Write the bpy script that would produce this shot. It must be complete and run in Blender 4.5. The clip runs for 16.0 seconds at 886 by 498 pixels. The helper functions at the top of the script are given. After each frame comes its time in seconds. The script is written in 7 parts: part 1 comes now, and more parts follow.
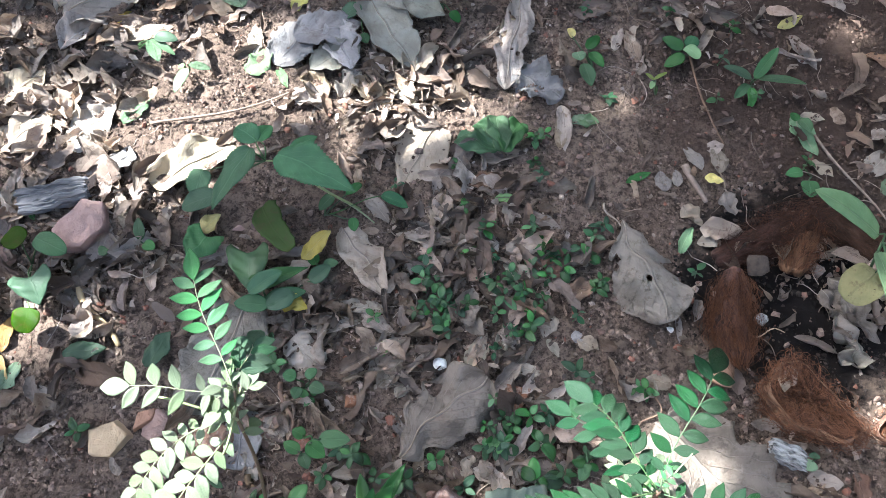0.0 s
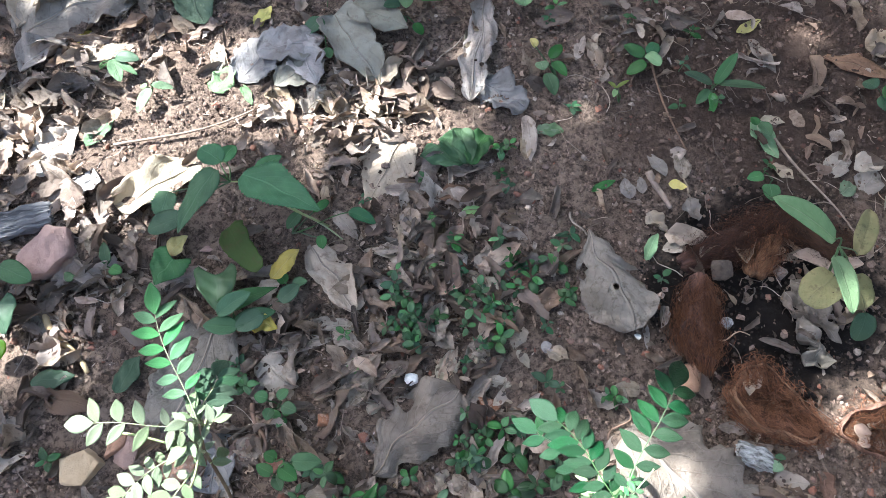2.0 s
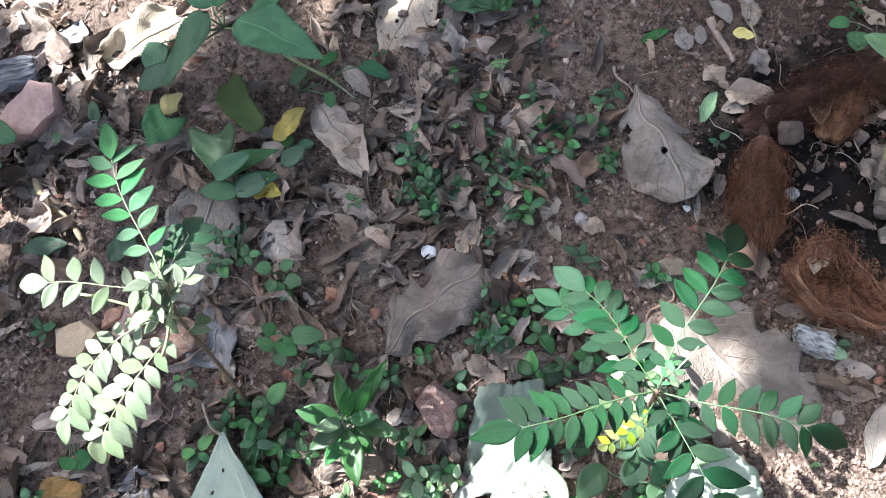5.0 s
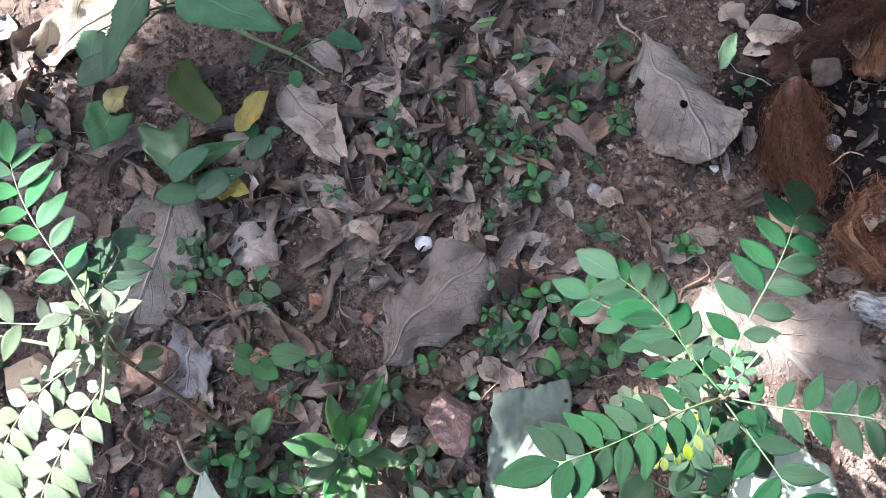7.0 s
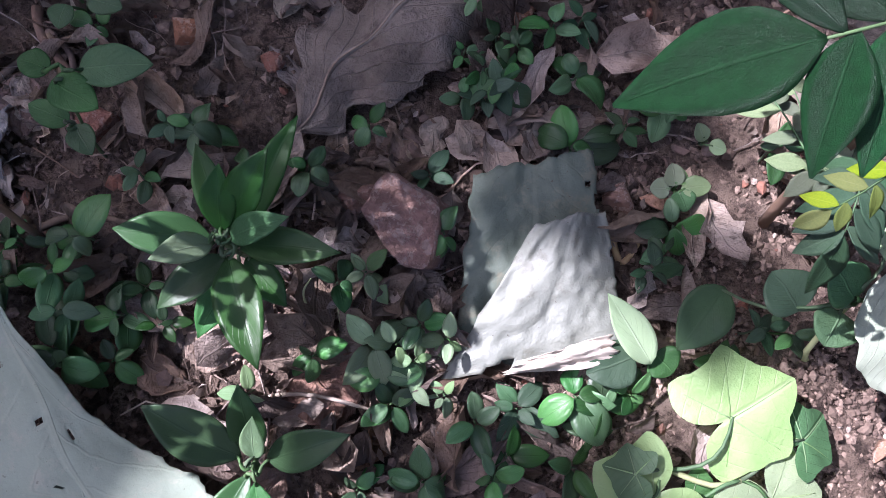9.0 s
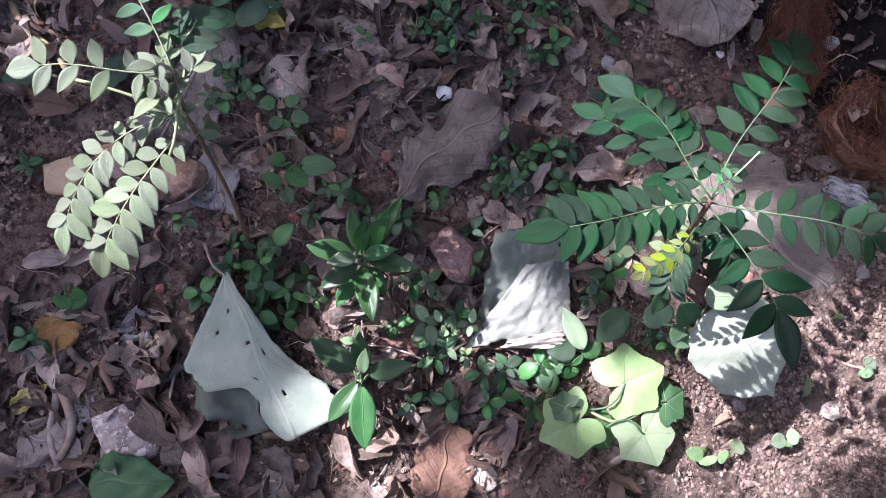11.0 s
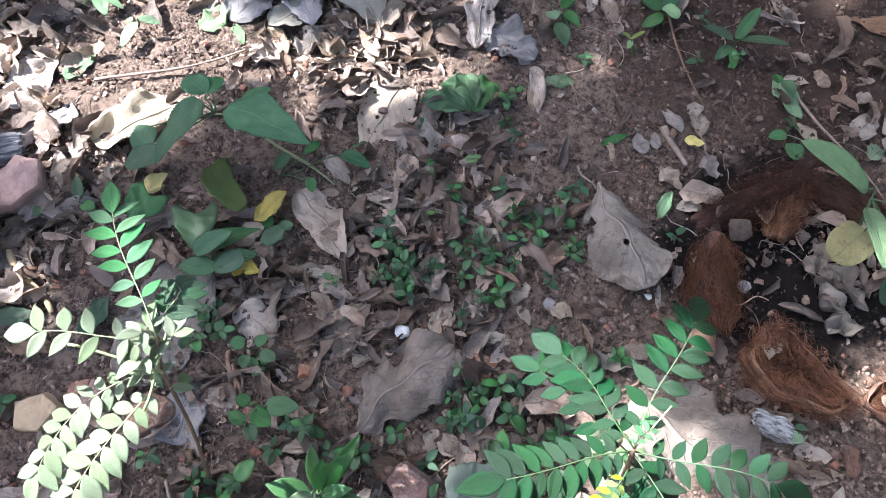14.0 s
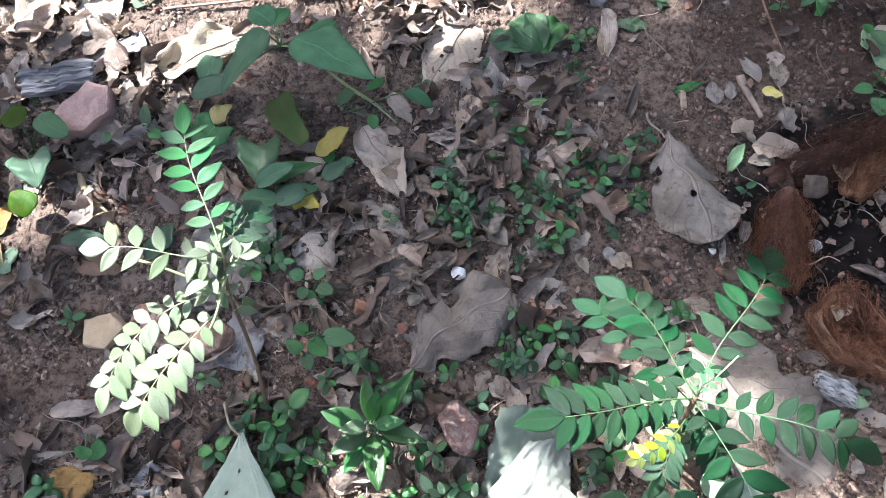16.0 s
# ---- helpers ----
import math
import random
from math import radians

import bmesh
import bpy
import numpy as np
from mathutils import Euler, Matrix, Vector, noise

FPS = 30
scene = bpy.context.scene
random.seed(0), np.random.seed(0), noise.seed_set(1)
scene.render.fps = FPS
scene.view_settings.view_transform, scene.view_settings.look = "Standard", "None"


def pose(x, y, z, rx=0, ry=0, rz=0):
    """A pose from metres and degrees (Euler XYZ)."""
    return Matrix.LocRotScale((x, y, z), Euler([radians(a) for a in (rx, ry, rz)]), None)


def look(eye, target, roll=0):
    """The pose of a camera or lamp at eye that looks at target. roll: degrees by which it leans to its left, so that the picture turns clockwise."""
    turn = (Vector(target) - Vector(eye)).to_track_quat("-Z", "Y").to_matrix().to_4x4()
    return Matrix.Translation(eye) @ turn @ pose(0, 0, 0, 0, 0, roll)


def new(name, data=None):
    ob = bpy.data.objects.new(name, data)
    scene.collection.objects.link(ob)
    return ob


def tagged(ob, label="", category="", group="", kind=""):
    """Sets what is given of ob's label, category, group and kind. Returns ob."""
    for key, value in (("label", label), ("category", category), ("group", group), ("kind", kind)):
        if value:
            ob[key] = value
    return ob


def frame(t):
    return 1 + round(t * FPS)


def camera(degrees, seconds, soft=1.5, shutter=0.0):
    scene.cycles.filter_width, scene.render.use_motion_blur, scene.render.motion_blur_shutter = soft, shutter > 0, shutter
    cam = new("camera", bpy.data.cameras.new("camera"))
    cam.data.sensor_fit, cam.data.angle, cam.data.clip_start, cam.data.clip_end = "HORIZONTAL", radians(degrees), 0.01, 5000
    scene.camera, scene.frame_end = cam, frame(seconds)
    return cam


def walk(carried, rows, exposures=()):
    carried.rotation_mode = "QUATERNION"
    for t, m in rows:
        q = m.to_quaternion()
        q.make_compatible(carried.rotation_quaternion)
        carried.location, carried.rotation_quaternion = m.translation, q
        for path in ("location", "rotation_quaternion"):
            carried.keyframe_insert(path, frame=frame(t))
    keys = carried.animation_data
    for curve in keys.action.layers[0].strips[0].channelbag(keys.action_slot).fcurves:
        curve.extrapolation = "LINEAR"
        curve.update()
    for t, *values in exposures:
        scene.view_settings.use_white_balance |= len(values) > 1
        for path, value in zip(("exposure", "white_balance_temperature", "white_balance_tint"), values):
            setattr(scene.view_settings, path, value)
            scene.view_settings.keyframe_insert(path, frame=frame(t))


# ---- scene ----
cam = camera(64.5, 16.0, soft=0.7)
PATH = [
    (0, (0.095, 0.087, 1.18), (0.061, 0.931, -0.633), 1.7),
    (0.5, (0.102, 0.103, 1.192), (0.049, 0.938, -0.624), -2.0),
    (1, (0.136, 0.155, 1.201), (0.118, 0.919, -0.647), -2.0),
    (1.5, (0.12, 0.136, 1.208), (0.156, 0.993, -0.599), 3.4),
    (2, (0.118, 0.116, 1.201), (0.136, 0.951, -0.616), 3.1),
    (2.5, (0.091, 0.1, 1.197), (-0.091, 0.891, -0.631), -5.3),
    (3, (0.083, 0.088, 1.159), (-0.243, 0.824, -0.671), -12.1),
    (3.5, (0.076, 0.079, 1.125), (-0.146, 0.72, -0.757), -7.7),
    (4, (0.11, 0.096, 1.108), (0.004, 0.658, -0.809), -4.3),
    (4.5, (0.144, 0.118, 1.093), (0.088, 0.674, -0.828), -3.4),
    (4.7, (0.159, 0.116, 1.08), (0.077, 0.671, -0.84), -5.3),
    (6.8, (0.153, 0.18, 0.931), (0.043, 0.704, -0.996), -13.1),
    (7, (0.154, 0.162, 0.924), (0.058, 0.678, -1.006), -12.4),
    (7.5, (0.144, 0.133, 0.874), (0.117, 0.455, -1.099), -7.3),
    (8, (0.14, 0.132, 0.743), (0.22, 0.294, -1.249), 23.5),
    (8.5, (0.132, 0.079, 0.575), (0.267, 0.344, -1.403), 23.9),
    (9, (0.114, 0.083, 0.568), (0.215, 0.341, -1.412), 19.5),
    (9.2, (0.111, 0.086, 0.597), (0.216, 0.365, -1.38), 19.3),
    (11.3, (0.114, 0.021, 1.005), (0.071, 0.361, -0.965), -1.8),
    (11.5, (0.126, 0.019, 1.012), (0.089, 0.413, -0.948), 0.6),
    (12, (0.134, 0.029, 1.022), (0.102, 0.434, -0.936), 0.8),
    (12.5, (0.131, 0.043, 1.035), (0.095, 0.572, -0.893), 1.7),
    (13, (0.132, 0.056, 1.075), (0.094, 0.803, -0.78), 2.1),
    (13.5, (0.137, 0.056, 1.074), (0.152, 0.856, -0.758), 5.4),
    (14, (0.129, 0.055, 1.073), (0.145, 0.921, -0.73), 4.9),
    (14.5, (0.13, 0.045, 1.064), (0.106, 0.895, -0.746), 3.6),
    (15, (0.128, 0.046, 1.06), (0.062, 0.83, -0.779), 1.4),
    (15.5, (0.123, 0.044, 1.056), (0.023, 0.799, -0.793), -0.2),
    (16, (0.113, 0.039, 1.056), (0.006, 0.774, -0.801), -0.9),
]
EXPOSURES = [  # seconds, stops, kelvin, tint
    (0.0, 3.06, 6120, 6), (4.7, 2.98, 6120, 8), (6.8, 3.07, 6100, 14), (7.5, 2.92, 6080, 18), (8.0, 2.46, 6000, 23), (8.5, 2.00, 5900, 28), (9.2, 1.90, 5880, 30),
    (11.3, 2.12, 5950, 28), (12.0, 2.20, 5980, 27), (12.5, 2.46, 6050, 22), (13.0, 2.86, 6100, 15), (14.0, 2.98, 6100, 13), (16.0, 3.00, 6100, 10),
]
walk(cam, [(t, look(eye, target, roll)) for t, eye, target, roll in PATH], EXPOSURES)

# ---- sky, sun, exposure ----
SUN_WAY = Vector((0.75, -0.40, -1.0)).normalized()
world = bpy.data.worlds.new("open_sky")
scene.world = world
world.use_nodes = True
wn = world.node_tree.nodes
sky = wn.new("ShaderNodeTexSky")
sky.sky_type = "NISHITA"
sky.sun_disc = False
sky.dust_density = 2.5
sky.sun_elevation = math.asin(-SUN_WAY.z)
sky.sun_rotation = math.atan2(-SUN_WAY.x, -SUN_WAY.y)
world.node_tree.links.new(sky.outputs[0], wn["Background"].inputs[0])
wn["Background"].inputs[1].default_value = 0.10
sun = new("sun", bpy.data.lights.new("sun", "SUN"))
sun.data.energy = 4.4
sun.data.angle = radians(0.5)
sun.data.color = (1.0, 0.98, 0.955)
sun.matrix_world = look((0, 0, 0), SUN_WAY)

# ---- materials ----
class Nodes:
    """A node material with a few shorthands."""

    def __init__(self, name):
        self.mat = bpy.data.materials.new(name)
        self.mat.use_nodes = True
        self.tree = self.mat.node_tree
        self.bsdf = self.tree.nodes["Principled BSDF"]
        self.out = self.tree.nodes["Material Output"]

    def put(self, node, socket, value):
        if hasattr(value, "is_output"):
            self.tree.links.new(value, node.inputs[socket])
        else:
            if isinstance(value, tuple) and len(value) == 3 and node.inputs[socket].type == "RGBA":
                value = (*value, 1)
            node.inputs[socket].default_value = value

    def coords(self, which):
        return self.tree.nodes.new("ShaderNodeTexCoord").outputs[which]

    def noise(self, at, scale, detail=4, rough=0.6, stretch=None):
        if stretch:
            m = self.tree.nodes.new("ShaderNodeMapping")
            self.put(m, "Vector", at)
            m.inputs["Scale"].default_value = stretch
            at = m.outputs[0]
        n = self.tree.nodes.new("ShaderNodeTexNoise")
        self.put(n, "Vector", at)
        n.inputs["Scale"].default_value = scale
        n.inputs["Detail"].default_value = detail
        n.inputs["Roughness"].default_value = rough
        return n.outputs[0]

    def math(self, op, a, b=0.0, clamp=False):
        n = self.tree.nodes.new("ShaderNodeMath")
        n.operation = op
        n.use_clamp = clamp
        self.put(n, 0, a)
        self.put(n, 1, b)
        return n.outputs[0]

    def ramp(self, value, low, high, a=0.0, b=1.0):
        n = self.tree.nodes.new("ShaderNodeMapRange")
        n.interpolation_type = "SMOOTHSTEP"
        self.put(n, 0, value)
        for k, v in zip((1, 2, 3, 4), (low, high, a, b)):
            n.inputs[k].default_value = v
        return n.outputs[0]

    def mix(self, fac, a, b, mode="MIX"):
        n = self.tree.nodes.new("ShaderNodeMix")
        n.data_type = "RGBA"
        n.blend_type = mode
        self.put(n, 0, fac)
        self.put(n, 6, a)
        self.put(n, 7, b)
        return n.outputs[2]

    def vary(self, colour, rand, low, high, hue=0.012):
        """Brightness of a colour between low and high by a random value."""
        n = self.tree.nodes.new("ShaderNodeHueSaturation")
        self.put(n, "Color", colour)
        self.put(n, "Value", self.ramp(rand, 0, 1, low, high))
        self.put(n, "Hue", self.ramp(self.math("FRACT", self.math("MULTIPLY", rand, 7.3)), 0, 1, 0.5 - hue, 0.5 + hue))
        self.put(n, "Saturation", self.ramp(self.math("FRACT", self.math("MULTIPLY", rand, 3.7)), 0, 1, 0.75, 1.15))
        return n.outputs[0]

    def bump(self, height, strength, distance):
        n = self.tree.nodes.new("ShaderNodeBump")
        self.put(n, "Height", height)
        n.inputs["Strength"].default_value = strength
        n.inputs["Distance"].default_value = distance
        return n.outputs[0]

    def done(self, colour, rough=0.8, normal=None, specular=0.3, trans=0.0, trans_colour=None, metal=0.0):
        self.put(self.bsdf, "Base Color", colour)
        self.put(self.bsdf, "Roughness", rough)
        self.put(self.bsdf, "Specular IOR Level", specular)
        self.put(self.bsdf, "Metallic", metal)
        if normal is not None:
            self.put(self.bsdf, "Normal", normal)
        if trans:
            t = self.tree.nodes.new("ShaderNodeBsdfTranslucent")
            self.put(t, "Color", trans_colour if trans_colour is not None else colour)
            s = self.tree.nodes.new("ShaderNodeMixShader")
            s.inputs[0].default_value = trans
            self.tree.links.new(self.bsdf.outputs[0], s.inputs[1])
            self.tree.links.new(t.outputs[0], s.inputs[2])
            self.tree.links.new(s.outputs[0], self.out.inputs[0])
        return self.mat


def soil_material():
    k = Nodes("soil")
    at = k.coords("Object")
    c = k.mix(k.ramp(k.noise(at, 5, 5), 0.35, 0.65), (0.190, 0.138, 0.107), (0.270, 0.203, 0.162))
    c = k.mix(k.ramp(k.noise(at, 70, 4, 0.7), 0.42, 0.68), c, (0.066, 0.046, 0.038))
    c = k.mix(k.ramp(k.noise(at, 300, 3, 0.7), 0.6, 0.75), c, (0.33, 0.25, 0.205))
    # dark blotches: the shade of small hollows painted into the soil colour
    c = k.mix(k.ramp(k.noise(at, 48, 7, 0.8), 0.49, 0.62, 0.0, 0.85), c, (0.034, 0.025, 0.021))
    # darker soil on the far side
    c = far_darker(k, at, c, 0.85)
    # black humus round the husks
    m = k.tree.nodes.new("ShaderNodeMapping")
    k.put(m, "Vector", at)
    m.vector_type = "TEXTURE"
    m.inputs["Location"].default_value = (HUMUS[0], HUMUS[1], 0)
    m.inputs["Scale"].default_value = (HUMUS[2], HUMUS[3], 1)
    length = k.tree.nodes.new("ShaderNodeVectorMath")
    length.operation = "LENGTH"
    k.put(length, 0, m.outputs[0])
    reach = k.math("ADD", length.outputs["Value"], k.math("MULTIPLY", k.math("SUBTRACT", k.noise(at, 14, 4), 0.5), 0.9))
    c = k.mix(k.ramp(reach, 0.75, 1.1), (0.014, 0.011, 0.010), c)
    b = k.math("ADD", k.noise(at, 110, 8, 0.8), k.math("MULTIPLY", k.noise(at, 500, 3), 0.5))
    return k.done(c, 0.95, k.bump(b, 1.0, 0.012), 0.15)


def far_darker(k, at, colour, amount):
    """Darker earth on the far side of the plot, fading out at an uneven edge."""
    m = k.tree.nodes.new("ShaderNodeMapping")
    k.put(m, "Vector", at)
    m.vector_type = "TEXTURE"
    m.inputs["Location"].default_value = (FAR_DARK[0], FAR_DARK[1], 0)
    m.inputs["Scale"].default_value = (FAR_DARK[2], FAR_DARK[3], 1)
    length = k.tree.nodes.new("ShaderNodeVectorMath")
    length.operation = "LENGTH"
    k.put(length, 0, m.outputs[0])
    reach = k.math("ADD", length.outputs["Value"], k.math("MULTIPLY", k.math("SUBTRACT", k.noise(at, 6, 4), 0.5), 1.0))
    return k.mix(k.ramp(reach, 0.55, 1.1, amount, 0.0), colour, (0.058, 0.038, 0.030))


def crumb_material():
    k = Nodes("crumb")
    r = k.tree.nodes.new("ShaderNodeNewGeometry").outputs["Random Per Island"]
    at = k.coords("Object")
    c = k.mix(r, (0.058, 0.041, 0.033), (0.29, 0.215, 0.17))
    c = k.mix(k.ramp(r, 0.985, 0.995), c, (0.40, 0.33, 0.28))
    c = k.mix(k.ramp(k.noise(at, 220, 3), 0.4, 0.7), c, (0.11, 0.078, 0.064))
    c = far_darker(k, at, c, 0.75)
    return k.done(c, 0.95, k.bump(k.noise(at, 500, 3), 0.5, 0.002), 0.12)


def pebble_material():
    k = Nodes("pebble")
    r = k.tree.nodes.new("ShaderNodeNewGeometry").outputs["Random Per Island"]
    at = k.coords("Object")
    s = k.math("FRACT", k.math("MULTIPLY", r, 17.3))
    c = k.mix(r, (0.075, 0.052, 0.043), (0.25, 0.18, 0.15))
    c = k.mix(k.ramp(s, 0.70, 0.85), c, (0.22, 0.10, 0.070))
    c = k.mix(k.ramp(s, 0.05, 0.12, 1.0, 0.0), c, (0.34, 0.28, 0.24))
    c = k.mix(k.ramp(k.noise(at, 260, 3), 0.4, 0.7, 0.0, 0.6), c, (0.10, 0.072, 0.06))
    c = far_darker(k, at, c, 0.55)
    return k.done(c, 0.9, k.bump(k.noise(at, 500, 3), 0.5, 0.002), 0.2)


def humus_crumb_material():
    k = Nodes("humus_crumb")
    r = k.tree.nodes.new("ShaderNodeNewGeometry").outputs["Random Per Island"]
    at = k.coords("Object")
    c = k.mix(k.ramp(r, 0.3, 1.0), (0.010, 0.008, 0.007), (0.06, 0.045, 0.038))
    return k.done(c, 0.9, k.bump(k.noise(at, 400, 3), 0.5, 0.002), 0.2)


def leaf_material(name, a, b, vein, veins=9, lean=7.0, show=0.5, rough=0.7, trans=0.15, blotch=None, spots=0.0, low=0.75, high=1.2, spec=0.12, loose=False, glow=None, relief=1.0):
    """A leaf by its UV: u across, v along; side veins run up and out from the midrib."""
    k = Nodes(name)
    uv = k.coords("UV")
    at = k.coords("Object")
    sep = k.tree.nodes.new("ShaderNodeSeparateXYZ")
    k.put(sep, 0, uv)
    out = k.math("ABSOLUTE", k.math("SUBTRACT", sep.outputs[0], 0.5))
    s = k.math("SUBTRACT", k.math("MULTIPLY", sep.outputs[1], veins), k.math("MULTIPLY", out, lean))
    s = k.math("ADD", s, k.math("MULTIPLY", k.noise(at, 30, 3), 0.45))
    line = k.math("ABSOLUTE", k.math("SUBTRACT", k.math("FRACT", s), 0.5))
    side = k.ramp(line, 0.0, 0.06, 1.0, 0.0)
    mid = k.ramp(out, 0.008, 0.03, 1.0, 0.0)
    vein_mask = k.math("MAXIMUM", k.math("MULTIPLY", side, 0.42), mid)
    if loose:
        rand = k.tree.nodes.new("ShaderNodeNewGeometry").outputs["Random Per Island"]
    else:
        rand = k.tree.nodes.new("ShaderNodeObjectInfo").outputs["Random"]
    shift = k.tree.nodes.new("ShaderNodeVectorMath")
    shift.operation = "ADD"
    k.put(shift, 0, at)
    k.put(shift, 1, rand)
    here = shift.outputs[0]
    c = k.mix(k.ramp(k.noise(here, 22, 5), 0.35, 0.66), a, b)
    if blotch:
        c = k.mix(k.ramp(k.noise(here, 48, 4, 0.7), 0.52, 0.70, 0.0, 0.75), c, blotch)
    if spots:
        c = k.mix(k.ramp(k.noise(here, 260, 2), 0.70, 0.74, 0.0, spots), c, (0.06, 0.04, 0.025))
    c = k.mix(k.math("MULTIPLY", vein_mask, show), c, vein)
    if loose:
        c = k.mix(k.ramp(k.math("FRACT", k.math("MULTIPLY", rand, 13.7)), 0.3, 0.9), c, (0.17, 0.122, 0.096))
    c = k.vary(c, rand, low, high, 0.005 if loose else 0.010)
    h = k.math("ADD", k.math("MULTIPLY", vein_mask, min(0.8, 1.5 * show)), k.math("ADD", k.math("MULTIPLY", k.noise(here, 70, 5, 0.7), 1.6 * relief), k.math("MULTIPLY", k.noise(here, 400, 3), 0.4 * min(1.0, relief))))
    return k.done(c, rough, k.bump(h, 1.0 if relief == 1.0 else 0.6, 0.0048 if relief == 1.0 else 0.0022), spec, trans, glow)


def plain_material(name, a, b, scale=40, rough=0.85, bump=0.6, dist=0.003, spec=0.25, stretch=None, fleck=None, low=0.85, high=1.15, fine=400, metal=0.0):
    k = Nodes(name)
    at = k.coords("Object")
    rand = k.tree.nodes.new("ShaderNodeObjectInfo").outputs["Random"]
    n = k.noise(at, scale, 5, 0.65, stretch)
    c = k.mix(k.ramp(n, 0.36, 0.66), a, b)
    if fleck:
        c = k.mix(k.ramp(k.noise(at, scale * 1.7, 5, 0.75), 0.50, 0.58), c, fleck)
    c = k.vary(c, rand, low, high)
    h = k.math("ADD", n, k.math("MULTIPLY", k.noise(at, fine, 3, 0.6, stretch), 0.5))
    return k.done(c, rough, k.bump(h, bump, dist), spec, metal=metal)


def fibre_material(name, a, b):
    k = Nodes(name)
    r = k.tree.nodes.new("ShaderNodeNewGeometry").outputs["Random Per Island"]
    return k.done(k.mix(r, a, b), 0.75, None, 0.25, 0.1)


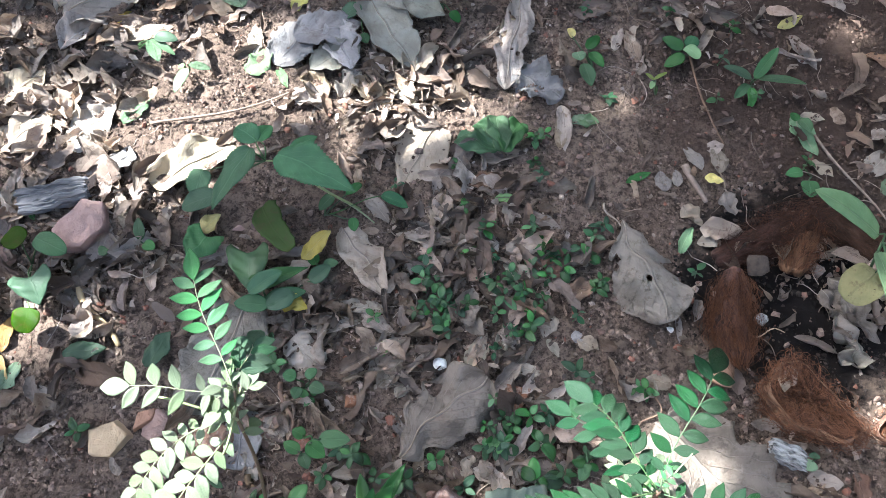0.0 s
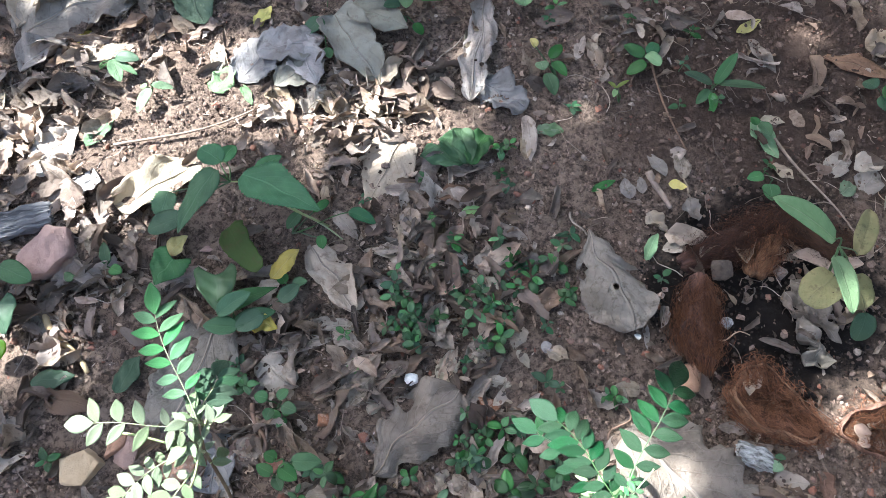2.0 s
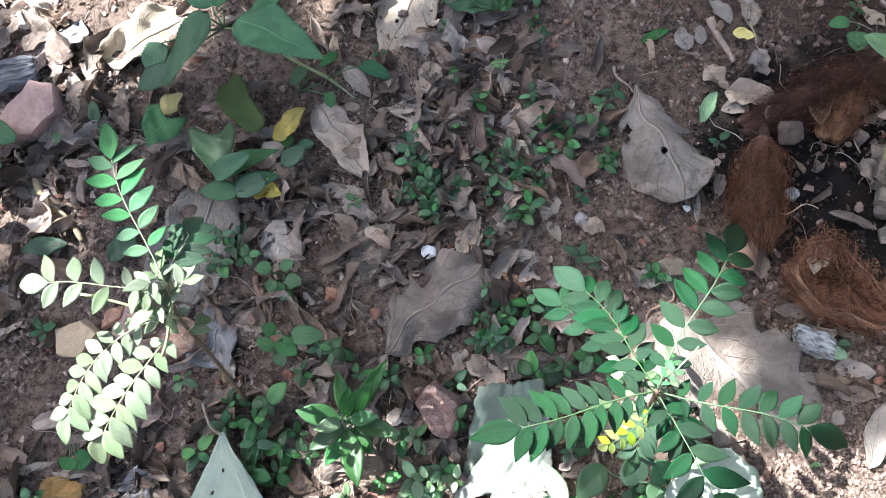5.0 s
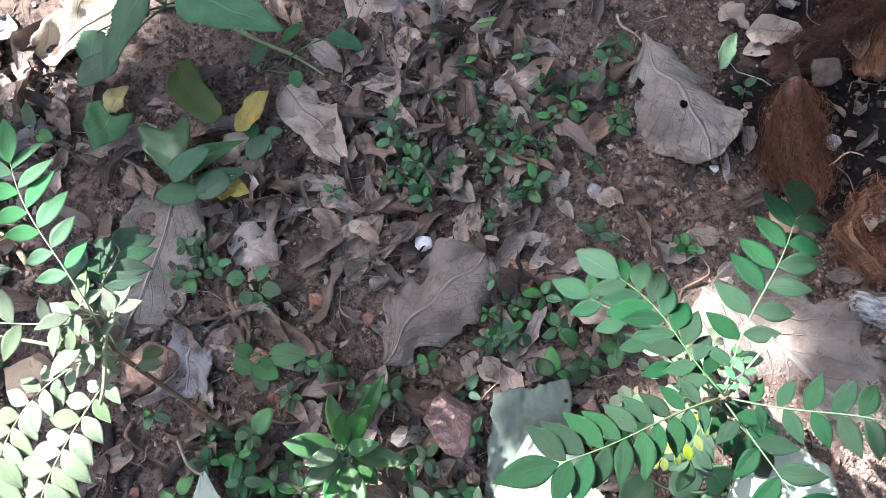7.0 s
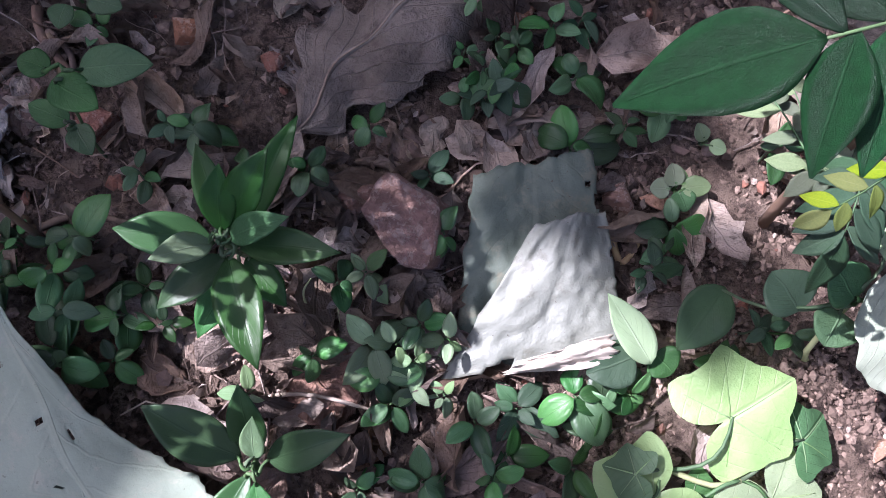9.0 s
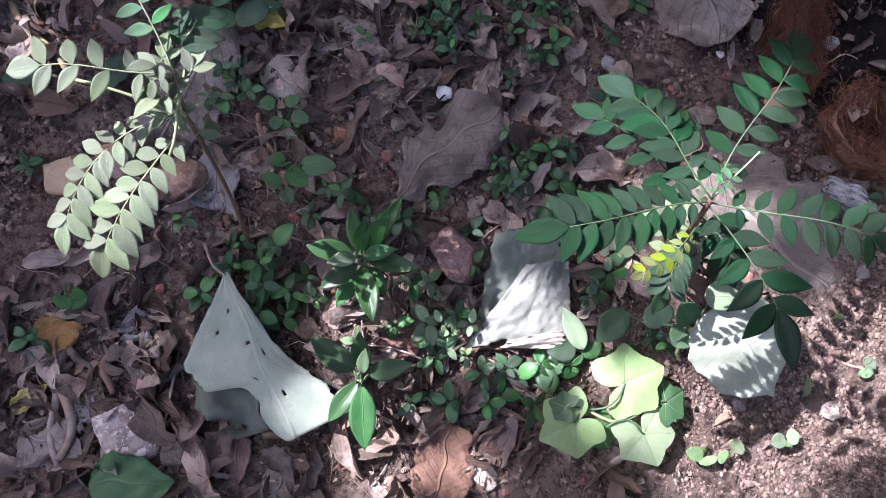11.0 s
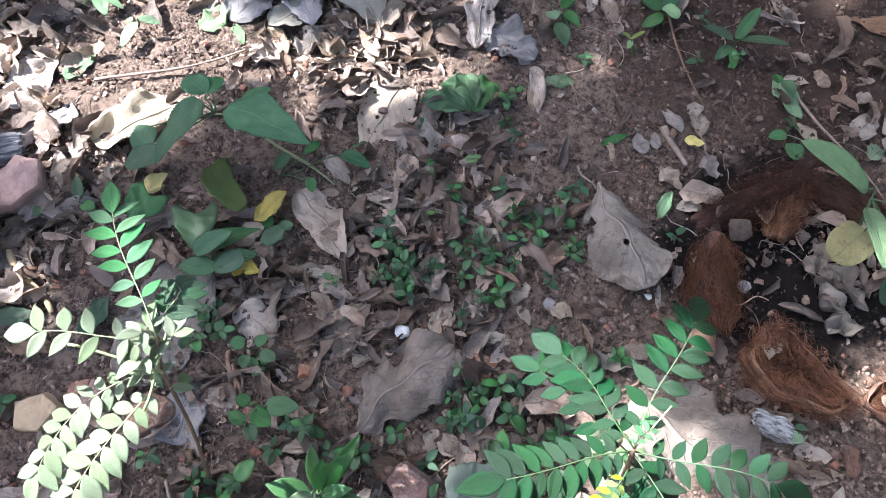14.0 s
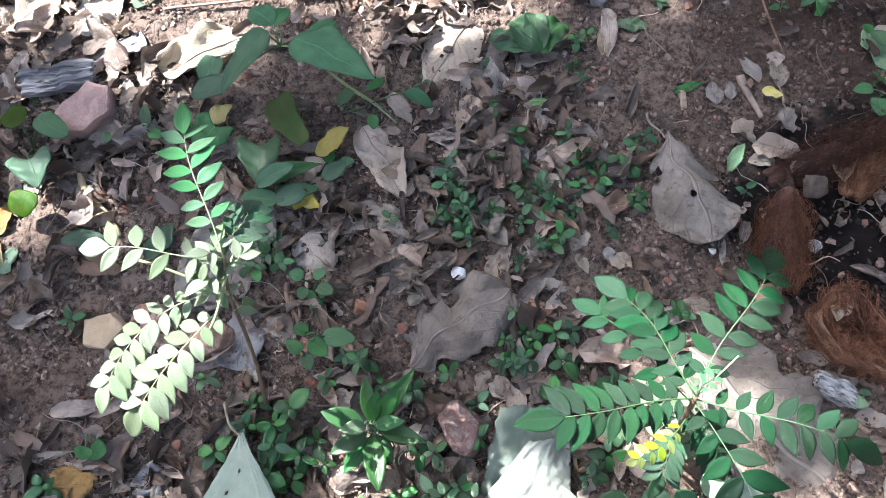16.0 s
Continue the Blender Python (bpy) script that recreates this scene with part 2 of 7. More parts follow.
FAR_DARK = (0.86, 1.08, 0.46, 0.40)
HUMUS = (0.736, 0.609, 0.24, 0.225)
M = {
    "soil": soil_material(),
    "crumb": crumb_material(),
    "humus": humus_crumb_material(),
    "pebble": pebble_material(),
    # dead leaves
    "grey": leaf_material("grey_dead_leaf", (0.35, 0.298, 0.253), (0.25, 0.206, 0.172), (0.43, 0.37, 0.315), blotch=(0.14, 0.105, 0.082), trans=0.08, show=0.65),
    "tan": leaf_material("tan_dead_leaf", (0.41, 0.33, 0.26), (0.30, 0.23, 0.175), (0.47, 0.39, 0.31), blotch=(0.20, 0.14, 0.10), trans=0.1),
    "brown": leaf_material("brown_dead_leaf", (0.23, 0.145, 0.105), (0.165, 0.105, 0.078), (0.29, 0.20, 0.15), blotch=(0.11, 0.07, 0.05), trans=0.08),
    "rust": leaf_material("rust_dead_leaf", (0.22, 0.115, 0.080), (0.16, 0.085, 0.062), (0.33, 0.17, 0.10), trans=0.12),
    "pale": leaf_material("pale_dead_leaf", (0.42, 0.36, 0.285), (0.35, 0.29, 0.225), (0.46, 0.40, 0.315), blotch=(0.33, 0.26, 0.19), trans=0.12, low=0.9, high=1.1),
    "taupe": leaf_material("taupe_dead_leaf", (0.232, 0.200, 0.166), (0.165, 0.140, 0.114), (0.335, 0.295, 0.25), blotch=(0.108, 0.088, 0.070), trans=0.08, low=0.9, high=1.1, show=0.8, veins=7),
    "violet": leaf_material("violet_grey_leaf", (0.325, 0.308, 0.305), (0.235, 0.218, 0.212), (0.39, 0.365, 0.36), blotch=(0.17, 0.148, 0.138), trans=0.08),
    "sage": leaf_material("sage_dead_leaf", (0.335, 0.385, 0.315), (0.285, 0.335, 0.270), (0.44, 0.46, 0.37), veins=5, lean=3.0, show=0.3, blotch=(0.39, 0.40, 0.33), spots=0.35, trans=0.15, relief=0.4, low=0.95, high=1.05, rough=0.55),
    "ash": leaf_material("ashen_dead_leaf", (0.29, 0.285, 0.235), (0.23, 0.22, 0.175), (0.36, 0.35, 0.29), veins=7, show=0.4, blotch=(0.20, 0.17, 0.13), trans=0.12),
    "slate": leaf_material("slate_dead_leaf", (0.128, 0.152, 0.124), (0.090, 0.112, 0.090), (0.17, 0.19, 0.155), veins=6, lean=4.0, show=0.2, blotch=(0.175, 0.172, 0.130), spots=0.5, trans=0.05, low=0.95, high=1.05, rough=0.6, spec=0.2, relief=0.6),
    "slate_pale": leaf_material("paler_slate_leaf", (0.185, 0.205, 0.165), (0.140, 0.158, 0.126), (0.22, 0.235, 0.195), veins=5, lean=3.0, show=0.12, blotch=(0.110, 0.115, 0.085), spots=0.6, trans=0.05, relief=0.8, rough=0.5, spec=0.3),
    "curl": leaf_material("cream_leaf_underside", (0.42, 0.37, 0.29), (0.34, 0.29, 0.22), (0.48, 0.42, 0.34), veins=5, lean=3.0, show=0.1, blotch=(0.27, 0.22, 0.16), trans=0.1, relief=0.4),
    "yellow": leaf_material("yellow_leaf", (0.70, 0.58, 0.13), (0.62, 0.54, 0.17), (0.74, 0.66, 0.30), blotch=(0.58, 0.48, 0.14), spots=0.2, trans=0.25),
    "ochre": leaf_material("ochre_leaf", (0.46, 0.31, 0.10), (0.38, 0.24, 0.085), (0.50, 0.36, 0.15), blotch=(0.25, 0.15, 0.06), trans=0.15),
    "spotted": leaf_material("spotted_yellow_leaf", (0.30, 0.275, 0.085), (0.22, 0.23, 0.075), (0.29, 0.28, 0.12), spots=0.95, blotch=(0.13, 0.11, 0.045), show=0.3, trans=0.2),
    "mint": leaf_material("faded_green_leaf", (0.205, 0.32, 0.175), (0.16, 0.26, 0.135), (0.30, 0.40, 0.25), veins=12, show=0.6, trans=0.2),
    "litter": leaf_material("leaf_litter", (0.43, 0.345, 0.28), (0.24, 0.175, 0.135), (0.49, 0.41, 0.34), blotch=(0.09, 0.065, 0.050), low=0.50, high=1.35, show=0.3, trans=0.12, loose=True),
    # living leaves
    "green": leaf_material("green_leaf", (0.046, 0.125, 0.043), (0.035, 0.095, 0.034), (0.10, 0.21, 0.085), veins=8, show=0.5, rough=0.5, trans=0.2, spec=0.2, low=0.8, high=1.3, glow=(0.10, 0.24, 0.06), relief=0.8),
    "mallow": leaf_material("crinkled_green_leaf", (0.048, 0.135, 0.055), (0.034, 0.100, 0.042), (0.095, 0.21, 0.10), veins=8, show=0.6, rough=0.55, trans=0.15, spec=0.2, low=0.85, high=1.15, glow=(0.08, 0.2, 0.05), relief=0.9),
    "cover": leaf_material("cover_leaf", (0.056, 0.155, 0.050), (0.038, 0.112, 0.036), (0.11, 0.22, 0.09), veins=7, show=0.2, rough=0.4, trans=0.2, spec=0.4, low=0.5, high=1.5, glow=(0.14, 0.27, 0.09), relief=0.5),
    "dark": leaf_material("dark_green_leaf", (0.031, 0.082, 0.025), (0.024, 0.062, 0.020), (0.06, 0.125, 0.045), veins=8, show=0.07, rough=0.34, trans=0.12, spec=0.18, low=0.8, high=1.25, glow=(0.07, 0.17, 0.05), relief=0.15),
    "blue": leaf_material("bluish_green_leaf", (0.048, 0.108, 0.054), (0.035, 0.085, 0.043), (0.10, 0.18, 0.10), veins=9, show=0.3, rough=0.5, trans=0.18, glow=(0.10, 0.21, 0.09), relief=0.5, spec=0.2),
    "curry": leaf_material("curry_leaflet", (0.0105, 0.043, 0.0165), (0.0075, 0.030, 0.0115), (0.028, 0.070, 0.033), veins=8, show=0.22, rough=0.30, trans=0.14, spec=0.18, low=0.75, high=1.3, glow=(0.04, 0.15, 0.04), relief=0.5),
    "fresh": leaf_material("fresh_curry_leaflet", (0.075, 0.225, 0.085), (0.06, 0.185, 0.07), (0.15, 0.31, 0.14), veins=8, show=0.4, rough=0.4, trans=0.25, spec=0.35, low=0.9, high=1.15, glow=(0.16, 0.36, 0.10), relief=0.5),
    # young leaflets, paled further so the colour carries some of the sunlight
    "young": leaf_material("sunlit_young_leaflet", (0.215, 0.275, 0.158), (0.16, 0.215, 0.115), (0.30, 0.35, 0.22), veins=8, show=0.4, rough=0.4, trans=0.3, spec=0.45, low=0.65, high=1.2, glow=(0.28, 0.38, 0.18), relief=0.5),
    # lime-green leaves, also the lit copy of the cover leaf
    "lime": leaf_material("sunlit_lime_leaf", (0.205, 0.32, 0.155), (0.155, 0.26, 0.12), (0.31, 0.42, 0.25), veins=7, show=0.45, rough=0.45, trans=0.3, glow=(0.33, 0.48, 0.19), relief=0.5, low=0.7, high=1.25),
    # vine leaves in the sun: sunlight painted in as a paler green
    "vine": leaf_material("sunlit_vine_leaf", (0.29, 0.42, 0.19), (0.22, 0.345, 0.145), (0.40, 0.50, 0.29), veins=7, show=0.3, rough=0.4, trans=0.35, glow=(0.38, 0.54, 0.20), relief=0.9, low=0.85, high=1.15, spec=0.4),
    "sun_yellow": leaf_material("yellowing_leaflet", (0.21, 0.26, 0.040), (0.14, 0.205, 0.038), (0.38, 0.42, 0.12), veins=7, show=0.3, trans=0.3, glow=(0.42, 0.48, 0.05), relief=0.5),
    "olive": leaf_material("olive_leaf", (0.040, 0.090, 0.007), (0.032, 0.072, 0.007), (0.06, 0.10, 0.02), veins=6, show=0.2, trans=0.3, rough=0.5, glow=(0.10, 0.18, 0.012), relief=0.5, blotch=(0.075, 0.060, 0.020)),
    "white_green": leaf_material("pale_underside_leaf", (0.34, 0.40, 0.29), (0.25, 0.31, 0.21), (0.50, 0.55, 0.44), veins=22, lean=6.0, show=0.7, trans=0.2, rough=0.55, low=0.95, high=1.05, relief=0.5),
    # stems and wood
    "stem": plain_material("pale_green_stem", (0.30, 0.34, 0.18), (0.24, 0.27, 0.14), 60, 0.6, 0.3, 0.001),
    "stalk": plain_material("green_stalk", (0.062, 0.118, 0.048), (0.048, 0.092, 0.038), 60, 0.6, 0.3, 0.001),
    "bark": plain_material("brown_twig", (0.19, 0.13, 0.09), (0.13, 0.088, 0.062), 70, 0.85, 0.8, 0.002, stretch=(1, 1, 0.3)),
    "twig": plain_material("grey_twig", (0.30, 0.24, 0.19), (0.21, 0.165, 0.13), 70, 0.85, 0.8, 0.002),
    "char": plain_material("weathered_wood", (0.095, 0.092, 0.096), (0.19, 0.183, 0.188), 45, 0.9, 1.0, 0.004, stretch=(1, 0.25, 1)),
    "silver": plain_material("silver_weathered_wood", (0.36, 0.36, 0.355), (0.07, 0.066, 0.062), 150, 0.3, 1.0, 0.004, stretch=(1, 0.3, 1)),
    "pith": plain_material("pale_wood", (0.52, 0.40, 0.27), (0.42, 0.30, 0.2), 60, 0.8, 0.6, 0.002, stretch=(1, 0.2, 1)),
    # husks
    "husk": plain_material("husk_brown", (0.040, 0.018, 0.011), (0.185, 0.080, 0.040), 90, 0.9, 1.0, 0.006, stretch=(1, 0.12, 1)),
    # inside of the husk bowls, with the hollow's shade in its brown
    "husk_inner": plain_material("husk_shaded_brown", (0.030, 0.013, 0.008), (0.105, 0.045, 0.024), 55, 0.95, 1.0, 0.008, fine=260),
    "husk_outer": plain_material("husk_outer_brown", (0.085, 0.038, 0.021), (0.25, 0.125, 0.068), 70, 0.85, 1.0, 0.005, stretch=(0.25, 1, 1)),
    "husk_dark": plain_material("husk_dark_brown", (0.020, 0.010, 0.007), (0.068, 0.030, 0.019), 90, 0.9, 1.0, 0.006, stretch=(1, 0.12, 1)),
    "rind": plain_material("husk_rind", (0.33, 0.215, 0.135), (0.22, 0.135, 0.085), 40, 0.7, 0.5, 0.003),
    "coir": fibre_material("coir", (0.034, 0.014, 0.008), (0.205, 0.090, 0.046)),
    "coir_dark": fibre_material("coir_dark", (0.012, 0.007, 0.006), (0.085, 0.036, 0.022)),
    # stones
    "brick": plain_material("clay_brick", (0.235, 0.122, 0.084), (0.150, 0.082, 0.058), 60, 0.92, 1.0, 0.005, fleck=(0.26, 0.175, 0.14)),
    "pink": plain_material("pink_stone", (0.34, 0.205, 0.16), (0.27, 0.16, 0.125), 50, 0.9, 1.0, 0.004),
    "buff": plain_material("buff_stone", (0.42, 0.32, 0.235), (0.36, 0.27, 0.195), 50, 0.9, 0.8, 0.003),
    "clod": plain_material("earth_clod", (0.105, 0.080, 0.068), (0.066, 0.050, 0.043), 60, 0.95, 1.0, 0.005),
    "stone": plain_material("grey_brown_stone", (0.17, 0.13, 0.108), (0.115, 0.085, 0.070), 60, 0.92, 1.0, 0.004, fleck=(0.21, 0.17, 0.145)),
    "crust": plain_material("lime_crusted_brick", (0.42, 0.37, 0.33), (0.15, 0.10, 0.082), 30, 0.95, 1.0, 0.005, fleck=(0.66, 0.60, 0.55)),
    "plaster": plain_material("dull_plaster", (0.24, 0.22, 0.19), (0.20, 0.18, 0.155), 3, 0.9, 0.4, 0.004, fine=60),
    "white": plain_material("white_shell", (0.82, 0.80, 0.76), (0.66, 0.63, 0.58), 120, 0.7, 0.5, 0.002, low=0.95, high=1.05),
}

# ---- ground form ----
LATTICE = np.random.default_rng(5).random((128, 128))


def rough(x, y, size, seed=0.0):
    """Smooth value noise from 0 to 1 with lumps of about that size."""
    fx, fy = np.asarray(x, float) / size + 37.3 + seed * 11.7, np.asarray(y, float) / size + 51.9 + seed * 5.3
    ix, iy = np.floor(fx).astype(int), np.floor(fy).astype(int)
    a, b = fx - ix, fy - iy
    a, b = a * a * (3 - 2 * a), b * b * (3 - 2 * b)
    g = lambda i, j: LATTICE[i % 128, j % 128]
    return (g(ix, iy) * (1 - a) + g(ix + 1, iy) * a) * (1 - b) + (g(ix, iy + 1) * (1 - a) + g(ix + 1, iy + 1) * a) * b


def ground_height(x, y):
    pit = np.exp(-(((np.asarray(x) - HUMUS[0]) / 0.17) ** 2 + ((np.asarray(y) - HUMUS[1]) / 0.15) ** 2))
    return 0.016 * (rough(x, y, 0.33) - 0.5) + 0.010 * (rough(x, y, 0.11, 1) - 0.5) - 0.02 * pit


def gz(x, y):
    return float(ground_height(x, y))


# ---- mesh helpers ----
def mesh(name, verts, faces, material, uvs=None, smooth=True):
    me = bpy.data.meshes.new(name)
    me.from_pydata([tuple(map(float, v)) for v in verts], [], [tuple(map(int, f)) for f in faces])
    if uvs is not None:
        layer = me.uv_layers.new(name="UVMap")
        index = np.empty(len(me.loops), dtype=np.int32)
        me.loops.foreach_get("vertex_index", index)
        layer.data.foreach_set("uv", np.asarray(uvs, dtype=np.float32)[index].ravel())
    if smooth:
        me.polygons.foreach_set("use_smooth", np.ones(len(me.polygons), dtype=bool))
    me.materials.append(material)
    me.update()
    return me


def part(name, me, parent, m=None, label=""):
    ob = new(name, me)
    ob.parent = parent
    if m is not None:
        ob.matrix_basis = m
    return tagged(ob, label)


def blade(L, W, widest=0.42, k=1.3, n=14, m=6, curl=0.0, arch=0.0, fold=0.0, crumple=0.0, twist=0.0, teeth=0.0, ragged=0.0, lobes=0.0, heart=0.0, skew=0.0, holes=0, cuts=(), profile=None, other=None, bow=0.0, thick=0.0006, seed=0, lie=False, blunt=0.04):
    """A leaf blade from its base at the origin along +y, its upper side up: vertices, faces, UVs.
    curl rolls its sides up, arch bends it lengthwise, fold lifts both halves, lie levels both ends."""
    rng = np.random.default_rng(seed + 1)
    v, u = np.meshgrid(np.linspace(0, 1, n + 1), np.linspace(-1, 1, m + 1), indexing="ij")
    spots = [(rng.uniform(-0.8, 0.8), rng.uniform(0.15, 0.9), rng.uniform(0.010, 0.024)) for _ in range(holes)] + list(cuts)
    cu, cv = (u[:-1, :-1] + u[1:, 1:]) / 2, (v[:-1, :-1] + v[1:, 1:]) / 2
    gone = np.zeros(cu.shape, dtype=bool)
    for a, b, r in spots:
        gone |= ((cu - a) * W / 2) ** 2 + ((cv - b) * L) ** 2 < (r * L) ** 2
    for a, b, r in spots:
        du, dv = (u - a) * W / 2, (v - b) * L
        far = np.sqrt(du * du + dv * dv) + 1e-9
        push = np.where(far < r * L, r * L / far, 1.0) * (1 + 0.12 * np.sin(5 * np.arctan2(du, dv)) * (far < r * L))
        inner = (v > 0) & (v < 1) & (np.abs(u) < 1)
        u, v = np.where(inner, np.clip(a + du * push / (W / 2), -1, 1), u), np.where(inner, np.clip(b + dv * push / L, 0, 1), v)
    vs = np.clip(v, 1e-4, 1 - 1e-4)
    w = (vs / widest) ** (k * widest) * ((1 - vs) / (1 - widest)) ** (k * (1 - widest))
    if profile:
        w = np.interp(v, [q[0] for q in profile], [q[1] for q in profile])
    if other:
        w = np.where(u > 0, np.interp(v, [q[0] for q in other], [q[1] for q in other]), w)
    w = np.maximum(w, blunt * 0.5)
    side = np.sign(u)
    phase = rng.random(8) * 6.3
    edge = np.ones_like(v)
    if teeth:
        edge += teeth * (np.abs(((v * n / 2) % 1) - 0.5) * 2 - 0.5)
    if lobes:
        edge += lobes * np.sin(v * 17 + phase[0] + side * 0.7)
    if ragged:
        edge += ragged * (np.sin(v * 23 + phase[1] + side * 2) * 0.5 + np.sin(v * 41 + phase[2] - side) * 0.5 + rng.normal(0, 0.35, v.shape) * (np.abs(u) > 0.95))
    hw = W / 2 * w * (1 + (edge - 1) * np.abs(u))
    if curl:
        x, z = hw * np.sin(u * curl) / curl, hw * (1 - np.cos(u * curl)) / curl
    else:
        x, z = u * hw, np.zeros_like(u)
    z = z + fold * np.abs(u) * hw
    if crumple:
        z = z + crumple * W * (0.35 + np.abs(u)) * (np.sin(v * 9 + u * 2.1 + phase[3]) + 0.8 * np.sin(v * 5 - u * 3.7 + phase[4]) + 0.6 * np.sin(v * 17 + u * 6 + phase[5])) * np.minimum(w, 1)
        z = z + 0.5 * crumple * W * (rough(u * 2.2 + 9, v * 5, 0.9, seed % 50) + 0.6 * rough(u * 2.2, v * 6, 0.4, seed % 37) - 0.8)
        x = x + 0.5 * crumple * W * (np.sin(v * 7 + phase[6]) + 0.6 * np.sin(v * 15 + phase[7]))
    if twist:
        c, s = np.cos(twist * (v - 0.4)), np.sin(twist * (v - 0.4))
        x, z = c * x - s * z, s * x + c * z
    y = v * L - heart * L * np.abs(u) ** 1.5 * (1 - v) ** 3
    x = x + skew * L * v * v - bow * L * np.sin(math.pi * v)
    if arch:
        a = arch * v
        y0 = y - v * L
        yy, zz = L * np.sin(a) / arch, -L * (1 - np.cos(a)) / arch
        x, y, z = x, yy + z * np.sin(a) + y0 * np.cos(a), zz + z * np.cos(a) - y0 * np.sin(a)
        if lie:
            c, s = math.cos(arch / 2), math.sin(arch / 2)
            y, z = c * y - s * z, s * y + c * z
            stretch = L / max(1e-6, y[-1].mean() - y[0].mean())
            if 0 < stretch < 3:
                y = y * stretch
    p = np.stack([x, y, z], -1).reshape(-1, 3)
    uv = np.stack([u / 2 + 0.5, v], -1).reshape(-1, 2)
    faces = []
    for i in range(n):
        for j in range(m):
            if gone[i, j]:
                continue
            q = i * (m + 1) + j
            faces.append((q, q + 1, q + m + 2, q + m + 1))
    if thick:
        count = len(p)
        ends = {}
        for f in faces:
            for a, b in zip(f, f[1:] + f[:1]):
                ends[(a, b)] = ends.get((a, b), 0) + 1
        rim = [(a, b) for a, b in ends if (b, a) not in ends]
        faces += [tuple(q + count for q in reversed(f)) for f in faces]
        faces += [(b, a, a + count, b + count) for a, b in rim]
        p = np.concatenate([p, p - (0, 0, thick)])
        uv = np.concatenate([uv, uv])
    return p, faces, uv


def tube(points, radii, sides=6):
    """A tapered round stem through the points: vertices, faces, UVs."""
    pts = [Vector(q) for q in points]
    verts, faces, uvs = [], [], []
    for i, q in enumerate(pts):
        way = (pts[min(i + 1, len(pts) - 1)] - pts[max(i - 1, 0)]).normalized()
        a = way.orthogonal().normalized()
        b = way.cross(a)
        r = radii[i] if hasattr(radii, "__len__") else radii
        for s in range(sides):
            t = 2 * math.pi * s / sides
            verts.append(q + r * (math.cos(t) * a + math.sin(t) * b))
            uvs.append((s / sides, i / len(pts)))
    for i in range(len(pts) - 1):
        for s in range(sides):
            a, b = i * sides + s, i * sides + (s + 1) % sides
            faces.append((a, b, b + sides, a + sides))
    faces.append(tuple(reversed(range(sides))))
    faces.append(tuple(range((len(pts) - 1) * sides, len(pts) * sides)))
    return verts, faces, uvs


def bent(a, b, sag=0.0, wobble=0.0, n=8, seed=0, lift=0.0):
    """Points from a to b on a slightly crooked line that sags or lifts between."""
    rng = np.random.default_rng(seed + 77)
    a, b = Vector(a), Vector(b)
    side = (b - a).cross(Vector((0, 0, 1)))
    side = side.normalized() if side.length > 1e-6 else Vector((1, 0, 0))
    k1, k2 = rng.normal(0, 1), rng.normal(0, 1)
    out = []
    for i in range(n + 1):
        t = i / n
        q = a.lerp(b, t) + side * wobble * (k1 * math.sin(math.pi * t) + k2 * 0.5 * math.sin(2 * math.pi * t))
        q.z += (lift - sag) * 4 * t * (1 - t)
        out.append(q)
    return out


SEED = [0]


def count():
    SEED[0] += 1
    return SEED[0]


LABELS = {
    "grey": "dry grey-brown dead leaf curled on the soil",
    "taupe": "broad dull taupe dead leaf lying flat",
    "tan": "dry tan dead leaf with curled edges on the soil",
    "brown": "dark brown dead leaf lying among leaf litter",
    "rust": "rust-brown dead leaf lying on the ground",
    "pale": "pale beige dead leaf lying on bare soil",
    "violet": "crumpled violet-grey dead leaf on the litter",
    "sage": "large pale grey-green dead leaf with torn edge",
    "ash": "ashen grey-green dead leaf with curled margin",
    "slate": "large dull green-grey dead leaf, folded and torn",
    "yellow": "small fallen yellow leaf on the litter",
    "ochre": "ochre-brown fallen leaf on the soil",
    "spotted": "spotted yellow-green leaf",
    "mint": "faded pale green fallen leaf",
    "green": "fresh green leaf lying on the soil",
    "dark": "dark green leaf low over the soil",
    "cover": "small green leaf on the soil",
    "lime": "lime-green leaf on the soil",
    "olive": "olive-green kidney-shaped leaf over the soil",
    "blue": "dull bluish-green leaf low over the soil",
    "white_green": "large pale leaf, underside up",
}


CLEAR = []  # large leaves that lie on top of the litter: middle, half-lengths, turn


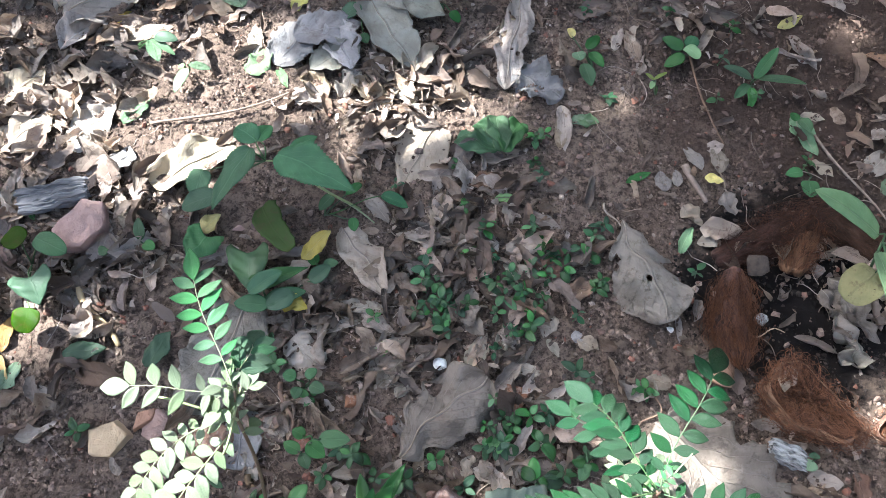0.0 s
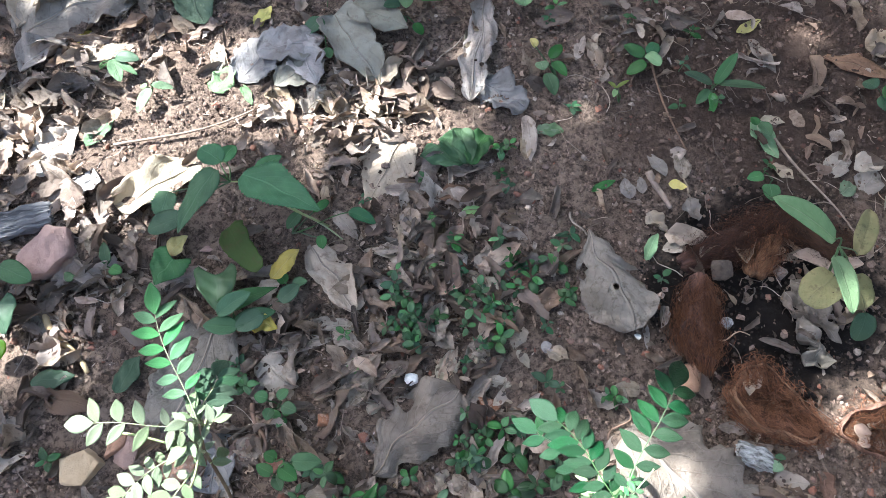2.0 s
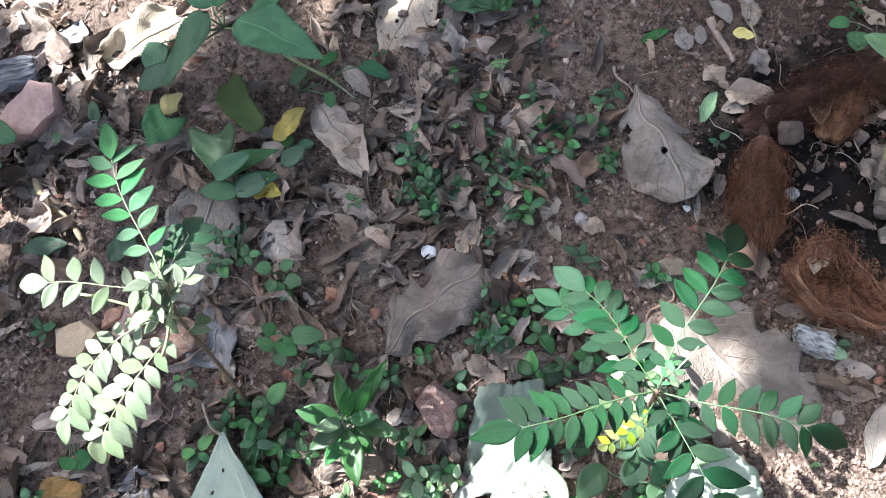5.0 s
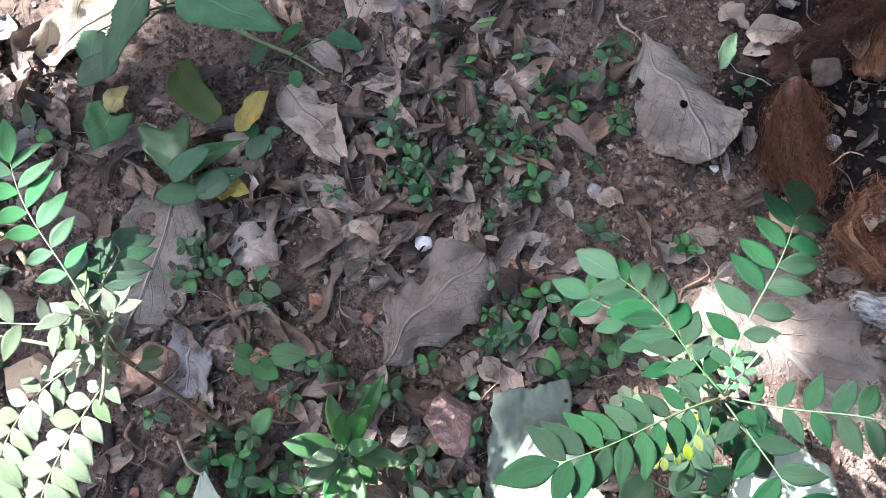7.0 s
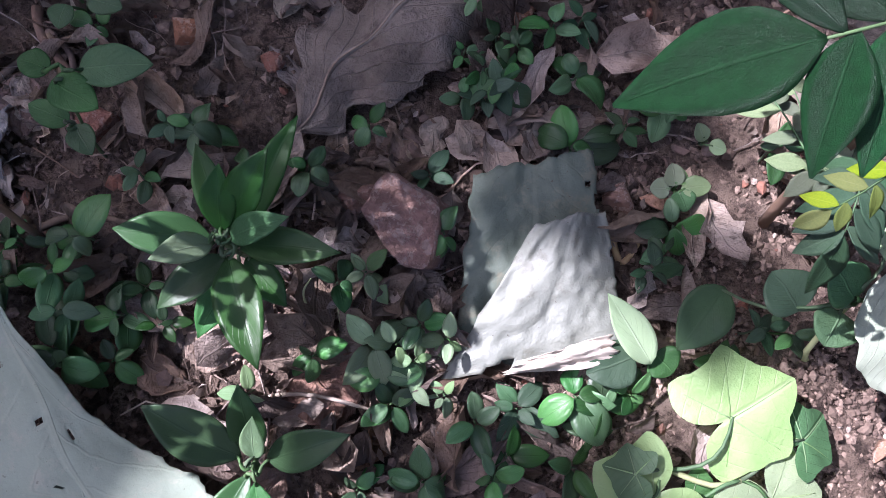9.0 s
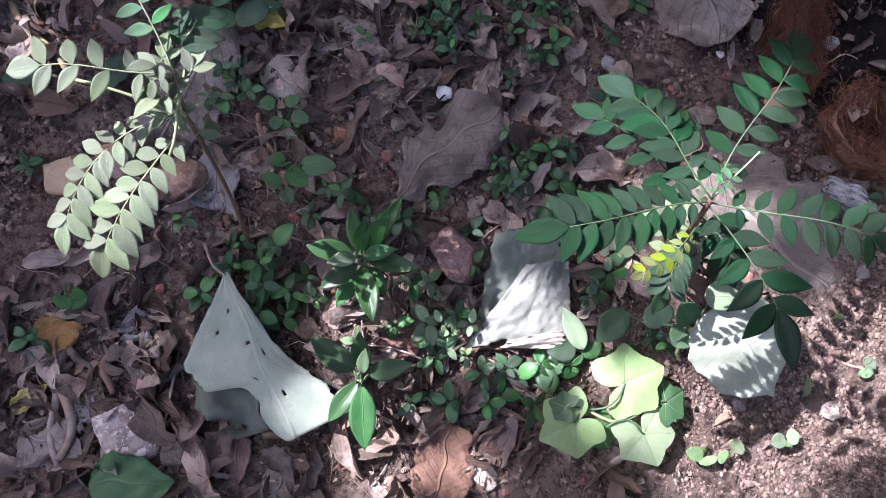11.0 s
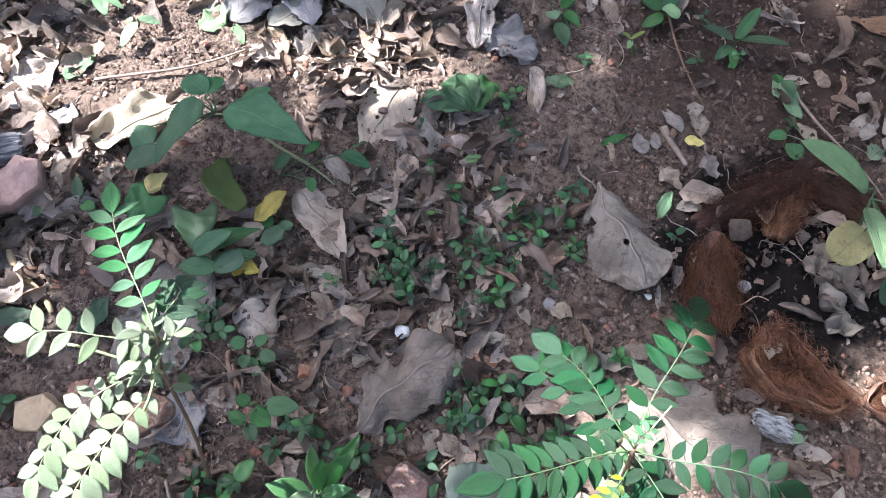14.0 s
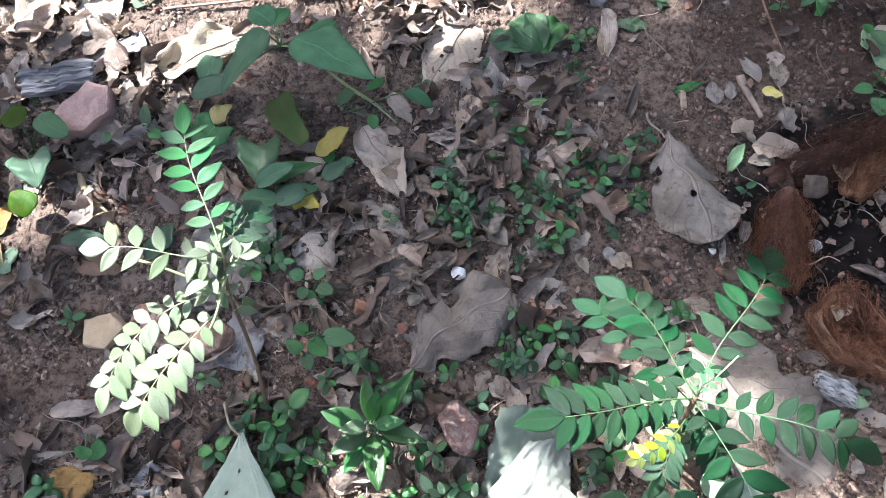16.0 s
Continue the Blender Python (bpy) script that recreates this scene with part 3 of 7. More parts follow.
def leaf(bx, by, tx, ty, W, look_of="grey", z=0.0, tilt=0.0, bank=0.0, label="", stalk=0.0, rib=False, **form):
    """A single leaf on the ground, from its base to its tip."""
    seed = form.pop("seed", count())
    L = math.hypot(tx - bx, ty - by)
    fine = W > 0.07
    if W > 0.05:
        CLEAR.append(((bx + tx) / 2, (by + ty) / 2, 0.46 * L, 0.40 * W, math.atan2(ty - by, tx - bx)))
    form["n"], form["m"] = (56, 36) if form.get("cuts") else (44, 30) if form.get("holes") else (30, 16) if fine else (16, 8)
    form.setdefault("lie", True)
    form["crumple"] = 1.5 * form.get("crumple", 0.045)
    form.setdefault("ragged", 0.07)
    form.setdefault("k", 1.55)
    form.setdefault("twist", random.uniform(-0.35, 0.35))
    form.setdefault("arch", random.uniform(-0.2, 0.5))
    p, faces, uv = blade(L / max(0.3, math.cos(radians(tilt))), W, seed=seed, **form)
    name = "dead_leaf" if look_of in ("grey", "taupe", "tan", "brown", "rust", "pale", "violet", "sage", "ash", "slate", "ochre") else "leaf"
    low = np.percentile(p[:, 2], 12)
    p = p - (0, 0, low)
    ob = new(name, mesh(name, p, faces, M[look_of], uv))
    ob.matrix_basis = pose(bx, by, gz((bx + tx) / 2, (by + ty) / 2) + 0.0025 + z, 0, 0, math.degrees(math.atan2(-(tx - bx), ty - by))) @ pose(0, 0, 0, tilt, bank, 0)
    tagged(ob, label or LABELS[look_of], "leaf")
    if stalk:
        v, f, u = tube(bent((0, 0.004, 0), (0.2 * stalk, -stalk, -0.002), wobble=0.08 * stalk, seed=seed), [0.0016 + 0.0006 * i / 8 for i in range(9)], 5)
        part("petiole", mesh("petiole", v, f, M["twig"] if name == "dead_leaf" else M["stalk"]), ob)
    if rib:
        m = form["m"]
        row = p[: (form["n"] + 1) * (m + 1)].reshape(form["n"] + 1, m + 1, 3)[:, m // 2]
        v, f, u = tube([q + np.array((0, 0, 0.0006)) for q in row], [0.0011 - 0.0008 * i / form["n"] for i in range(form["n"] + 1)], 5)
        part("midrib", mesh("midrib", v, f, M["curl"] if look_of in ("sage", "pale") else M["twig"] if name == "dead_leaf" else M["stem"]), ob)
    return ob


def sheet(name, p00, p10, p11, p01, material, n=28, crumple=0.004, rag=0.05, seed=0, dome=0.0, notch=()):
    """A crumpled sheet of dead leaf between four corners, with an uneven rim and thickness."""
    u, v = np.meshgrid(np.linspace(0, 1, n + 1), np.linspace(0, 1, n + 1), indexing="ij")
    wob = lambda t, q: rag * (rough(t * 3.1 + q, t * 0 + q, 0.31, seed) + 0.6 * rough(t * 3.1, t * 0 + q, 0.11, seed + 1) - 0.8)
    uu = u + wob(v, 1.0) * (1 - u) + wob(v, 7.0) * u
    vv = v + wob(u, 3.0) * (1 - v) + wob(u, 5.0) * v
    a, b, c, e = (np.array(q) for q in (p00, p10, p11, p01))
    q = a * ((1 - uu) * (1 - vv))[..., None] + b * (uu * (1 - vv))[..., None] + c * (uu * vv)[..., None] + e * ((1 - uu) * vv)[..., None]
    q[..., 2] += dome * 4 * u * (1 - u) + crumple * (2 * rough(u, v, 0.34, seed + 2) + rough(u, v, 0.13, seed + 3) + 0.5 * rough(u, v, 0.06, seed + 4) - 1.75)
    faces = []
    for i in range(n):
        for j in range(n):
            if any(((i + 0.5) / n - x) ** 2 + ((j + 0.5) / n - y) ** 2 < r * r for x, y, r in notch):
                continue
            k = i * (n + 1) + j
            faces.append((k, k + n + 1, k + n + 2, k + 1))
    verts = q.reshape(-1, 3)
    total = len(verts)
    ends = {(x, y) for f in faces for x, y in zip(f, f[1:] + f[:1])}
    faces = faces + [tuple(k + total for k in reversed(f)) for f in faces] + [(y, x, x + total, y + total) for x, y in ends if (y, x) not in ends]
    uv = np.stack([u, v], -1).reshape(-1, 2)
    return mesh(name, np.concatenate([verts, verts - (0, 0, 0.0008)]), faces, material, np.concatenate([uv, uv]))


def blade_mesh(kind, L, W, look_of, seed=0, **form):
    p, f, uv = blade(L, W, seed=seed, **form)
    return mesh(kind, p, f, M[look_of], uv)


def aim(base, tip, roll=0.0):
    """The pose that carries +y from base to tip, upper side up."""
    b, t = Vector(base), Vector(tip)
    y = (t - b).normalized()
    x = y.cross(Vector((0, 0, 1)))
    x = x.normalized() if x.length > 1e-5 else Vector((1, 0, 0))
    z = x.cross(y)
    m = Matrix((x, y, z)).transposed().to_4x4()
    return Matrix.Translation(b) @ m @ pose(0, 0, 0, 0, roll, 0)


COVER_LEAVES = [blade_mesh("leaf", 0.024, 0.0128 + 0.0014 * s, "cover", seed=s, n=10, m=4, k=1.45, widest=0.46, fold=0.25, arch=0.3 + 0.25 * s, twist=0.4 * (s - 1), thick=0.0003) for s in range(4)]


def seedling(x, y, leaves=6, size=1.0, height=0.025, look_of="cover", spread=1.0, seed=None, label=""):
    """A small ground plant: crossed pairs of oval leaves on a short stem."""
    s = count() if seed is None else seed
    rng = random.Random(s * 13 + 5)
    base = new("seedling")
    base.location = (x, y, gz(x, y))
    top = (rng.uniform(-0.006, 0.006), rng.uniform(-0.006, 0.006), height)
    v, f, u = tube(bent((0, 0, -0.004), top, wobble=0.002, n=4, seed=s), [0.0011, 0.001, 0.0009, 0.0008, 0.0007], 5)
    part("stem", mesh("stem", v, f, M["stalk"]), base)
    turn = rng.uniform(0, 360)
    for i in range(leaves):
        tier = i // 2
        a = turn + 180 * (i % 2) + 90 * (tier % 2) + rng.uniform(-22, 22)
        h = height * (1 - 0.27 * tier)
        grow = size * rng.uniform(0.55, 1.2) * (0.85 + 0.15 * tier)
        ob = new("leaf", rng.choice(COVER_LEAVES) if look_of == "cover" else LOOKS[look_of][rng.randrange(2)])
        ob.parent = base
        ob.matrix_basis = pose(top[0] * h / height, top[1] * h / height, h, 0, 0, a) @ pose(0, 0.002 * spread, 0, rng.uniform(-8, 45), rng.uniform(-35, 35), 0) @ Matrix.Diagonal((grow, grow, grow, 1))
    tagged(base, label or {"cover": "low green seedling with small oval leaves on soil", "lime": "sunlit lime-green seedling with small oval leaves", "dark": "low dark green seedling with small oval leaves", "blue": "low bluish-green seedling with oval leaves"}[look_of], "seedling", "ground cover seedlings")
    return base


LOOKS = {c: [blade_mesh("leaf", 0.022, 0.0125, c, seed=s, n=8, m=4, k=1.6, widest=0.42, fold=0.2, arch=0.6 + 0.2 * s, thick=0.0003) for s in range(2)] for c in ("lime", "dark", "blue")}


def compound_leaf(plant, a, b, pairs, size, look_of, lift=0.03, bow=0.0, name="compound_leaf", droop=12, first=0.22, seed=0, wide=0.5, stem="stalk", label="", wobble=0.008):
    """A feathered leaf: a rachis from a to b with leaflets in near-opposite pairs and one at its end."""
    rng = random.Random(seed * 7 + 3)
    a, b = Vector(a), Vector(b)
    b = b - (b - a).normalized() * 1.1 * size
    line = bent(a, b, wobble=wobble, n=12, seed=seed, lift=lift)
    across = (b - a).cross(Vector((0, 0, 1))).normalized()
    line = [q + across * bow * 4 * (i / 12) * (1 - i / 12) for i, q in enumerate(line)]
    v, f, u = tube(line, [0.0009 - 0.0005 * i / 12 for i in range(13)], 5)
    rachis = part(name, mesh("rachis", v, f, M[stem]), plant, label=label)

    def along(t):
        i = min(int(t * 12), 11)
        return line[i].lerp(line[i + 1], t * 12 - i), (line[i + 1] - line[i]).normalized()

    up = Vector((0, 0, 1))
    for i in range(pairs * 2 + 1):
        last = i == pairs * 2
        t = 1.0 if last else first + (0.97 - first) * (i // 2 + 0.22 * (i % 2)) / (pairs - 0.7)
        at, way = along(min(t, 0.999))
        side = way.cross(up).normalized() * (1 if i % 2 else -1)
        grow = size * (0.46 + 0.64 * math.sin(math.pi * min(0.60, 0.06 + 0.56 * t))) * rng.uniform(0.9, 1.08)
        if last:
            grow *= 1.4
        angle = radians(rng.uniform(60, 74) - 14 * t)
        out = way if last else (way * math.cos(angle) + side * math.sin(angle))
        out = (out + up * rng.uniform(-0.22, 0.02) * droop / 12).normalized()
        ob = new("leaflet", LEAFLETS[look_of][rng.randrange(3)])
        ob.parent = rachis
        ob.matrix_basis = aim(at, at + out, rng.uniform(-16, 16)) @ Matrix.Diagonal((grow * wide / 0.5, grow, grow, 1))
    return rachis


LEAFLETS = {c: [blade_mesh("leaflet", 1.0, 0.5, c, seed=s + 9, n=14, m=6, profile=((0, 0.04), (0.08, 0.34), (0.18, 0.68), (0.30, 0.93), (0.42, 1.0), (0.56, 0.93), (0.70, 0.72), (0.82, 0.46), (0.91, 0.25), (0.96, 0.13), (1.0, 0.04)), fold=0.20, arch=0.15 + 0.2 * s, thick=0.01, bow=0.02 * (s - 1)) for s in range(3)] for c in ("curry", "young", "fresh", "sun_yellow", "blue")}


def broad_leaf(plant, base, tip, W, look_of="green", name="leaf", roll=0.0, stalk_from=None, seed=None, label="", **form):
    """A broad leaf of a plant, with its stalk, from base to tip in the plant's own measure."""
    s = count() if seed is None else seed
    L = (Vector(tip) - Vector(base)).length
    form.setdefault("n", 16)
    form.setdefault("m", 10)
    form.setdefault("fold", 0.15)
    form.setdefault("arch", 0.5)
    form.setdefault("lie", True)
    form.setdefault("crumple", 0.015)
    p, f, uv = blade(L, W, seed=s, **form)
    ob = part(name, mesh("leaf", p, f, M[look_of], uv), plant, aim(base, tip, roll), label)
    if stalk_from is not None:
        here = aim(base, tip, roll).inverted() @ Vector(stalk_from)
        v, f, u = tube(bent(here, (0, 0.003, 0), wobble=0.004, lift=0.006, n=6, seed=s), [0.0017, 0.0016, 0.0015, 0.0014, 0.0013, 0.0012, 0.0011], 5)
        part("leaf_stalk", mesh("leaf_stalk", v, f, M["stalk"]), ob)
    return ob


def palmate_leaf(plant, base, tip, look_of, stalk_from, seed, label=""):
    """An ivy-like leaf: five blunt corners round a notch where the stalk joins."""
    rng = np.random.default_rng(seed)
    L = (Vector(tip) - Vector(base)).length
    at = [(0, 1.0), (14, 0.88), (32, 0.76), (50, 0.85), (64, 0.96), (80, 0.80), (100, 0.76), (122, 0.90), (140, 0.72), (160, 0.46), (172, 0.22), (180, 0.10)]
    n, rings = 72, 8
    verts, uvs, faces = [(0, 0, 0)], [(0.5, 0.0)], []
    for j in range(1, rings + 1):
        for i in range(n):
            th = 360 * i / n - 180
            r = float(np.interp(abs(th), [q[0] for q in at], [q[1] for q in at])) * (1 + 0.02 * math.sin(9 * radians(th) + seed)) * j / rings
            x, y = r * math.sin(radians(th)) * 0.95, r * math.cos(radians(th))
            vein = min(abs(th - v) for v in (-122, -64, 0, 64, 122))
            z = 0.05 * r * min(1, vein / 25) - 0.16 * r * r + 0.035 * (float(rough(x, y, 0.3, seed % 17)) - 0.5)
            verts.append((x * L, y * L, z * L))
            uvs.append((0.5 + 0.5 * x, 0.5 * y + 0.3))
    for i in range(n):
        faces.append((0, 1 + (i + 1) % n, 1 + i))
        for j in range(rings - 1):
            k, r = 1 + j * n + i, 1 + j * n + (i + 1) % n
            faces.append((k, r, r + n, k + n))
    faces = [tuple(reversed(f)) for f in faces]
    ob = part("leaf", mesh("leaf", verts, faces, M[look_of], uvs), plant, aim(base, tip), label)
    for v, far in ((0, 0.92), (64, 0.8), (-64, 0.8), (122, 0.66), (-122, 0.66)):
        line = []
        for i in range(7):
            r = far * i / 6
            x, y = r * math.sin(radians(v)) * 0.95, r * math.cos(radians(v))
            line.append((x * L, y * L, (-0.16 * r * r + 0.035 * (float(rough(x, y, 0.3, seed % 17)) - 0.5)) * L + 0.0003))
        tv, tf, tu = tube(line, [0.0007 - 0.00008 * i for i in range(7)], 4)
        part("leaf_vein", mesh("leaf_vein", tv, tf, M["lime"] if look_of == "green" else M[look_of]), ob)
    here = aim(base, tip).inverted() @ Vector(stalk_from)
    v, f, u = tube(bent(here, (0, 0.002, 0), wobble=0.004, lift=0.006, n=6, seed=seed), [0.0017, 0.0016, 0.0015, 0.0014, 0.0013, 0.0012, 0.0011], 5)
    part("leaf_stalk", mesh("leaf_stalk", v, f, M["stalk"]), ob)
    return ob


def plant_base(name, x, y, label, category="plant"):
    e = new(name)
    e.location = (x, y, gz(x, y))
    return tagged(e, label, category)


def own(plant, p):
    """A place in the world in the plant's own measure."""
    return Vector(p) - plant.location


def stone(x, y, sx, sy, sz, look_of="stone", turn=0.0, tilt=0.0, seed=None, name="stone", label="", cut=9, sink=0.3, power=2.6):
    """A broken stone: an angular hull with worn edges and a pitted skin. A higher power makes it more of a block."""
    s = count() if seed is None else seed
    rng = np.random.default_rng(s + 40)
    bm = bmesh.new()
    for i in range(10 + cut):
        d = rng.normal(size=3)
        d /= (np.abs(d) ** power).sum() ** (1 / power)
        bm.verts.new(d * rng.uniform(0.82, 1.05))
    hull = bmesh.ops.convex_hull(bm, input=bm.verts[:])
    bmesh.ops.delete(bm, geom=[g for g in hull["geom_interior"] if isinstance(g, bmesh.types.BMVert)], context="VERTS")
    bmesh.ops.bevel(bm, geom=bm.edges[:], offset=0.07, segments=2, profile=0.6, affect="EDGES", clamp_overlap=True)
    bmesh.ops.triangulate(bm, faces=bm.faces[:])
    bmesh.ops.subdivide_edges(bm, edges=[e for e in bm.edges if e.calc_length() > 0.22], cuts=3, use_grid_fill=True)
    bmesh.ops.triangulate(bm, faces=bm.faces[:])
    for v in bm.verts:
        q = v.co.copy()
        v.co = q * (1 + 0.05 * noise.noise(q * 3 + Vector((s, 0, 0))) + 0.035 * noise.noise(q * 9 + Vector((0, s, 0))))
        v.co = Vector((v.co.x * sx / 2, v.co.y * sy / 2, v.co.z * sz / 2))
    me = bpy.data.meshes.new(name)
    bm.to_mesh(me)
    bm.free()
    me.polygons.foreach_set("use_smooth", np.ones(len(me.polygons), dtype=bool))
    me.materials.append(M[look_of])
    ob = new(name, me)
    ob.matrix_basis = pose(x, y, gz(x, y) + sz * (0.5 - sink), tilt, 0, turn)
    return tagged(ob, label or "broken grey-brown stone half sunk in soil", "stone")


def flat_stone(x, y, r, h, look_of, corners=5, turn=0.0, tilt=0.0, stretch=1.0, seed=0, name="stone", label="", sink=0.2):
    """A flat chip of stone or brick: an uneven polygon with broken sides, worn edges and a pitted face."""
    rng = random.Random(seed * 31 + 7)
    bm = bmesh.new()
    rim = []
    for i in range(corners):
        a = 2 * math.pi * (i + rng.uniform(-0.22, 0.22)) / corners
        d = r * rng.uniform(0.82, 1.12)
        rim.append((d * math.cos(a), d * math.sin(a) * stretch))
    low = [bm.verts.new((px * 1.06, py * 1.06, -h / 2)) for px, py in rim]
    top = [bm.verts.new((px * rng.uniform(0.88, 0.98), py * rng.uniform(0.88, 0.98), h / 2 * rng.uniform(0.7, 1.2))) for px, py in rim]
    bm.faces.new(list(reversed(low)))
    bm.faces.new(top)
    for i in range(corners):
        k = (i + 1) % corners
        bm.faces.new((low[i], low[k], top[k], top[i]))
    bmesh.ops.bevel(bm, geom=bm.edges[:], offset=0.10 * h + 0.0008, segments=2, profile=0.6, affect="EDGES", clamp_overlap=True)
    bmesh.ops.triangulate(bm, faces=bm.faces[:])
    bmesh.ops.subdivide_edges(bm, edges=[e for e in bm.edges if e.calc_length() > 0.28 * r], cuts=3, use_grid_fill=True)
    bmesh.ops.triangulate(bm, faces=bm.faces[:])
    for v in bm.verts:
        q = v.co / r
        v.co += Vector((0.05 * r * noise.noise(q * 3 + Vector((seed, 0, 0))), 0.05 * r * noise.noise(q * 3 + Vector((0, seed, 5))), 0.16 * h * noise.noise(q * 2.4 + Vector((3, seed, 0)))))
    me = bpy.data.meshes.new(name)
    bm.to_mesh(me)
    bm.free()
    me.materials.append(M[look_of])
    ob = new(name, me)
    ob.matrix_basis = pose(x, y, gz(x, y) + h * (0.5 - sink), tilt, 0, turn)
    return tagged(ob, label, "stone")


def twig(ax, ay, bx, by, r=0.0022, look_of="bark", za=0.0, zb=0.0, wobble=0.012, forks=0, lift=0.0, name="twig", label=""):
    s = count()
    a = (ax, ay, gz(ax, ay) + r + za)
    b = (bx, by, gz(bx, by) + r + zb)
    e = Vector(a)
    line = [q - e for q in bent(a, b, wobble=wobble, n=14, seed=s, lift=lift)]
    rng = random.Random(s)
    radii = [r * (1.15 - 0.5 * i / 14) * rng.uniform(0.88, 1.12) for i in range(15)]
    v, f, u = tube(line, radii, 7)
    ob = new(name, mesh(name, v, f, M[look_of]))
    ob.location = e
    for i in range(forks):
        at = line[rng.randrange(4, 12)]
        way = Vector((rng.uniform(-1, 1), rng.uniform(-1, 1), 0.05)).normalized() * rng.uniform(0.02, 0.05)
        v, f, u = tube(bent(at, at + way, wobble=0.004, n=5, seed=s + i), [r * 0.5, r * 0.45, r * 0.4, r * 0.35, r * 0.3, r * 0.25], 5)
        part("side_twig", mesh("side_twig", v, f, M[look_of]), ob)
    return tagged(ob, label or "thin crooked dry twig lying on the ground", "twig")


def fibres(L, W, curl, arch, amount, seed, reach=0.012, length=0.35, wild=0.5, under=False):
    """Loose coir over a husk of that form, as thin three-sided threads in one mesh."""
    rng = np.random.default_rng(seed)
    verts, faces = [], []
    R = L / arch if arch else 1e6
    for _ in range(amount):
        u0, v0 = rng.uniform(-1, 1), rng.uniform(-0.02, 0.9)
        span, drift = rng.uniform(0.3, 1) * length, rng.normal(0, 0.3) * wild
        h0, bow = rng.uniform(0, 0.4) * reach, rng.normal(0.5, 0.5) * reach
        r = rng.uniform(0.00014, 0.00036)
        steps = 7
        first = len(verts)
        kink = rng.normal(0, 0.08 * wild, steps + 1).cumsum()
        for i in range(steps + 1):
            t = i / steps
            v, u = v0 + span * t, u0 + drift * t + kink[i]
            w = max(0.12, math.sin(math.pi * min(max(v, 0.03), 0.97)) ** 0.55)
            hw, h = W / 2 * w, h0 + bow * math.sin(math.pi * t) + reach * 0.8 * max(0, t - 0.6) * rng.uniform(-0.3, 1)
            th = u * curl
            rad = hw / curl + (-h if not under else h)
            x, z = rad * math.sin(th), hw / curl - rad * math.cos(th)
            a = arch * v
            y, zz = (L * math.sin(a) / arch + z * math.sin(a), -L * (1 - math.cos(a)) / arch + z * math.cos(a)) if arch else (v * L, z)
            for j in range(3):
                b = 2.1 * j
                verts.append((x + r * math.cos(b), y, zz + r * math.sin(b)))
        for i in range(steps):
            for j in range(3):
                q, n2 = first + 3 * i + j, first + 3 * i + (j + 1) % 3
                faces.append((q, n2, n2 + 3, q + 3))
    return verts, faces


def husk(ax, ay, bx, by, W, curl=1.2, arch=0.5, hollow=True, look_of="husk", coir="coir", amount=900, z=0.0, bank=0.0, tilt=0.0, tip=True, thick=0.014, label="", reach=0.012, wild=0.5):
    """A piece of coconut husk: a thick fibrous shell, hollow side up or down, with loose fibres and a rind at its end."""
    s = count()
    L = math.hypot(bx - ax, by - ay)
    e = new("coconut_husk")
    e.matrix_basis = pose(ax, ay, gz(ax, ay) + z, 0, 0, math.degrees(math.atan2(-(bx - ax), by - ay))) @ pose(0, 0, 0, tilt, bank, 0)
    flip = Matrix.Identity(4) if hollow else pose(0, 0, 0, 0, 180, 0)
    p, f, uv = blade(L, W, widest=0.5, k=0.55, n=26, m=18, curl=curl, arch=-arch if hollow else arch, crumple=0.02, ragged=0.08, thick=0.0, seed=s)
    count_p = len(p)
    # the shell grows outward from the hollow
    q = p.reshape(27, 19, 3)
    du = np.gradient(q, axis=1)
    dv = np.gradient(q, axis=0)
    nrm = np.cross(du, dv)
    nrm /= np.linalg.norm(nrm, axis=2)[..., None] + 1e-9
    edge = 1 - 0.65 * np.abs(np.linspace(-1, 1, 19)) ** 4
    lump = np.array([[0.8 + 0.4 * noise.noise(Vector(c) * 45 + Vector((s, 0, 0))) for c in r] for r in q])
    outer = q - nrm * (thick * edge[None, :] * lump)[..., None]
    inner = q + nrm * (0.003 * (lump - 0.8))[..., None]
    ends = {}
    for face in f:
        for a, b in zip(face, face[1:] + face[:1]):
            ends[(a, b)] = 1
    rim = [(a, b) for a, b in ends if (b, a) not in ends]
    faces = list(f) + [tuple(i + count_p for i in reversed(face)) for face in f] + [(b, a, a + count_p, b + count_p) for a, b in rim]
    verts = np.concatenate([inner.reshape(-1, 3), outer.reshape(-1, 3)])
    body = part("shell", mesh("shell", verts, faces, M[look_of], np.concatenate([uv, uv])), e, flip)
    fv, ff = fibres(L, W, curl, -arch if hollow else arch, amount, s, reach, length=0.35 if wild < 1 else 0.22, wild=wild)
    part("fibre_tangle", mesh("fibre_tangle", fv, ff, M[coir], smooth=False), body, label="loose red-brown coir fibres" if coir == "coir" else "loose dark brown coir fibres")
    fv, ff = fibres(L, W, curl, -arch if hollow else arch, amount // 2, s + 5, thick + reach * 0.7, under=True, wild=wild)
    part("fibre_fringe", mesh("fibre_fringe", fv, ff, M[coir], smooth=False), body)
    if tip:
        p, f, uv = blade(L * 0.26, W * 0.72, widest=0.45, k=0.6, n=8, m=8, curl=curl * 0.8, arch=0.5, thick=0.004, ragged=0.08, seed=s + 3)
        part("rind", mesh("rind", p, f, M["rind"], uv), e, flip @ pose(0, L * 0.86, -0.002 if hollow else 0.004, 14 if not hollow else 0, 0, 0), "smooth tan end of the rind")
    return tagged(e, label, "coconut husk", "husks round the pit")


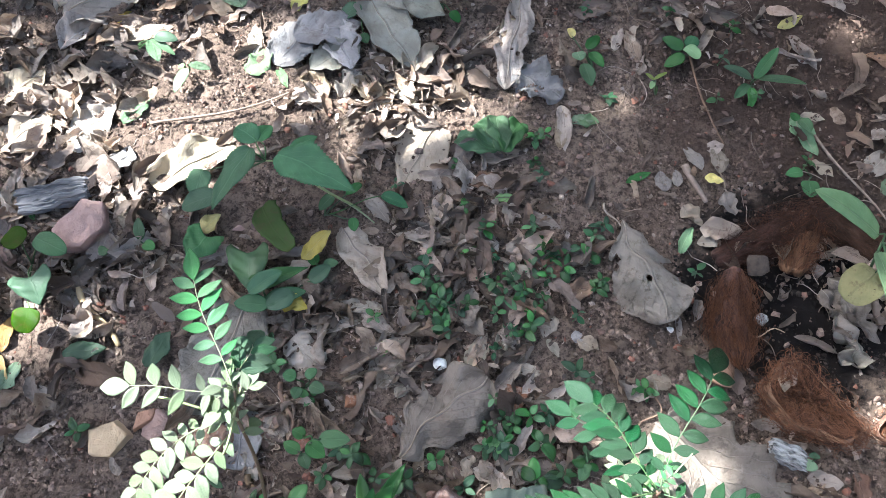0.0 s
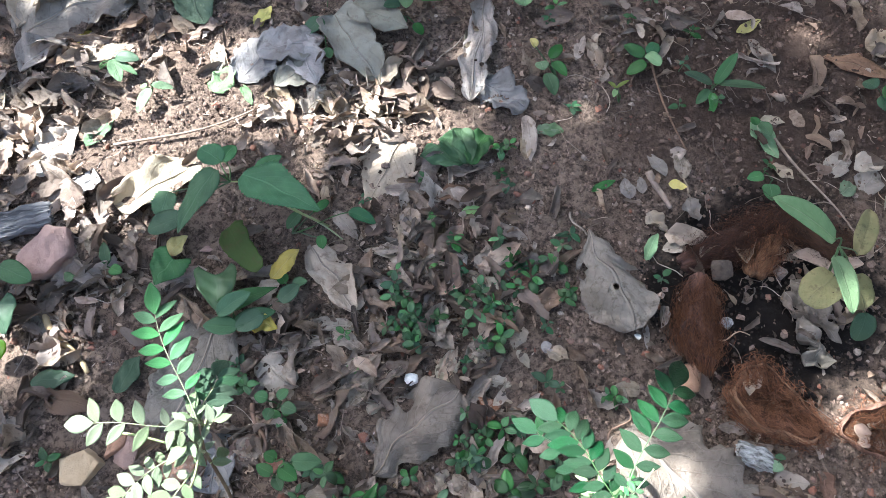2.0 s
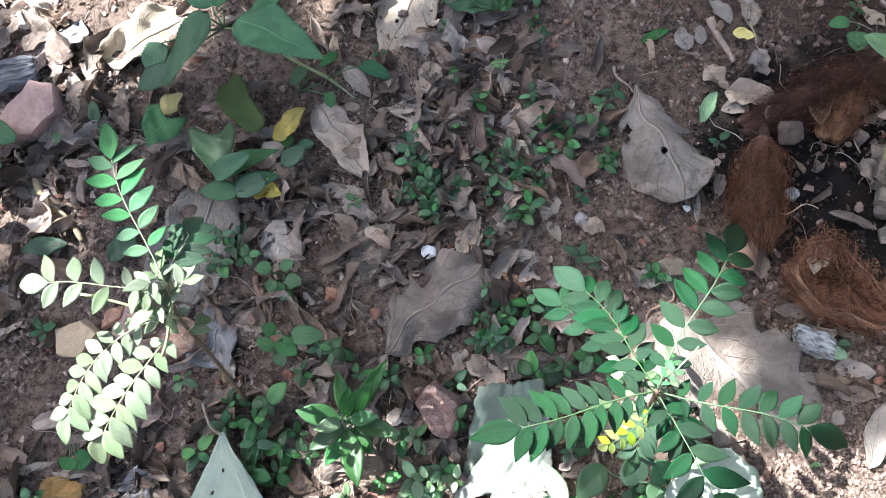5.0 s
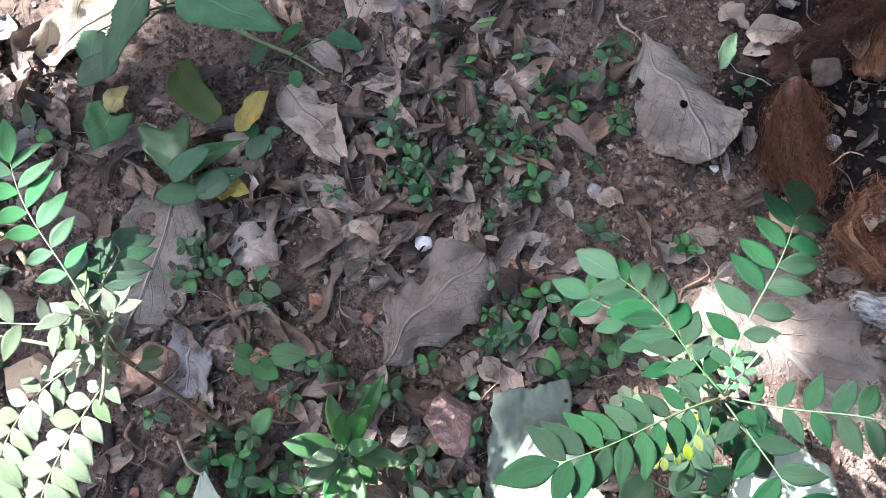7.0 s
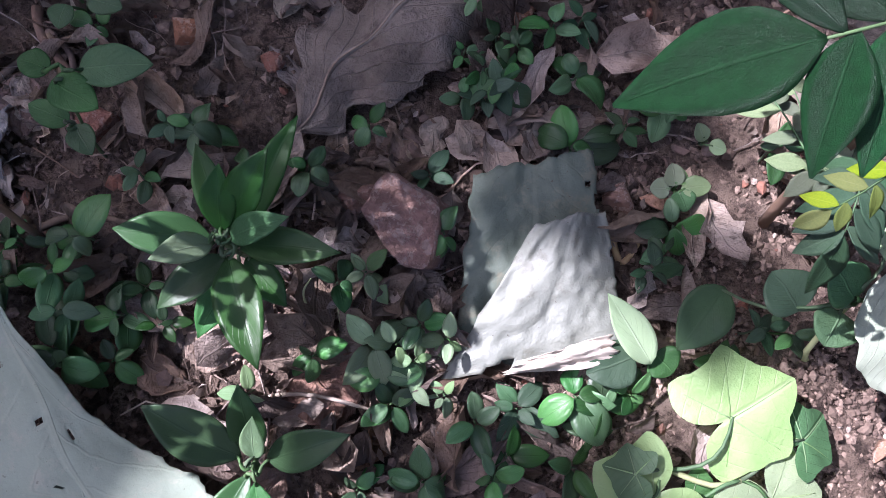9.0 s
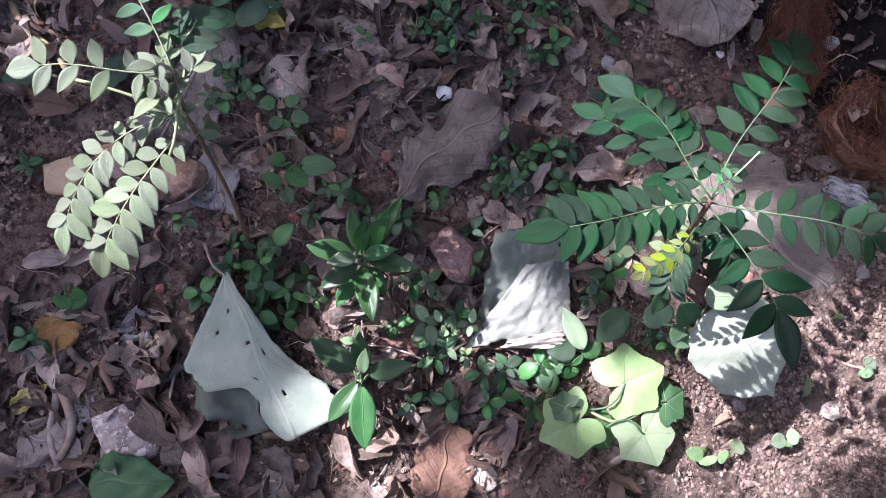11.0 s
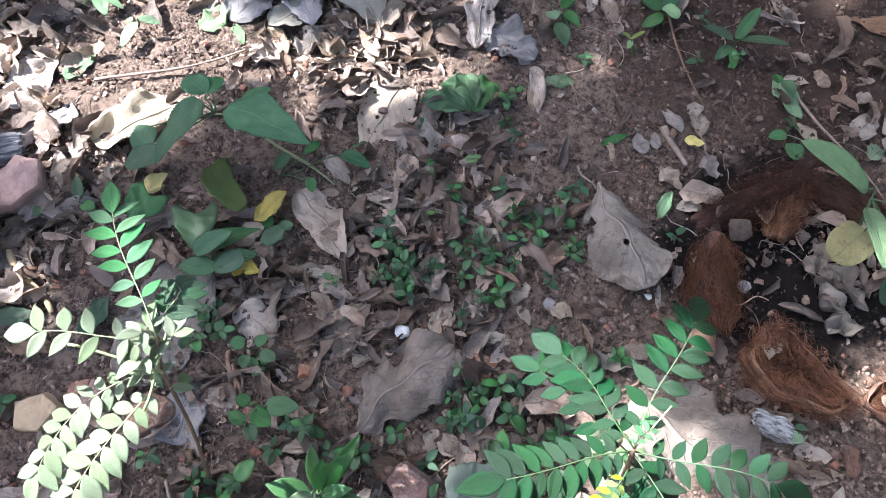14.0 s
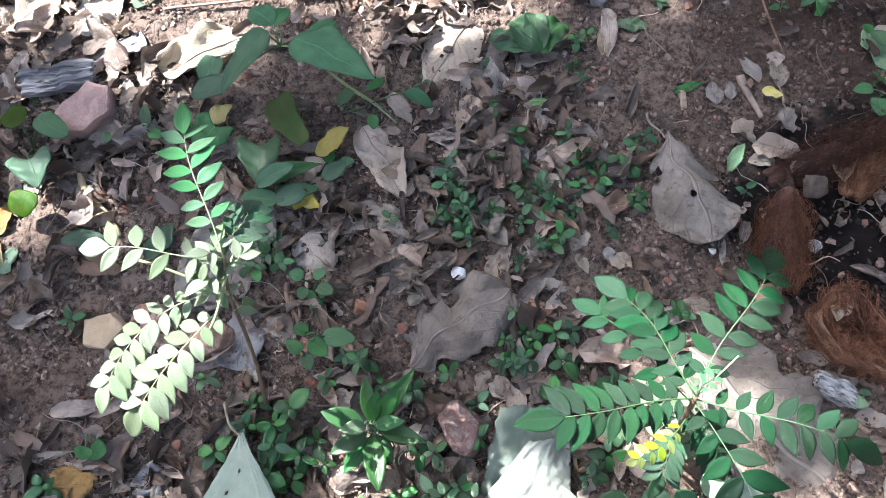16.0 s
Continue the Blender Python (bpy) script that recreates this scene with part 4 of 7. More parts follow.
def husk_bowl(x, y, rx, ry, depth, turn, tilt, bank, amount, label, z=0.0, thick=0.009):
    """A coconut husk half lying open: a thick ragged bowl with coir matted round it and over its rim."""
    s = count()
    rng = np.random.default_rng(s + 900)
    e = new("coconut_husk")
    e.matrix_basis = pose(x, y, gz(x, y) + z + depth, 0, 0, turn) @ pose(0, 0, 0, tilt, bank, 0)
    n, m = 40, 12

    def at(th, ph, out=0.0):
        rim = 1 + 0.10 * math.sin(3 * th + s) + 0.06 * math.sin(7 * th)
        c, h = math.cos(ph), math.sin(ph)
        return ((rx * rim + out) * c * math.cos(th), (ry * rim + out) * c * math.sin(th), -(depth + out) * h + 0.012 * math.sin(2 * th + s) * c)

    verts, faces = [], []
    for side in (0, 1):
        for j in range(m + 1):
            for i in range(n):
                th, ph = 2 * math.pi * i / n, 0.5 * math.pi * j / m * 0.98
                lump = 0.7 + 0.8 * float(rough(th * 0.3 + side * 3, ph, 0.22, s % 9))
                verts.append(at(th, ph, (thick * lump * (0.55 + 0.45 * min(1, j / 3)) if side else 0.003 * lump)))
    grid = (m + 1) * n
    lining = []
    for j in range(m):
        for i in range(n):
            k, r = j * n + i, j * n + (i + 1) % n
            lining.append((k, k + n, r + n, r))
            faces.append((k + grid, r + grid, r + n + grid, k + n + grid))
    for i in range(n):
        faces.append((i, (i + 1) % n, (i + 1) % n + grid, i + grid))
    lining.append(tuple(m * n + i for i in range(n)))
    faces.append(tuple(grid + m * n + i for i in reversed(range(n))))
    shell = part("shell", mesh("shell", verts, faces, M["husk_outer"]), e)
    # darker lining paints the shade inside the bowl
    part("lining", mesh("lining", verts[:grid], lining, M["husk_inner"]), shell, label="matted inside of the husk, coloured dark like a shaded hollow")
    for name, share, inside in (("fibre_tangle", 1.10, True), ("fibre_fringe", 0.38, False)):
        fv, ff = [], []
        for _ in range(int(amount * share)):
            th, ph = rng.uniform(0, 6.28), rng.uniform(-0.10, 1.2) ** 1.0
            dth, dph = rng.normal(0, 0.34), rng.normal(0, 0.55)
            h0 = rng.uniform(0.0, 0.012) * (-1 if inside else 1) + (0 if inside else thick * 0.9)
            bow = rng.normal(0, 0.012)
            r = rng.uniform(0.00016, 0.00042)
            kink = rng.normal(0, 0.07, 8).cumsum()
            first = len(fv)
            for i in range(8):
                t = i / 7
                p = at(th + dth * t + kink[i], min(max(ph + dph * t, -0.12), 1.5), h0 + bow * math.sin(math.pi * t))
                for k in range(3):
                    fv.append((p[0] + r * math.cos(2.1 * k), p[1] + r * math.sin(2.1 * k), p[2] + 0.6 * r * math.sin(2.1 * k + 1)))
            for i in range(7):
                for k in range(3):
                    q, w = first + 3 * i + k, first + 3 * i + (k + 1) % 3
                    ff.append((q, w, w + 3, q + 3))
        part(name, mesh(name, fv, ff, M["coir"], smooth=False), shell, label="loose red-brown coir fibres")
    for turn_by, size in ((150, 0.034), (196, 0.026)):
        p, f, uv = blade(size, size * 0.8, widest=0.5, k=0.6, n=8, m=8, curl=0.9, arch=0.6, thick=0.003, ragged=0.1, seed=s + turn_by)
        c, d = math.cos(radians(turn_by)), math.sin(radians(turn_by))
        part("rind", mesh("rind", p, f, M["rind"], uv), e, pose(rx * 0.95 * c, ry * 0.95 * d, 0.004, 0, 0, turn_by + 60), "smooth tan flake of rind on the rim")
    return tagged(e, label, "coconut husk", "husks round the pit")


def closing_wall(name, x0, y0, x1, y1):
    """A plain unseen wall, added well behind the view to close the place and block low sky."""
    bm = bmesh.new()
    bmesh.ops.create_cube(bm, size=1)
    for v in bm.verts:
        v.co = Vector(((x0 + x1) / 2 + v.co.x * (x1 - x0), (y0 + y1) / 2 + v.co.y * (y1 - y0), 1.25 + v.co.z * 2.7))
    me = bpy.data.meshes.new(name)
    bm.to_mesh(me)
    bm.free()
    me.materials.append(M["plaster"])
    return tagged(new(name, me), "unseen plain plastered wall added to close off the low sky", "wall", kind="structure")


# added walls out of view, which keep out light from the horizon
closing_wall("wall_north", -3.6, 3.9, 3.8, 4.1)
closing_wall("wall_south", -3.6, -3.1, 3.8, -2.9)
closing_wall("wall_west", -3.8, -3.1, -3.6, 4.1)
closing_wall("wall_east", 3.8, -3.1, 4.0, 4.1)
BARE = (0.608, 0.056)


# ---- ground ----
def build_ground():
    fine_x = np.arange(-1.15, 1.45, 0.006)
    fine_y = np.arange(-0.45, 1.75, 0.006)
    far = np.array([0.03, 0.08, 0.16, 0.3, 0.6, 1.2, 2.5, 5, 10, 20, 40, 80.0])
    xs = np.concatenate([fine_x[0] - far[::-1], fine_x, fine_x[-1] + far])
    ys = np.concatenate([fine_y[0] - far[::-1], fine_y, fine_y[-1] + far])
    x, y = np.meshgrid(xs, ys, indexing="ij")
    z = ground_height(x, y) + 0.008 * (rough(x, y, 0.035, 2) - 0.5) + 0.007 * (rough(x, y, 0.016, 3) - 0.5) + 0.004 * (rough(x, y, 0.009, 4) - 0.5)
    n, m = len(xs), len(ys)
    i, j = np.meshgrid(np.arange(n - 1), np.arange(m - 1), indexing="ij")
    q = (i * m + j).ravel()
    faces = np.stack([q, q + m, q + m + 1, q + 1], -1)
    me = bpy.data.meshes.new("ground")
    me.vertices.add(n * m)
    me.vertices.foreach_set("co", np.stack([x, y, z], -1).astype(np.float32).ravel())
    me.loops.add(faces.size)
    me.loops.foreach_set("vertex_index", faces.astype(np.int32).ravel())
    me.polygons.add(len(faces))
    me.polygons.foreach_set("loop_start", np.arange(0, faces.size, 4, dtype=np.int32))
    me.polygons.foreach_set("loop_total", np.full(len(faces), 4, dtype=np.int32))
    me.polygons.foreach_set("use_smooth", np.ones(len(faces), dtype=bool))
    me.update(calc_edges=True)
    me.materials.append(M["soil"])
    return tagged(new("ground", me), "uneven reddish-brown crumbly garden soil", "ground", kind="structure")


build_ground()


def crumbs(name, places, sizes, material, seed, label, category, grains=False):
    """Many small lumps of soil or gravel in one mesh."""
    rng = np.random.default_rng(seed)
    bm = bmesh.new()
    if grains:
        tips = [bm.verts.new(q) for q in ((1, 0, 0), (0, 1, 0), (-1, 0, 0), (0, -1, 0), (0, 0, 1), (0, 0, -1))]
        for i in range(4):
            bm.faces.new((tips[i], tips[(i + 1) % 4], tips[4]))
            bm.faces.new((tips[(i + 1) % 4], tips[i], tips[5]))
        bm.verts.index_update()
    else:
        bmesh.ops.create_icosphere(bm, subdivisions=1, radius=1)
    base = np.array([v.co[:] for v in bm.verts])
    tri = np.array([[v.index for v in f.verts] for f in bm.faces])
    bm.free()
    n = len(places)
    q = base[None] * rng.uniform(0.55, 1.25, (n, len(base), 1)) * rng.uniform(0.6, 1.25, (n, 1, 3))
    turn = rng.uniform(0, 6.3, n)
    c, s = np.cos(turn)[:, None], np.sin(turn)[:, None]
    q = np.stack([c * q[..., 0] - s * q[..., 1], s * q[..., 0] + c * q[..., 1], q[..., 2] * 0.8], -1) * sizes[:, None, None]
    zs = ground_height(places[:, 0], places[:, 1]) + sizes * 0.25
    q += np.stack([places[:, 0], places[:, 1], zs], -1)[:, None]
    faces = (tri[None] + (np.arange(n) * len(base))[:, None, None]).reshape(-1, 3)
    me = bpy.data.meshes.new(name)
    me.vertices.add(n * len(base))
    me.vertices.foreach_set("co", q.astype(np.float32).ravel())
    me.loops.add(faces.size)
    me.loops.foreach_set("vertex_index", faces.astype(np.int32).ravel())
    me.polygons.add(len(faces))
    me.polygons.foreach_set("loop_start", np.arange(0, faces.size, 3, dtype=np.int32))
    me.polygons.foreach_set("loop_total", np.full(len(faces), 3, dtype=np.int32))
    me.polygons.foreach_set("use_smooth", np.zeros(len(faces), dtype=bool))
    me.update(calc_edges=True)
    me.materials.append(material)
    return tagged(new(name, me), label, category, kind="stuff")


def scatter_crumbs():
    rng = np.random.default_rng(21)
    p = np.stack([rng.uniform(-1.1, 1.4, 132000), rng.uniform(-0.4, 1.7, 132000)], -1)
    near = ((p[:, 0] - HUMUS[0]) / HUMUS[2]) ** 2 + ((p[:, 1] - HUMUS[1]) / HUMUS[3]) ** 2 < 0.9
    clump = rough(p[:, 0], p[:, 1], 0.09, 6) + 0.6 * rough(p[:, 0], p[:, 1], 0.03, 7)
    keep = (clump > 0.52) & ~near
    a = p[keep]
    crumbs("soil_crumbs", a, 0.0012 + 0.0050 * rng.random(len(a)) ** 2.8, M["crumb"], 3, "loose reddish-brown crumbs of dry soil", "soil", True)
    a = np.stack([rng.normal(BARE[0], 0.19, 22000), rng.normal(BARE[1], 0.12, 22000)], -1)
    crumbs("gravelly_soil", a, 0.0008 + 0.0036 * rng.random(len(a)) ** 3.0, M["crumb"], 9, "coarse reddish-brown crumbs of sunlit bare soil", "soil")
    b = np.stack([rng.uniform(-1.0, 1.3, 7000), rng.uniform(-0.35, 1.6, 7000)], -1)
    b = b[((b[:, 0] - BARE[0]) / 0.3) ** 2 + ((b[:, 1] - BARE[1]) / 0.2) ** 2 > rng.random(len(b))]
    crumbs("pebbles", b, 0.0020 + 0.0066 * rng.random(len(b)) ** 2.6, M["pebble"], 4, "scattered reddish-brown pebbles and clods", "pebbles")
    d = np.stack([rng.uniform(-1.0, 1.3, 9000), rng.uniform(-0.35, 1.6, 9000)], -1)
    d = d[rough(d[:, 0], d[:, 1], 0.16, 12) > 0.42]
    crumbs("soil_clods", d, 0.0018 + 0.0052 * rng.random(len(d)) ** 2.2, M["crumb"], 14, "small reddish-brown clods of dry soil", "soil")
    t = rng.uniform(0, 6.3, 3500)
    r = np.sqrt(rng.random(3500))
    c = np.stack([HUMUS[0] + HUMUS[2] * r * np.cos(t), HUMUS[1] + HUMUS[3] * r * np.sin(t)], -1)
    crumbs("humus_crumbs", c, 0.0012 + 0.004 * rng.random(len(c)) ** 3, M["humus"], 6, "black crumbly humus in the husk pit", "soil")


scatter_crumbs()

# ---- unseen tree, added to shade the ground and place the sun patches ----
GAPS = [  # where its crown lets the sun through: middle on the ground, half-lengths, turn
    (-0.425, 1.010, 0.13, 0.085, -38), (-0.451, 0.782, 0.15, 0.085, 15), (-0.751, 0.846, 0.17, 0.09, 15), (-0.633, 1.096, 0.06, 0.02, 10), (-0.572, 0.908, 0.07, 0.025, 20), (-0.387, 0.908, 0.06, 0.025, 0),
    (-0.060, 0.905, 0.14, 0.042, 0), (0.139, 0.941, 0.085, 0.050, -8), (0.002, 1.010, 0.04, 0.025, 40), (0.206, 1.186, 0.022, 0.045, 0),
    (0.437, 0.988, 0.060, 0.024, -8), (0.880, 1.190, 0.030, 0.014, 20), (0.962, 1.157, 0.018, 0.010, 0), (0.000, 0.066, 0.060, 0.045, 0), (0.020, 0.015, 0.070, 0.055, 0), (-0.645, 0.415, 0.07, 0.040, 10), (0.880, 0.410, 0.040, 0.038, 0),
    (0.222, 0.080, 0.070, 0.066, 20),
    (0.412, -0.012, 0.085, 0.058, 0), (0.420, -0.060, 0.060, 0.035, 0), (0.513, -0.053, 0.055, 0.035, 0), (0.690, 0.055, 0.160, 0.090, 0), (0.525, 0.035, 0.050, 0.032, 0), (0.80, 0.085, 0.08, 0.06, 0), (0.553, -0.042, 0.14, 0.05, 0), (0.455, 0.196, 0.055, 0.055, 0), (0.410, 0.296, 0.048, 0.024, 0), (0.505, 0.140, 0.060, 0.045, 0), (0.450, 0.328, 0.024, 0.022, 0), (0.158, 0.082, 0.055, 0.045, 0), (0.075, 0.060, 0.055, 0.035, 0),
    (0.026, -0.129, 0.05, 0.02, 0), (0.174, -0.122, 0.03, 0.02, 0), (-0.733, 1.258, 0.08, 0.03, 30), (-0.580, 0.440, 0.07, 0.028, 0),
    (-0.374, 1.092, 0.10, 0.05, 20), (-0.927, 1.032, 0.12, 0.05, 20), (-0.397, 0.933, 0.12, 0.045, 0), (-0.197, 0.965, 0.07, 0.02, 0), (-0.837, 0.271, 0.06, 0.05, 0),
]


def in_gap(x, y, margin=0.0):
    for cx, cy, rx, ry, turn in GAPS:
        c, s = math.cos(radians(turn)), math.sin(radians(turn))
        dx, dy = x - cx, y - cy
        if ((c * dx + s * dy) / (rx + margin)) ** 2 + ((c * dy - s * dx) / (ry + margin)) ** 2 < 1:
            return True
    return False


def added_shade_tree():
    rng = np.random.default_rng(8)
    bx, by = -3.1, 3.70
    e = tagged(new("added_shade_tree"), "unseen tree added overhead, its gappy crown shaping the sun patches", "tree")
    e.location = (bx, by, gz(bx, by))
    line = bent((0, 0, -0.1), (0.75, -1.1, 3.7), wobble=0.1, n=10, seed=4)
    v, f, u = tube(line, [0.16 - 0.009 * i for i in range(11)], 12)
    part("trunk", mesh("trunk", v, f, M["bark"]), e)
    for i in range(9):
        a = 0.7 * i
        v, f, u = tube(bent(line[7 + i % 4], line[10] + Vector((0.5 * math.cos(a) - 0.15, 0.5 * math.sin(a) + 0.2, 0.5)), wobble=0.1, n=7, seed=i), [0.05 - 0.006 * j for j in range(8)], 8)
        part("limb", mesh("limb", v, f, M["bark"]), e)
    verts, faces = [], []
    for layer in range(4):
        h = 3.6 + 0.15 * layer
        shift = -SUN_WAY * (h / -SUN_WAY.z)
        for gx in np.arange(-1.05, 1.40, 0.072):
            for gy in np.arange(-0.55, 1.85, 0.072):
                x, y = gx + rng.normal(0, 0.03), gy + rng.normal(0, 0.03)
                size = rng.uniform(0.12, 0.17)
                if (abs(x - 0.17) / 1.15) ** 4 + (abs(y - 0.65) / 1.15) ** 4 > 1 + rng.normal(0, 0.1) or in_gap(x, y, size * 0.30):
                    continue
                c = Vector((x, y, 0)) + shift + Vector((0, 0, rng.normal(0, 0.03)))
                m = Matrix.Translation(c - e.location) @ pose(0, 0, 0, rng.normal(0, 20), rng.normal(0, 20), rng.uniform(0, 360))
                n = len(verts)
                for q in ((0, -0.5, 0), (0.27, -0.1, 0.06), (0.22, 0.22, 0.05), (0, 0.5, -0.05), (-0.22, 0.22, 0.05), (-0.27, -0.1, 0.06)):
                    verts.append(m @ (Vector(q) * size))
                faces += [(n, n + 1, n + 2, n + 3), (n, n + 3, n + 4, n + 5)]
    # crown added on the side away from the sun, to shade the ground from the open sky
    for _ in range(3800):
        x, y, h = rng.uniform(-0.1, 3.5), rng.uniform(-1.9, 3.6), rng.uniform(3.4, 4.3)
        if rough(x, y, 0.5, 3) < 0.22:
            continue
        size = rng.uniform(0.16, 0.26)
        m = Matrix.Translation(Vector((x, y, h)) - e.location) @ pose(0, 0, 0, rng.normal(0, 25), rng.normal(0, 25), rng.uniform(0, 360))
        n = len(verts)
        for q in ((0, -0.5, 0), (0.27, -0.1, 0.06), (0.22, 0.22, 0.05), (0, 0.5, -0.05), (-0.22, 0.22, 0.05), (-0.27, -0.1, 0.06)):
            verts.append(m @ (Vector(q) * size))
        faces += [(n, n + 1, n + 2, n + 3), (n, n + 3, n + 4, n + 5)]
    part("crown", mesh("crown", verts, faces, M["dark"], smooth=False), e)


added_shade_tree()


# ---- coconut husks round the pit ----
husk(0.606, 0.624, 0.562, 0.429, 0.066, curl=1.1, arch=0.5, hollow=False, amount=3200, z=0.03, tilt=3, label="orange-brown coconut husk piece, fibrous side up", reach=0.010, wild=1.1)
husk_bowl(0.694, 0.388, 0.074, 0.044, 0.046, -35, -8, 10, 2200, "rust-brown coconut husk lying open like a boat", z=0.004)
husk(0.579, 0.655, 0.771, 0.744, 0.062, curl=1.1, arch=0.5, hollow=False, look_of="husk_dark", coir="coir_dark", amount=2200, z=0.004, label="dark weathered coconut husk with matted fibres", reach=0.022, wild=1.5, tip=False)
husk(0.712, 0.632, 0.754, 0.736, 0.065, curl=1.2, arch=0.5, hollow=False, look_of="husk", coir="coir", amount=1600, z=0.022, label="reddish-brown broken coconut husk piece", reach=0.012)
husk(0.793, 0.755, 0.889, 0.681, 0.08, curl=1.2, arch=0.4, hollow=False, look_of="husk_dark", coir="coir_dark", amount=1500, z=0.01, label="dark brown coconut husk half buried in humus", reach=0.01)
husk_bowl(0.864, 0.350, 0.050, 0.036, 0.03, 15, 10, 0, 450, "sunlit coconut husk half with a fibrous rim")
stone(0.642, 0.634, 0.046, 0.042, 0.04, "clod", turn=20, sink=-0.5, label="squarish grey-brown clod beside the husks", power=3, cut=8)
stone(0.769, 0.648, 0.03, 0.028, 0.022, "stone", turn=60)
stone(0.653, 0.543, 0.03, 0.025, 0.015, "silver", turn=10, label="small bluish-grey ash lump on the humus")

# dry curled leaves in the pit
leaf(0.781, 0.631, 0.843, 0.571, 0.05, "taupe", curl=1.0, crumple=0.14, z=0.01)
leaf(0.788, 0.586, 0.838, 0.501, 0.045, "grey", curl=1.3, crumple=0.13, z=0.015, ragged=0.2)
leaf(0.760, 0.602, 0.800, 0.543, 0.05, "taupe", curl=1.1, crumple=0.14, z=0.005)
leaf(0.771, 0.553, 0.809, 0.485, 0.045, "grey", curl=0.9, crumple=0.14, z=0.005)
leaf(0.773, 0.459, 0.812, 0.501, 0.05, "taupe", curl=1.2, crumple=0.14, ragged=0.15, z=0.008)
leaf(0.799, 0.666, 0.777, 0.689, 0.03, "taupe", curl=1.0, crumple=0.12)
leaf(0.701, 0.511, 0.773, 0.485, 0.035, "tan", curl=2.4, crumple=0.03, z=0.006, label="dead leaf rolled into a brown tube")
leaf(0.600, 0.788, 0.615, 0.739, 0.04, "grey", curl=1.0, crumple=0.1, z=0.01)
leaf(0.522, 0.761, 0.558, 0.720, 0.035, "pale", curl=0.8, crumple=0.08)
leaf(0.511, 0.660, 0.541, 0.719, 0.024, "mint", curl=0.6)
leaf(0.548, 0.686, 0.598, 0.691, 0.028, "grey", curl=0.7)
leaf(0.540, 0.570, 0.529, 0.527, 0.03, "grey", curl=1.6, label="grey dead leaf curled into a ring")
leaf(0.498, 0.537, 0.499, 0.485, 0.014, "grey", curl=0.9)
leaf(0.600, 0.833, 0.597, 0.899, 0.035, "grey", curl=0.6, stalk=0.03)
leaf(0.566, 0.838, 0.532, 0.890, 0.028, "grey", curl=0.5)
leaf(0.517, 0.799, 0.515, 0.837, 0.022, "grey", curl=0.3)
leaf(0.491, 0.786, 0.484, 0.832, 0.032, "grey", curl=0.3)
twig(0.531, 0.844, 0.570, 0.771, 0.0065, "twig", wobble=0.003, name="wood_sliver", label="flat tan sliver of split wood")
leaf(0.566, 0.817, 0.602, 0.810, 0.022, "yellow", curl=0.4, z=0.012)
leaf(0.416, 0.800, 0.466, 0.827, 0.018, "green", curl=0.5)

# weathered wood by the husks
def wood_chip(x, y, L, W, H, turn, look_of, label):
    """A split piece of weathered wood: ridges along the grain, broken ends, a crack or two."""
    s = count()
    bm = bmesh.new()
    bmesh.ops.create_cube(bm, size=1)
    bmesh.ops.subdivide_edges(bm, edges=bm.edges[:], cuts=17, use_grid_fill=True)
    for v in bm.verts:
        c = v.co.copy()
        end = 1 - 0.10 * abs(2 * c.y) ** 4
        ridge = noise.noise(Vector((c.x * 16, c.y * 1.4, s))) + 0.7 * noise.noise(Vector((c.x * 34, c.y * 3.0, s + 5)))
        crack = max(0.0, 1 - abs(noise.noise(Vector((c.x * 6, c.y * 1.1, s + 9)))) * 9)
        v.co = Vector((c.x * W * end, c.y * L, c.z * H * end))
        v.co += Vector((0.14 * W * noise.noise(Vector((c.y * 5, s, c.z))), 0.10 * L * noise.noise(Vector((c.x * 9, s, c.z * 5))), (0.12 * ridge - 0.25 * crack) * H if c.z > 0.3 else 0.0))
    me = bpy.data.meshes.new("wood_chip")
    bm.to_mesh(me)
    bm.free()
    me.materials.append(M[look_of])
    ob = new("wood_chip", me)
    ob.matrix_basis = pose(x, y, gz(x, y) + H * 0.5 + 0.010, 4, 6, turn)
    return tagged(ob, label, "wood chip")


wood_chip(0.653, 0.302, 0.056, 0.034, 0.016, 72, "silver", "silvery weathered slab of wood on the ground")
wood_chip(-0.657, 0.679, 0.122, 0.050, 0.02, -72, "char", "dark grey weathered piece of wood")
wood_chip(-0.994, 0.609, 0.28, 0.012, 0.01, -84, "twig", "long flat grey stick lying on the soil")

# ---- broken brick and stones ----
flat_stone(-0.588, 0.616, 0.066, 0.05, "pink", 6, turn=58, tilt=5, stretch=0.62, seed=9, name="brick_piece", label="pink broken brick piece lying on litter")
stone(-0.586, 0.745, 0.085, 0.066, 0.045, "stone", turn=-20, label="rounded grey-brown stone among leaves")
flat_stone(-0.447, 0.252, 0.035, 0.022, "buff", 5, turn=20, tilt=6, seed=4, label="flat angular buff stone on bare soil")
flat_stone(-0.398, 0.289, 0.025, 0.018, "pink", 4, turn=60, stretch=0.7, seed=5, name="brick_piece", label="small pink brick chip on the soil")
stone(-0.281, 0.261, 0.085, 0.075, 0.045, "brick", turn=15, name="brick_piece", label="lumpy reddish brick piece under the curry plant", cut=5)
flat_stone(0.219, 0.366, 0.034, 0.016, "brick", 3, turn=30, tilt=4, seed=2, name="brick_piece", label="flat triangular red brick chip")
flat_stone(0.119, 0.176, 0.043, 0.058, "brick", 5, turn=-52, tilt=12, stretch=0.72, seed=12, name="brick_piece", label="wedge-shaped reddish-brown brick piece", sink=0.1)
stone(0.080, 0.203, 0.044, 0.034, 0.036, "brick", turn=20, name="brick_piece", label="small reddish brick chip")
